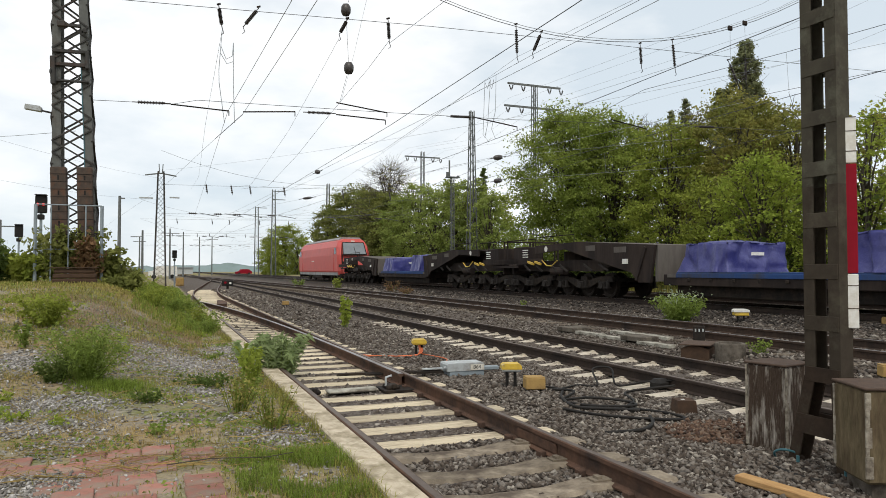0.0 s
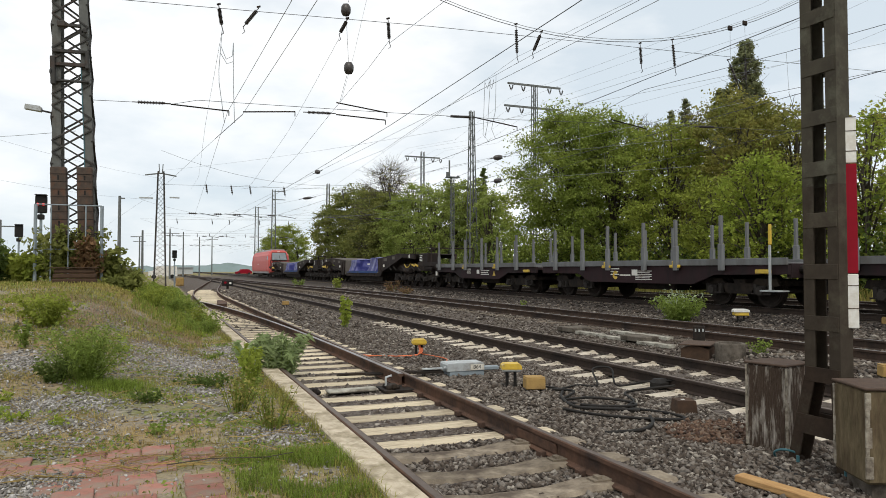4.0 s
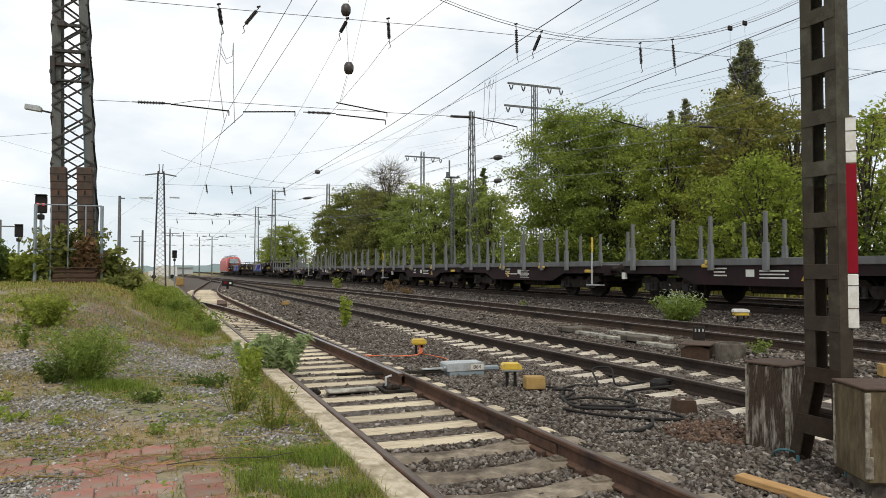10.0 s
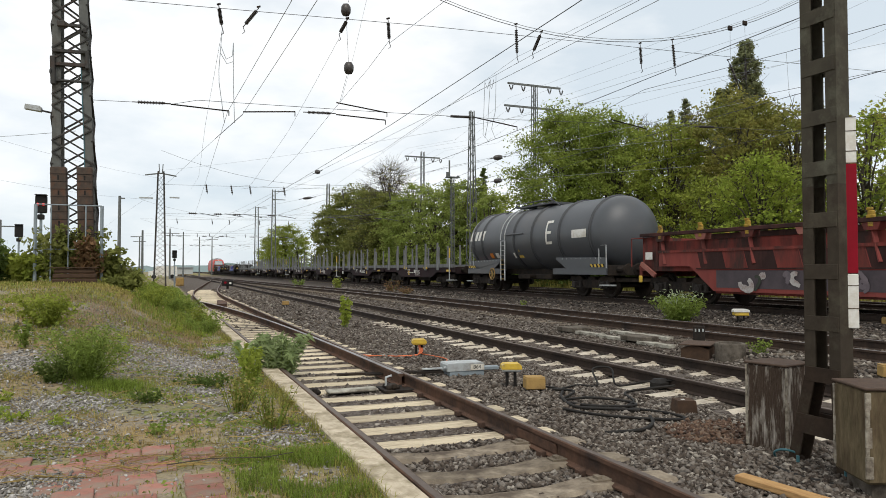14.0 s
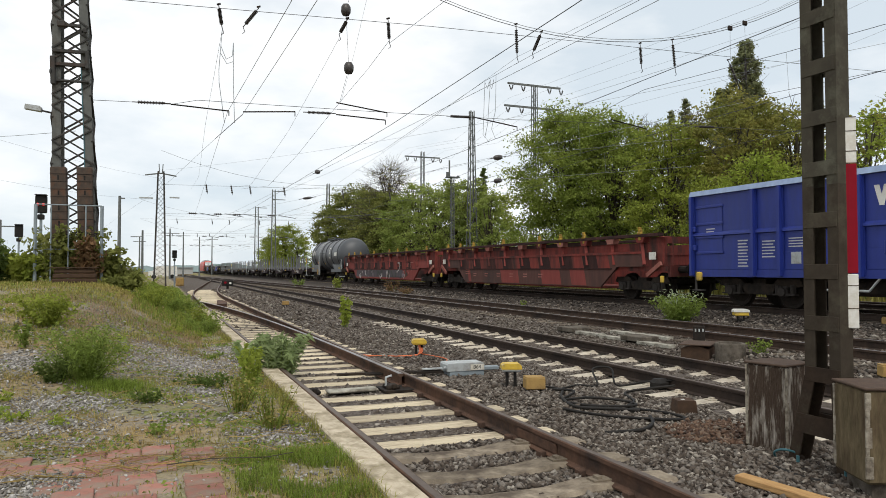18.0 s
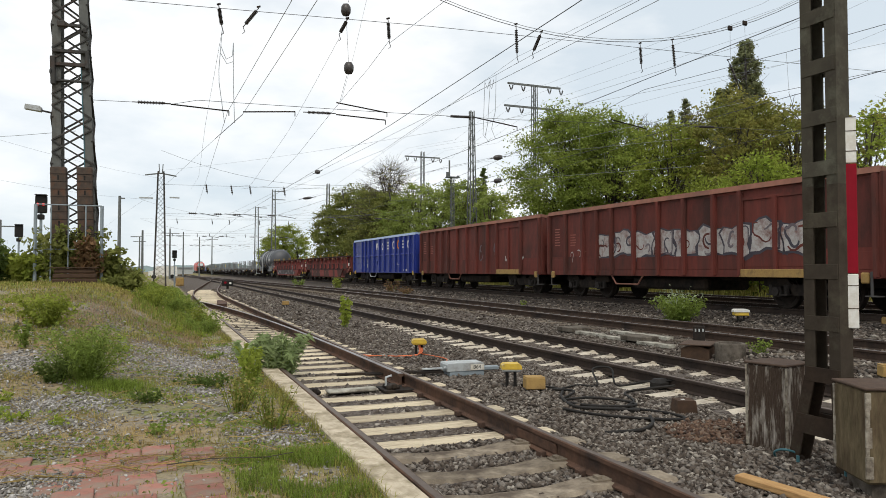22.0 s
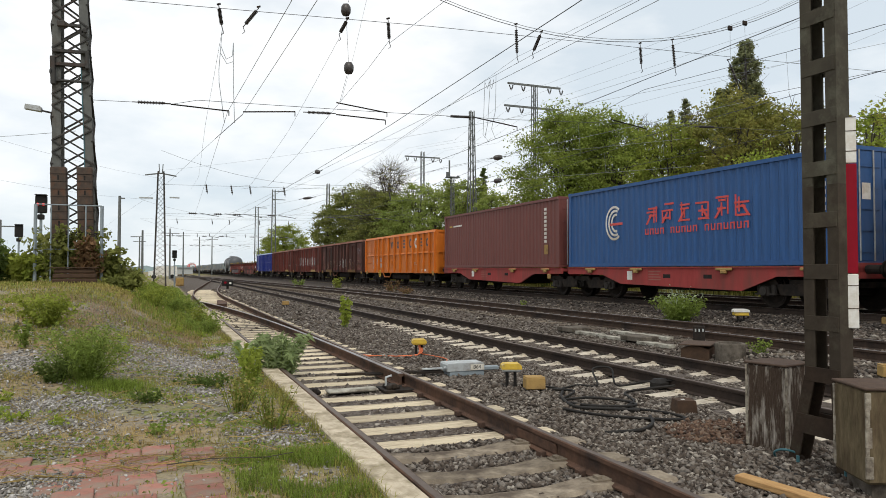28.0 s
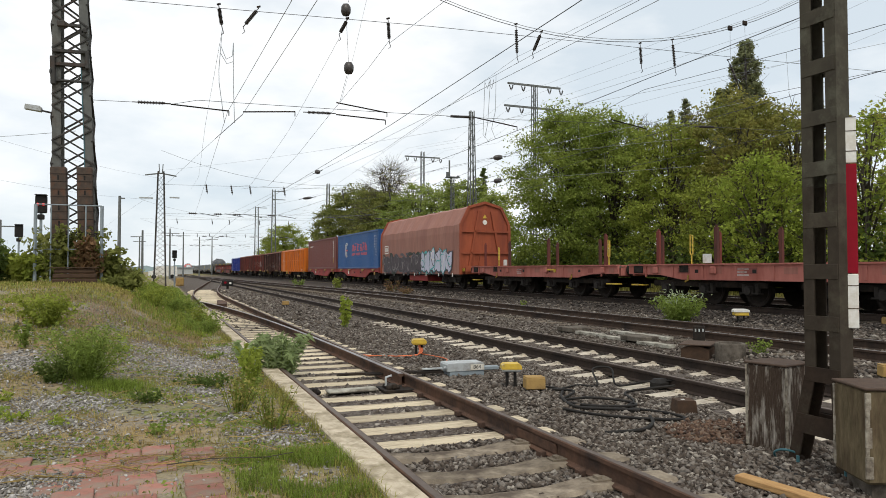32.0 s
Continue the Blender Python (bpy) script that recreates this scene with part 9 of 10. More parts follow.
        bars(e, h - 0.8, 2.2, 0.35, 0.16, 2, "faint_mark", -1.4025)
        bars(e, h - 2.0, 1.5, 0.36, 0.8, 9, "faint_mark", -1.394)
        bars(e, h - 2.88, 1.6, 0.42, 0.5, 6, "faint_mark", -1.394)
        bars(e, h - 3.8, 1.75, 0.55, 0.28, 4, "faint_mark", -1.394)
        plate(e, "notice", h - 3.75, 1.35, 0.3, 0.3, "grey_paint", -1.394)
        bars(e, -h + 3.4, 1.45, 0.5, 0.16, 3, "faint_mark", -1.394)
        for y in (-h + 3.2, h - 6.2, -h + 6.3):
            part("latch", Shape().box(-1.46, -1.385, y - 0.08, y + 0.08, 1.4, 1.7, bevel=0.02), paint, e)
        part("hand_rail", Shape().tube([(-1.45, -h + 0.45, 1.5), (-1.52, -h + 0.45, 1.6), (-1.52, -h + 0.45, 2.55), (-1.45, -h + 0.45, 2.65)], 0.025, 6), paint, e)
        part("end_hand_rail", Shape().tube([(-1.0, -h - 0.1, 1.7), (-1.0, -h - 0.2, 1.75), (-1.0, -h - 0.2, 2.3), (-0.6, -h - 0.2, 2.3)], 0.025, 6), paint, e)
        plate(e, "route_card", -h + 1.9, 1.03, 0.75, 0.14, "sign_white", -1.412)
    else:
        for yd in ((h - 3.15, -h + 3.2) if look_key == "brown" else (-h + 2.87,)):
            for d in (-0.55, 0.55):
                part("side_door", Shape().box(-1.40, -1.381, yd + d - 0.5, yd + d + 0.5, 1.12, 2.95, bevel=0.008), paint, e)
            part("door_bar", Shape().box(-1.47, -1.41, yd - 0.06, yd + 0.06, 0.95, 3.0), rib, e)
            part("door_frame", Shape().box(-1.43, -1.385, yd - 1.1, yd + 1.1, 2.96, 3.04), rib, e)
            part("door_sill", Shape().box(-1.49, -1.412, yd - 1.2, yd + 1.2, 0.84, 1.06, bevel=0.01), "ochre" if look_key != "brown" else "ochre_dark", e, "yellow ochre door sill")
        bars(e, h - 0.62, 2.35, 0.36, 0.75, 7, "pocket_pale", -1.384)
        bars(e, h - 1.75, 2.2, 0.4, 0.5, 5, "pocket_pale", -1.384)
        if look_key == "red":
            for k in range(9):
                y = h - 3.9 - 1.03 * k
                letter_block(e, rnd, y, 1.92 + rnd.uniform(-0.06, 0.06), 1.08, 0.86, -1.404 if y < -h + 4.4 else -1.384)
            ribbon(e, rnd, h - 3.0, h - 1.6, 1.3, 1.8, ("open_top", "graffiti_white"), -1.387, 5, 0.02)
        elif look_key == "brown":
            for p, q in zip(row, row[1:]):
                ribbon(e, rnd, h - q + 0.15, h - p - 0.15, 1.12, rnd.uniform(1.7, 2.1), ("open_top", "scribble", "ochre_dark", "scribble"), -1.404, 7 if q - p < 2 else 9, 0.028)
            ribbon(e, rnd, -h + 5.4, -h + 7.4, 1.2, 1.95, ("graffiti_white",), -1.406, 12, 0.05)
            ribbon(e, rnd, -h + 0.9, -h + 1.6, 2.3, 2.8, ("graffiti_grey",), -1.392, 5, 0.05)
        else:
            ribbon(e, rnd, -h + 1.0, -h + 6, 1.5, 2.3, ("graffiti_grey", "graffiti_white"), -1.387, 10, 0.06)
        for z in (2.55, 2.3):
            part("hazard_mark", Shape().prism([(-1.12, z - 0.09), (-0.86, z - 0.09), (-0.99, z + 0.12)], -h - 0.105, -h - 0.101), "yellow", e)
    for s in (-1, 1):
        for y in (s * (h - 0.35),):
            part("side_hook", Shape().box(-1.48, -1.38, y - 0.1, y + 0.1, 0.72, 0.98, bevel=0.03), "ochre" if look_key != "blue" else "yellow", e)
        part("step", Shape().box(-1.45, -1.2, s * (h - 0.2) - 0.15, s * (h - 0.2) + 0.15, 0.42, 0.45).box(-1.43, -1.4, s * (h - 0.2) - 0.03, s * (h - 0.2) + 0.03, 0.42, 1.0), "step_grey", e)
        bogie(e, s * (h - 2.2))
    part("frame", Shape().box(-0.5, 0.5, -h, h, 0.72, 0.98), "steel_dark", e)
    part("brake_unit", Shape().box(-0.9, 0.9, -1.2, 2.4, 0.4, 0.8, bevel=0.08), "steel_dark", e)
    part("brake_rail", Shape().tube([(-1.38, h - 4.2, 0.88), (-1.38, h - 4.5, 0.55), (-1.38, h - 5.7, 0.55), (-1.38, h - 6.0, 0.88)], 0.03, 6), {"orange": "open_orange", "blue": "grey_paint"}.get(look_key, "open_top"), e)
    ends(e, h + 0.0, 1.05, True, paint)
    if look_key in ("orange", "brown"):
        hw = part("hand_wheel", hoop(-1.44, h - 3.6, 0.78, 0.24, 0.022), "yellow" if look_key == "orange" else "ochre", e)
        for k in range(3):
            t = 0.4 + k * math.pi / 3
            part("spoke", Shape().bar((-1.44, h - 3.6 - 0.23 * math.cos(t), 0.78 - 0.23 * math.sin(t)), (-1.44, h - 3.6 + 0.23 * math.cos(t), 0.78 + 0.23 * math.sin(t)), 0.025), "yellow" if look_key == "orange" else "ochre", hw)


# ---- goods train: container wagon ----
def container(q0, paint, label, deco):
    ln = 12.19
    e = wagon("shipping_container", label, "container", q0, q0 + ln, "shipping containers")
    h, z0, z1 = ln / 2, 1.16, 4.05
    n = 40
    for x, sg in ((-1.19, 1), (1.19, -1)):
        s = Shape()
        prof = []
        a, b = -h + 0.16, h - 0.16
        for k in range(n):
            y = a + (b - a) * k / n
            st = (b - a) / n
            prof += [(x, y), (x, y + st * 0.28), (x + sg * 0.036, y + st * 0.45), (x + sg * 0.036, y + st * 0.83)]
        prof.append((x, b))
        m = len(prof)
        s.v = [(u, v, z) for z in (z0 + 0.12, z1 - 0.1) for u, v in prof]
        s.f = [(i, i + 1, m + i + 1, m + i) for i in range(m - 1)]
        part("corrugated_side", s, paint, e)
        part("bottom_rail", Shape().box(x - 0.03, x + 0.03, -h, h, z0, z0 + 0.13), paint, e)
        part("top_rail", Shape().box(x - 0.03, x + 0.03, -h, h, z1 - 0.11, z1), paint, e)
        for y in (-h, h - 0.16):
            part("corner_post", Shape().box(x - 0.035, x + 0.035, y, y + 0.16, z0, z1), paint, e)
            for z in (z0 - 0.005, z1 - 0.12):
                part("corner_casting", Shape().box(x - 0.045, x + 0.045, y - 0.005, y + 0.17, z, z + 0.13, bevel=0.008), paint, e)
    part("roof", Shape().box(-1.16, 1.16, -h + 0.1, h - 0.1, z1 - 0.06, z1 - 0.02), paint, e)
    part("floor", Shape().box(-1.16, 1.16, -h + 0.05, h - 0.05, z0 + 0.02, z0 + 0.12), "steel_dark", e)
    part("front_wall", Shape().box(-1.16, 1.16, h - 0.1, h - 0.05, z0, z1 - 0.02), paint, e)
    for sx in (-1, 1):
        d = part("door", Shape().box(min(0.01 * sx, 1.14 * sx), max(0.01 * sx, 1.14 * sx), -h + 0.02, -h + 0.07, z0 + 0.1, z1 - 0.1, bevel=0.01), paint, e)
        for k in range(5):
            part("door_rib", Shape().box(min(0.1 * sx, 1.05 * sx), max(0.1 * sx, 1.05 * sx), -h + 0.0, -h + 0.019, z0 + 0.3 + 0.52 * k, z0 + 0.55 + 0.52 * k), paint, d)
        for x in (0.35 * sx, 0.85 * sx):
            part("lock_bar", Shape().tube([(x, -h - 0.02, z0 + 0.1), (x, -h - 0.02, z1 - 0.1)], 0.02, 6), "grey_paint", d)
    part("rear_header", Shape().box(-1.16, 1.16, -h, -h + 0.1, z1 - 0.1, z1).box(-1.16, 1.16, -h, -h + 0.1, z0, z0 + 0.1), paint, e)
    if deco == "blue":
        # round white crescents and red block lettering of a haulier, as plain shapes
        for k, (r, g) in enumerate(((0.62, 1.9), (0.48, 2.3), (0.34, 2.6))):
            rim(e, h - 2.95 - 0.05 * k, 2.72, r, r - 0.085, "sign_white", -1.192, 0.85, g)
        bars(e, h - 3.05, 2.68, 0.75, 0.22, 1, "red_mark", -1.193)
        rnd = random.Random(17)
        for k in range(6):
            y = h - 5.0 - 0.78 * k
            s = Shape()
            for z in rnd.sample((2.60, 2.72, 2.84, 2.96, 3.08, 3.17), 3):
                a, b = rnd.uniform(0.12, 0.30), rnd.uniform(0.12, 0.30)
                s.box(-1.198, -1.192, y - a, y + b, z - 0.03, z + 0.03)
            for d in rnd.sample((-0.24, -0.12, 0.0, 0.12, 0.24), 2):
                s.box(-1.1975, -1.1925, y + d - 0.03, y + d + 0.03, rnd.uniform(2.56, 2.7), rnd.uniform(2.95, 3.2))
            d = rnd.choice((-1, 1))
            s.prism([(y - 0.05 * d, 2.9), (y + 0.05 * d, 2.9), (y + 0.3 * d, 2.56), (y + 0.2 * d, 2.56)], -1.197, -1.1927, "x")
            part("lettering", s, "red_mark", e)
        s = Shape()
        for k in range(18):
            y = h - 4.75 - 0.252 * k
            if k not in (4, 10):
                s.box(-1.198, -1.192, y - 0.095, y - 0.045, 2.22, 2.42).box(-1.198, -1.192, y + 0.04, y + 0.085, 2.22, 2.42).box(-1.1975, -1.1925, y - 0.08, y + 0.08, 2.38 if k % 2 else 2.22, 2.42 if k % 2 else 2.26)
        part("lettering", s, "red_mark", e)
        s = Shape()
        for k in range(8):
            s.box(-1.197, -1.192, -h + 0.62, -h + 0.72, 3.52 - 0.2 * k, 3.64 - 0.2 * k)
            if k < 5:
                s.box(-1.197, -1.192, -h + 0.95, -h + 1.05, 3.52 - 0.2 * k, 3.64 - 0.2 * k)
        part("code_mark", s, "faint_mark", e)
        for k, x in enumerate((-0.6, 0.55)):
            part("door_label", Shape().box(x - 0.15, x + 0.15, -h - 0.006, -h - 0.001, 2.75 - 0.2 * k, 3.15), "sign_white", e)
    else:
        bars(e, h - 0.85, 3.42, 0.35, 0.18, 1, "yellow", -1.192)
        bars(e, h - 1.75, 3.42, 1.15, 0.2, 1, "sign_white", -1.192)
        s = Shape()
        for k in range(9):
            s.box(-1.197, -1.192, -h + 1.05, -h + 1.25, 3.55 - 0.17 * k, 3.66 - 0.17 * k)
        part("lettering", s, "sign_white", e)
        plate(e, "plate", -h + 1.1, 1.9, 0.3, 0.4, "ochre", -1.192)


def container_wagon(q0, q1):
    e = wagon("container_wagon", "red articulated container wagon carrying two containers", "wagon", q0, q1)
    h = (q1 - q0) / 2
    for a, b in ((h - 0.1, 0.25), (-0.25, -h + 0.1)):
        up, lo, k = 1.13, 0.45, 1
        prof = [(b, up), (a, up), (a, 0.88), (a - 2.3, 0.86), (a - 3.4, lo + 0.1), (b + 3.5, lo), (b + 2.3, 0.86), (b, 0.88)]
        for x in (-1.26, 1.18):
            part("side_sill", Shape().prism(prof, x, x + 0.08, "x"), "frame_red", e)
        part("deck", Shape().box(-1.18, 1.18, b, a, 0.98, 1.1), "frame_red", e)
        part("top_flange", Shape().box(-1.30, -1.17, b, a, 1.10, 1.135), "frame_red", e)
        m = (a + b) / 2
        for d in (-5.0, -2.1, 1.9, 4.6):
            part("twist_lock", Shape().box(-1.36, -1.27, m + d - 0.3, m + d + 0.3, 1.02, 1.10, bevel=0.02).box(-1.38, -1.28, m + d - 0.12, m + d + 0.1, 0.93, 1.04, bevel=0.02), "ochre", e)
        for d in (-1.4, 0.4):
            part("recess", Shape().box(-1.264, -1.259, m + d - 0.17, m + d + 0.17, 0.78, 0.90), "black", e)
        bars(e, m + 1.0, 0.85, 0.6, 0.35, 4, "pocket_pale", -1.262)
        plate(e, "route_card", m + 2.3, 0.85, 0.28, 0.3, "sign_white", -1.262)
        part("side_hook", Shape().box(-1.34, -1.26, b + 0.8, b + 1.0, 0.66, 0.88, bevel=0.03), "ochre", e)
        part("brake_unit", Shape().box(-0.9, 0.9, m - 1.8, m + 1.4, 0.4, 0.85, bevel=0.05), "steel_dark", e)
    for y in (h - 2.0, 0.0, -h + 2.0):
        bogie(e, y)
    bogie(e, -4.0 + 2.2)
    ends(e, h - 0.1, 1.05, True, "frame_red")


# ---- goods train: hooded wagon ----
def hood_wagon(q0, q1):
    e = wagon("hood_wagon", "brown tarpaulin hooded coil wagon sprayed with graffiti", "wagon", q0, q1)
    h = (q1 - q0) / 2
    sec = [(-1.45, 0.80), (-1.45, 3.1), (-1.42, 3.5), (-0.95, 4.40), (0.0, 4.66), (0.95, 4.40), (1.42, 3.5), (1.45, 3.1), (1.45, 0.80)]
    n = len(sec)
    s = Shape()
    st = 15
    for k in range(st):
        y = -h + 0.12 + (2 * h - 0.24) * k / (st - 1)
        g = 0.028 * (k % 2)
        for x, z in sec:
            top = z > 3.0
            s.v.append((x * (1 - g * 0.6 * top), y, z - (g * 1.6 if top else 0)))
    for k in range(st - 1):
        s.f += [(k * n + i, k * n + i + 1, k * n + n + i + 1, k * n + n + i) for i in range(n - 1)]
    part("hood", s, "hood_top", e, "faded brown tarpaulin hood")
    for sgn in (-1, 1):
        w = part("end_wall", Shape().prism([(x * 0.985, z) for x, z in sec], min(sgn * h, sgn * (h - 0.1)), max(sgn * h, sgn * (h - 0.1))), "hood_end", e, "orange brown end wall")
        y0, y1 = sorted((sgn * h, sgn * (h + 0.10)))
        for (xa, za), (xb, zb) in zip(sec[:-1], sec[1:]):
            part("end_frame", Shape().bar((xa, sgn * (h + 0.03), za), (xb, sgn * (h + 0.03), zb), 0.14, 0.12, upv=(0, 1, 0)), "hood_end", w)
        for z in (1.95, 3.1):
            part("end_bar", Shape().box(-1.45, 1.45, y0, y1, z - 0.05, z + 0.05), "hood_end", w)
        for xa, xb in ((-1.0, -0.38), (1.0, 0.38)):
            part("end_stay", Shape().bar((xa, sgn * (h + 0.05), 0.95), (xb, sgn * (h + 0.05), 4.2), 0.13, 0.1, upv=(0, 1, 0)), "hood_end", w)
        part("round_plate", Shape().tube([(0, sgn * (h + 0.012), 3.6), (0, sgn * (h + 0.02), 3.6)], 0.13, 16), "sign_white", w)
        part("mark", Shape().prism([(-0.13, 3.82), (0.13, 3.82), (0, 4.03)], min(sgn * (h + 0.012), sgn * (h + 0.02)), max(sgn * (h + 0.012), sgn * (h + 0.02))), "yellow", w)
        part("hand_rail", Shape().tube([(-0.75, sgn * (h + 0.05), 1.2), (-0.75, sgn * (h + 0.25), 1.25), (-0.75, sgn * (h + 0.25), 1.9), (-0.4, sgn * (h + 0.25), 1.9), (-0.4, sgn * (h + 0.05), 1.2)], 0.022, 6), "hood_end", w)
        part("end_platform", Shape().box(-1.3, 1.3, min(sgn * h, sgn * (h + 0.35)), max(sgn * h, sgn * (h + 0.35)), 0.95, 1.08), "hood_end", e)
        bogie(e, sgn * (h - 2.1))
        stripes(e, sgn * (h + 0.12), 1.05, 0.5, 0.18, -1.33)
    part("side_sill", Shape().box(-1.42, 1.42, -h, h, 0.74, 0.82), "steel_dark", e)
    part("belly_box", Shape().box(-1.25, 1.25, -1.6, 1.6, 0.36, 0.74, bevel=0.03), "frame_red", e, "faded red underframe box")
    part("frame", Shape().box(-0.6, 0.6, -h, h, 0.6, 0.78), "steel_dark", e)
    for k in range(7):
        part("hood_latch", Shape().box(-1.47, -1.44, -h + 1.0 + 2.0 * k, -h + 1.08 + 2.0 * k, 0.68, 0.86), "sign_white", e)
    plate(e, "operator_plate", h - 1.15, 2.42, 0.78, 0.56, "sign_white", -1.452)
    part("operator_frame", Shape().box(-1.459, -1.4565, h - 1.15 - 0.32, h - 1.15 + 0.32, 2.21, 2.63), "hood_top", e)
    part("operator_mark", Shape().box(-1.463, -1.4595, h - 1.15 - 0.24, h - 1.15 - 0.03, 2.28, 2.56).box(-1.463, -1.4595, h - 1.15 + 0.03, h - 1.15 + 0.24, 2.28, 2.56), "sign_white", e)
    rnd = random.Random(21)
    ribbon(e, rnd, -h + 6.0, h - 0.3, 0.88, 2.05, ("moss_spray", "letter_dark", "moss_spray"), -1.452, 26, 0.13)
    for k in range(9):
        letter_block(e, rnd, h - 1.0 - 0.82 * k, 1.42 + rnd.uniform(-0.05, 0.05), 0.95, 1.0 + rnd.uniform(-0.1, 0.15), -1.488 - 0.0005 * k, "graffiti_mauve", "graffiti_grey" if k % 2 else "moss_spray", ("graffiti_grey", "spray_pale", "letter_dark"))
    ribbon(e, rnd, -h + 0.6, -h + 6.3, 0.9, 2.15, ("graffiti_teal", "letter_dark"), -1.452, 16, 0.11)
    for k in range(6):
        letter_block(e, rnd, -h + 1.5 + 0.82 * k, 1.55 + rnd.uniform(-0.08, 0.08), 0.92, 1.15 + rnd.uniform(-0.1, 0.15), -1.480 - 0.0005 * k, "graffiti_lilac", "graffiti_teal" if k % 2 else "letter_dark", ("letter_dark", "graffiti_teal", "sign_white"))
    ends(e, h + 0.3, 1.05, True, "hood_end")


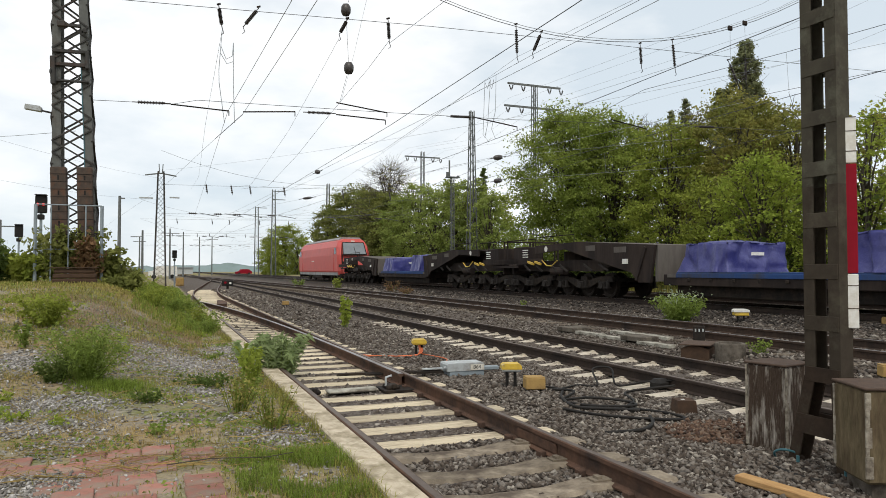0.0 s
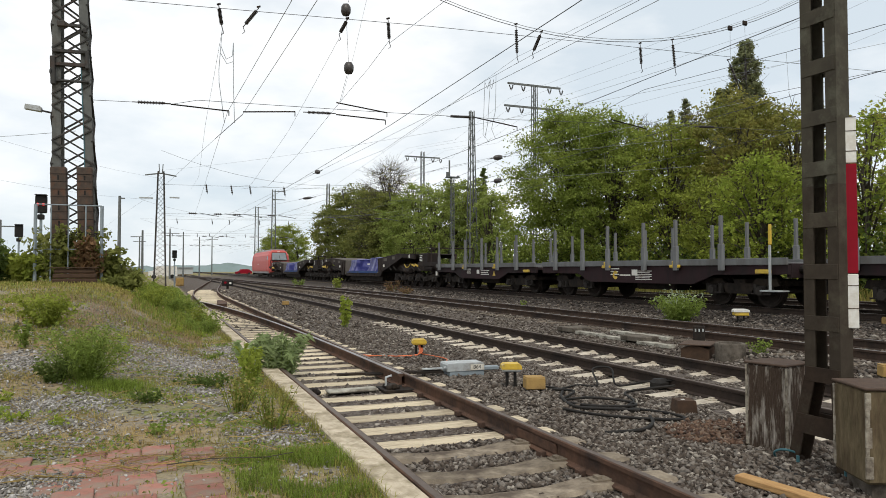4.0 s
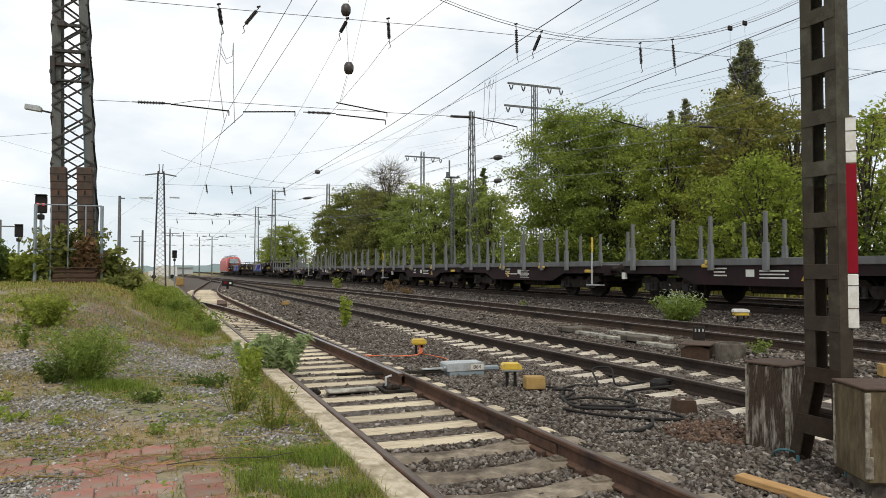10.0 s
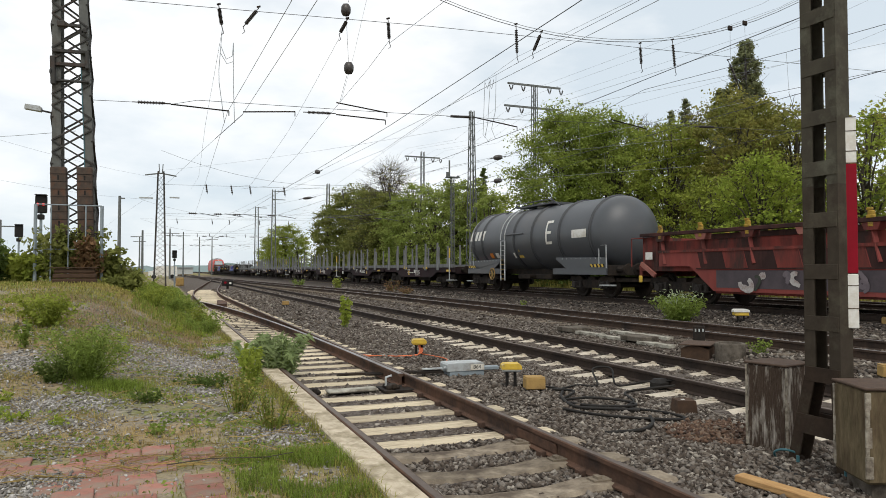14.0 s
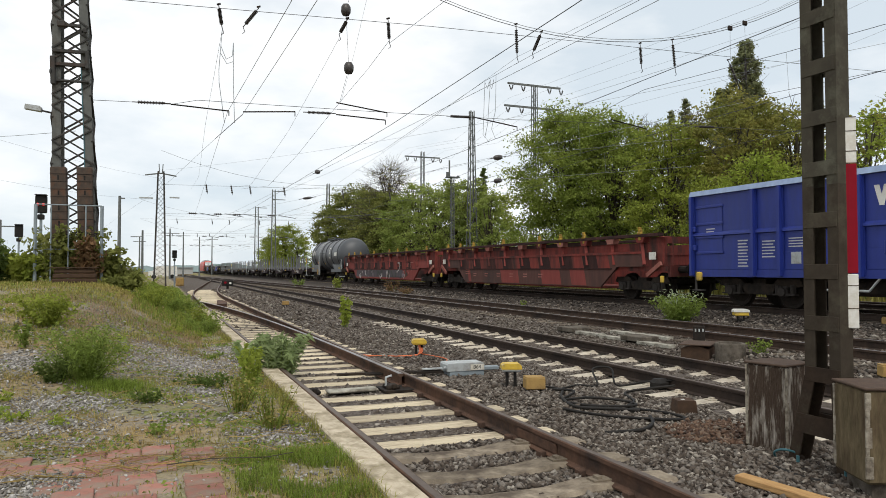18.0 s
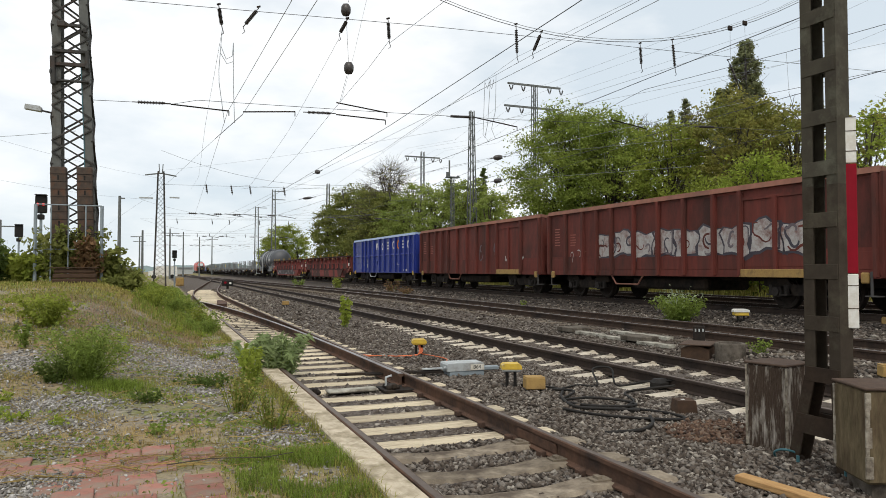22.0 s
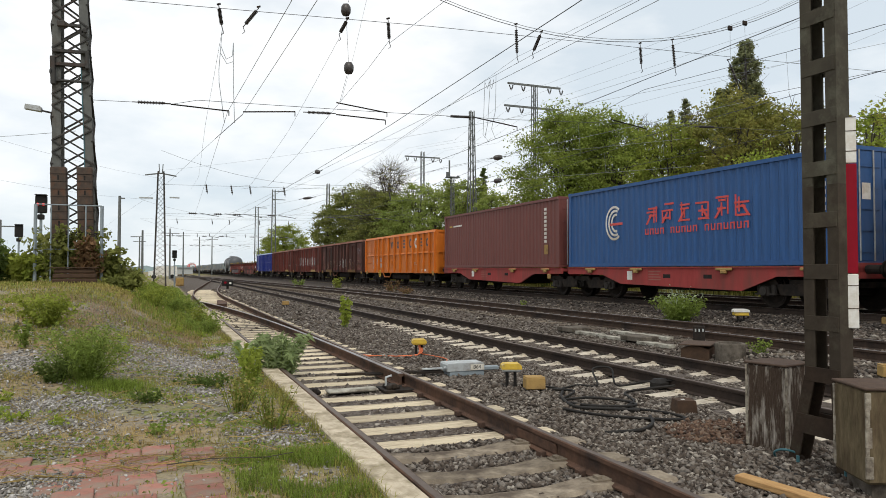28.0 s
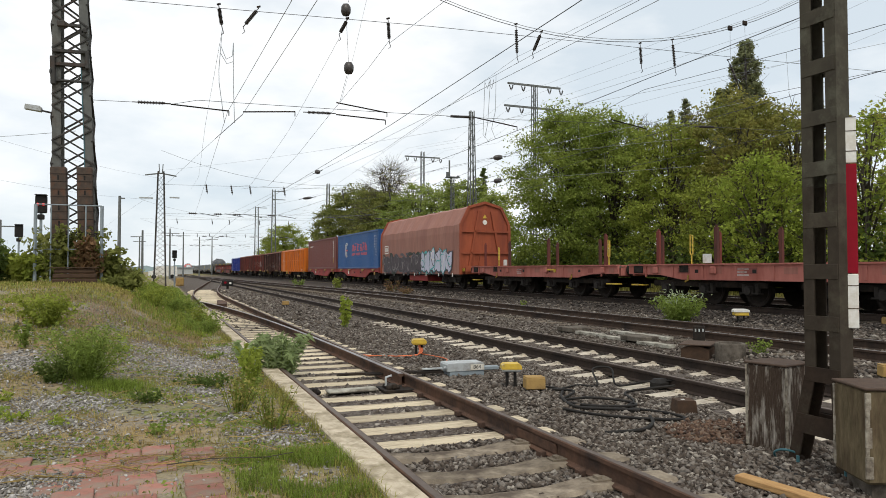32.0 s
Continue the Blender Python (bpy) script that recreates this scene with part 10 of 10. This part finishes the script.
# ---- goods train: flat wagons ----
def flat_wagon(q0, q1, seed):
    e = wagon("flat_wagon", "faded salmon red empty flat wagon with short rusty stakes", "wagon", q0, q1, "flat wagons")
    h = (q1 - q0) / 2
    prof = [(-h, 1.18), (h, 1.18), (h, 0.90), (h - 1.6, 0.88), (h - 2.6, 0.74), (-h + 2.6, 0.74), (-h + 1.6, 0.88), (-h, 0.90)]
    for x in (-1.40, 1.32):
        part("side_sill", Shape().prism(prof, x, x + 0.08, "x"), "flat_red", e)
        part("sill_flange", Shape().box(x - 0.05, x + 0.12, -h, h, 1.182, 1.225), "flat_red", e)
    part("deck", Shape().box(-1.32, 1.32, -h, h, 1.10, 1.18), "sleeper_old", e)
    for d in (1.4, 3.95, 7.4, 11.4):
        y = h - d
        for x in (-1.28, 1.28):
            if x < 0 or d > 1.5 or seed != 51:
                part("stake", Shape().box(x - 0.045, x + 0.045, y - 0.075, y + 0.075, 1.18, 2.3, bevel=0.012).box(x - 0.03, x + 0.03, y - 0.04, y + 0.04, 2.3, 2.36, bevel=0.01), "open_red", e, "rusty brown stake")
        part("stake_pocket", Shape().box(-1.46, -1.40, y - 0.12, y + 0.12, 0.92, 1.14, bevel=0.02), "flat_red", e)
    for k in range(9):
        y = h - 0.9 - 1.3 * k
        part("side_stiffener", Shape().box(-1.425, -1.40, y - 0.035, y + 0.035, 0.80, 1.16, bevel=0.006), "flat_red", e)
        part("worn_patch", Shape().box(-1.404, -1.40, y - 0.75, y - 0.2 - 0.03 * k, 0.93, 1.10), "flat_dark" if k % 2 else "pocket_pale", e, "worn darker paint" if k % 2 else "worn pale paint")
    for y in (-h + 0.55, h - 3.0):
        part("hand_rail", Shape().tube([(-1.36, y, 1.2), (-1.36, y, 1.48), (-1.36, y - 0.05, 1.52), (-1.36, y - 0.05, 2.08), (-1.36, y + 0.05, 2.12), (-1.36, y + 0.06, 1.55), (-1.36, y, 1.48)], 0.022, 6), "yellow", e, "yellow hand rail loop")
    part("end_box", Shape().box(-1.44, -1.2, h - 0.75, h - 0.28, 0.93, 1.17, bevel=0.03), "steel_dark", e)
    for y in (-h + 2.9, h - 2.9):
        part("lashing_hook", Shape().tube([(-1.42, y, 0.88), (-1.44, y, 0.72), (-1.44, y + 0.1, 0.68)], 0.03, 6), "yellow_old", e)
    for k in range(4):
        y = -h + 2.4 + 2.2 * k
        part("drain_hole", Shape().box(-1.405, -1.40, y - 0.07, y + 0.07, 0.95, 1.05), "black", e)
    bars(e, h - 5.0, 0.98, 0.5, 0.25, 3, "graffiti_white", -1.401)
    plate(e, "panel", h - 2.7, 1.1, 0.4, 0.28, "steel_dark", -1.401)
    plate(e, "sign", h - 3.65, 1.38, 0.36, 0.27, "sign_white", -1.36)
    part("hook_bar", Shape().box(-1.46, -1.41, -h + 4.1, -h + 4.7, 1.02, 1.08).box(-1.46, -1.41, -h + 4.1, -h + 4.18, 0.94, 1.08), "yellow", e)
    for s in (-1, 1):
        for a in (h - 1.6, h - 3.3, h - 5.0):
            axle_boxes(e, s * a, 0)
            w = part("wheelset", WHEEL, None, e, at=(0, s * a, 0.46))
            WHEELS.append((w, (0, s * a, 0.46), 0.46))
        part("bogie_side", Shape().box(-1.1, -1.0, min(s * (h - 0.9), s * (h - 5.6)), max(s * (h - 0.9), s * (h - 5.6)), 0.52, 0.72, bevel=0.03).box(1.0, 1.1, min(s * (h - 0.9), s * (h - 5.6)), max(s * (h - 0.9), s * (h - 5.6)), 0.52, 0.72, bevel=0.03), "steel_dark", e)
        part("step", Shape().box(-1.42, -1.1, s * (h - 0.4) - 0.25, s * (h - 0.4) + 0.25, 0.52, 0.56), "yellow", e)
    part("under_frame", Shape().box(-1.0, 1.0, -h + 0.5, h - 0.5, 0.80, 1.0), "steel_dark", e)
    ends(e, h, 1.05, True, "flat_red")


locomotive()
low_loader(0.75, 30.75)
low_loader(31.45, 61.45)
TL = "load under a blue violet tarpaulin on a low loader"
for base in (0.0, 30.7):
    tarp_load(12.9 + base, 1.75, 1.12, 0.98, 1.92, 3 + int(base), TL)
    tarp_load(18.75 + base, 1.75, 1.15, 0.98, 2.0, 5 + int(base), TL)
for k in range(4):
    stake_wagon(62.15 + 25.65 * k)
tank_wagon(164.75, 178.35)
pocket_wagon(179.4, 200.0, True, 41)
pocket_wagon(200.7, 219.9, False, 42)
open_wagon(221.0, "open_blue", "open_blue_top", "open_blue", "open_blue", "blue", "deep blue open box wagon with white and orange lettering")
open_wagon(236.3, "open_red", "open_top", "open_red", "open_red", "plain", "rusty brown red open box wagon")
open_wagon(251.3, "open_red", "open_top", "open_red", "open_red", "red", "rusty red open box wagon with silver graffiti")
open_wagon(266.5, "open_brown", "open_top", "open_brown", "open_brown", "brown", "dark rusty open box wagon with scratched graffiti")
open_wagon(281.7, "open_orange", "open_orange", "open_orange", "open_orange", "orange", "bright orange open box wagon with dark lettering")
container_wagon(296.8, 322.3)
container(296.9, "box_brown", "brown corrugated shipping container on a red wagon", "brown")
container(309.8, "box_blue", "blue corrugated shipping container with red and white lettering", "blue")
hood_wagon(323.55, 337.4)
flat_wagon(338.75, 351.0, 51)
flat_wagon(351.65, 363.9, 52)
flat_wagon(364.6, 376.8, 53)


def rolled(way, at, r):
    return Matrix.Translation(at) @ Matrix.Rotation(-(way / r) % (2 * math.pi), 4, "X")


def motions():
    rows = [0.5 * i for i in range(65)]
    for ob, q in TRAIN:
        walk(ob, [(t, on_track(q, t)) for t in rows])
    turns = [i / 15 for i in range(481)]
    for ob, at, r in WHEELS:
        walk(ob, [(t, rolled(travelled(t), at, r)) for t in turns])


motions()
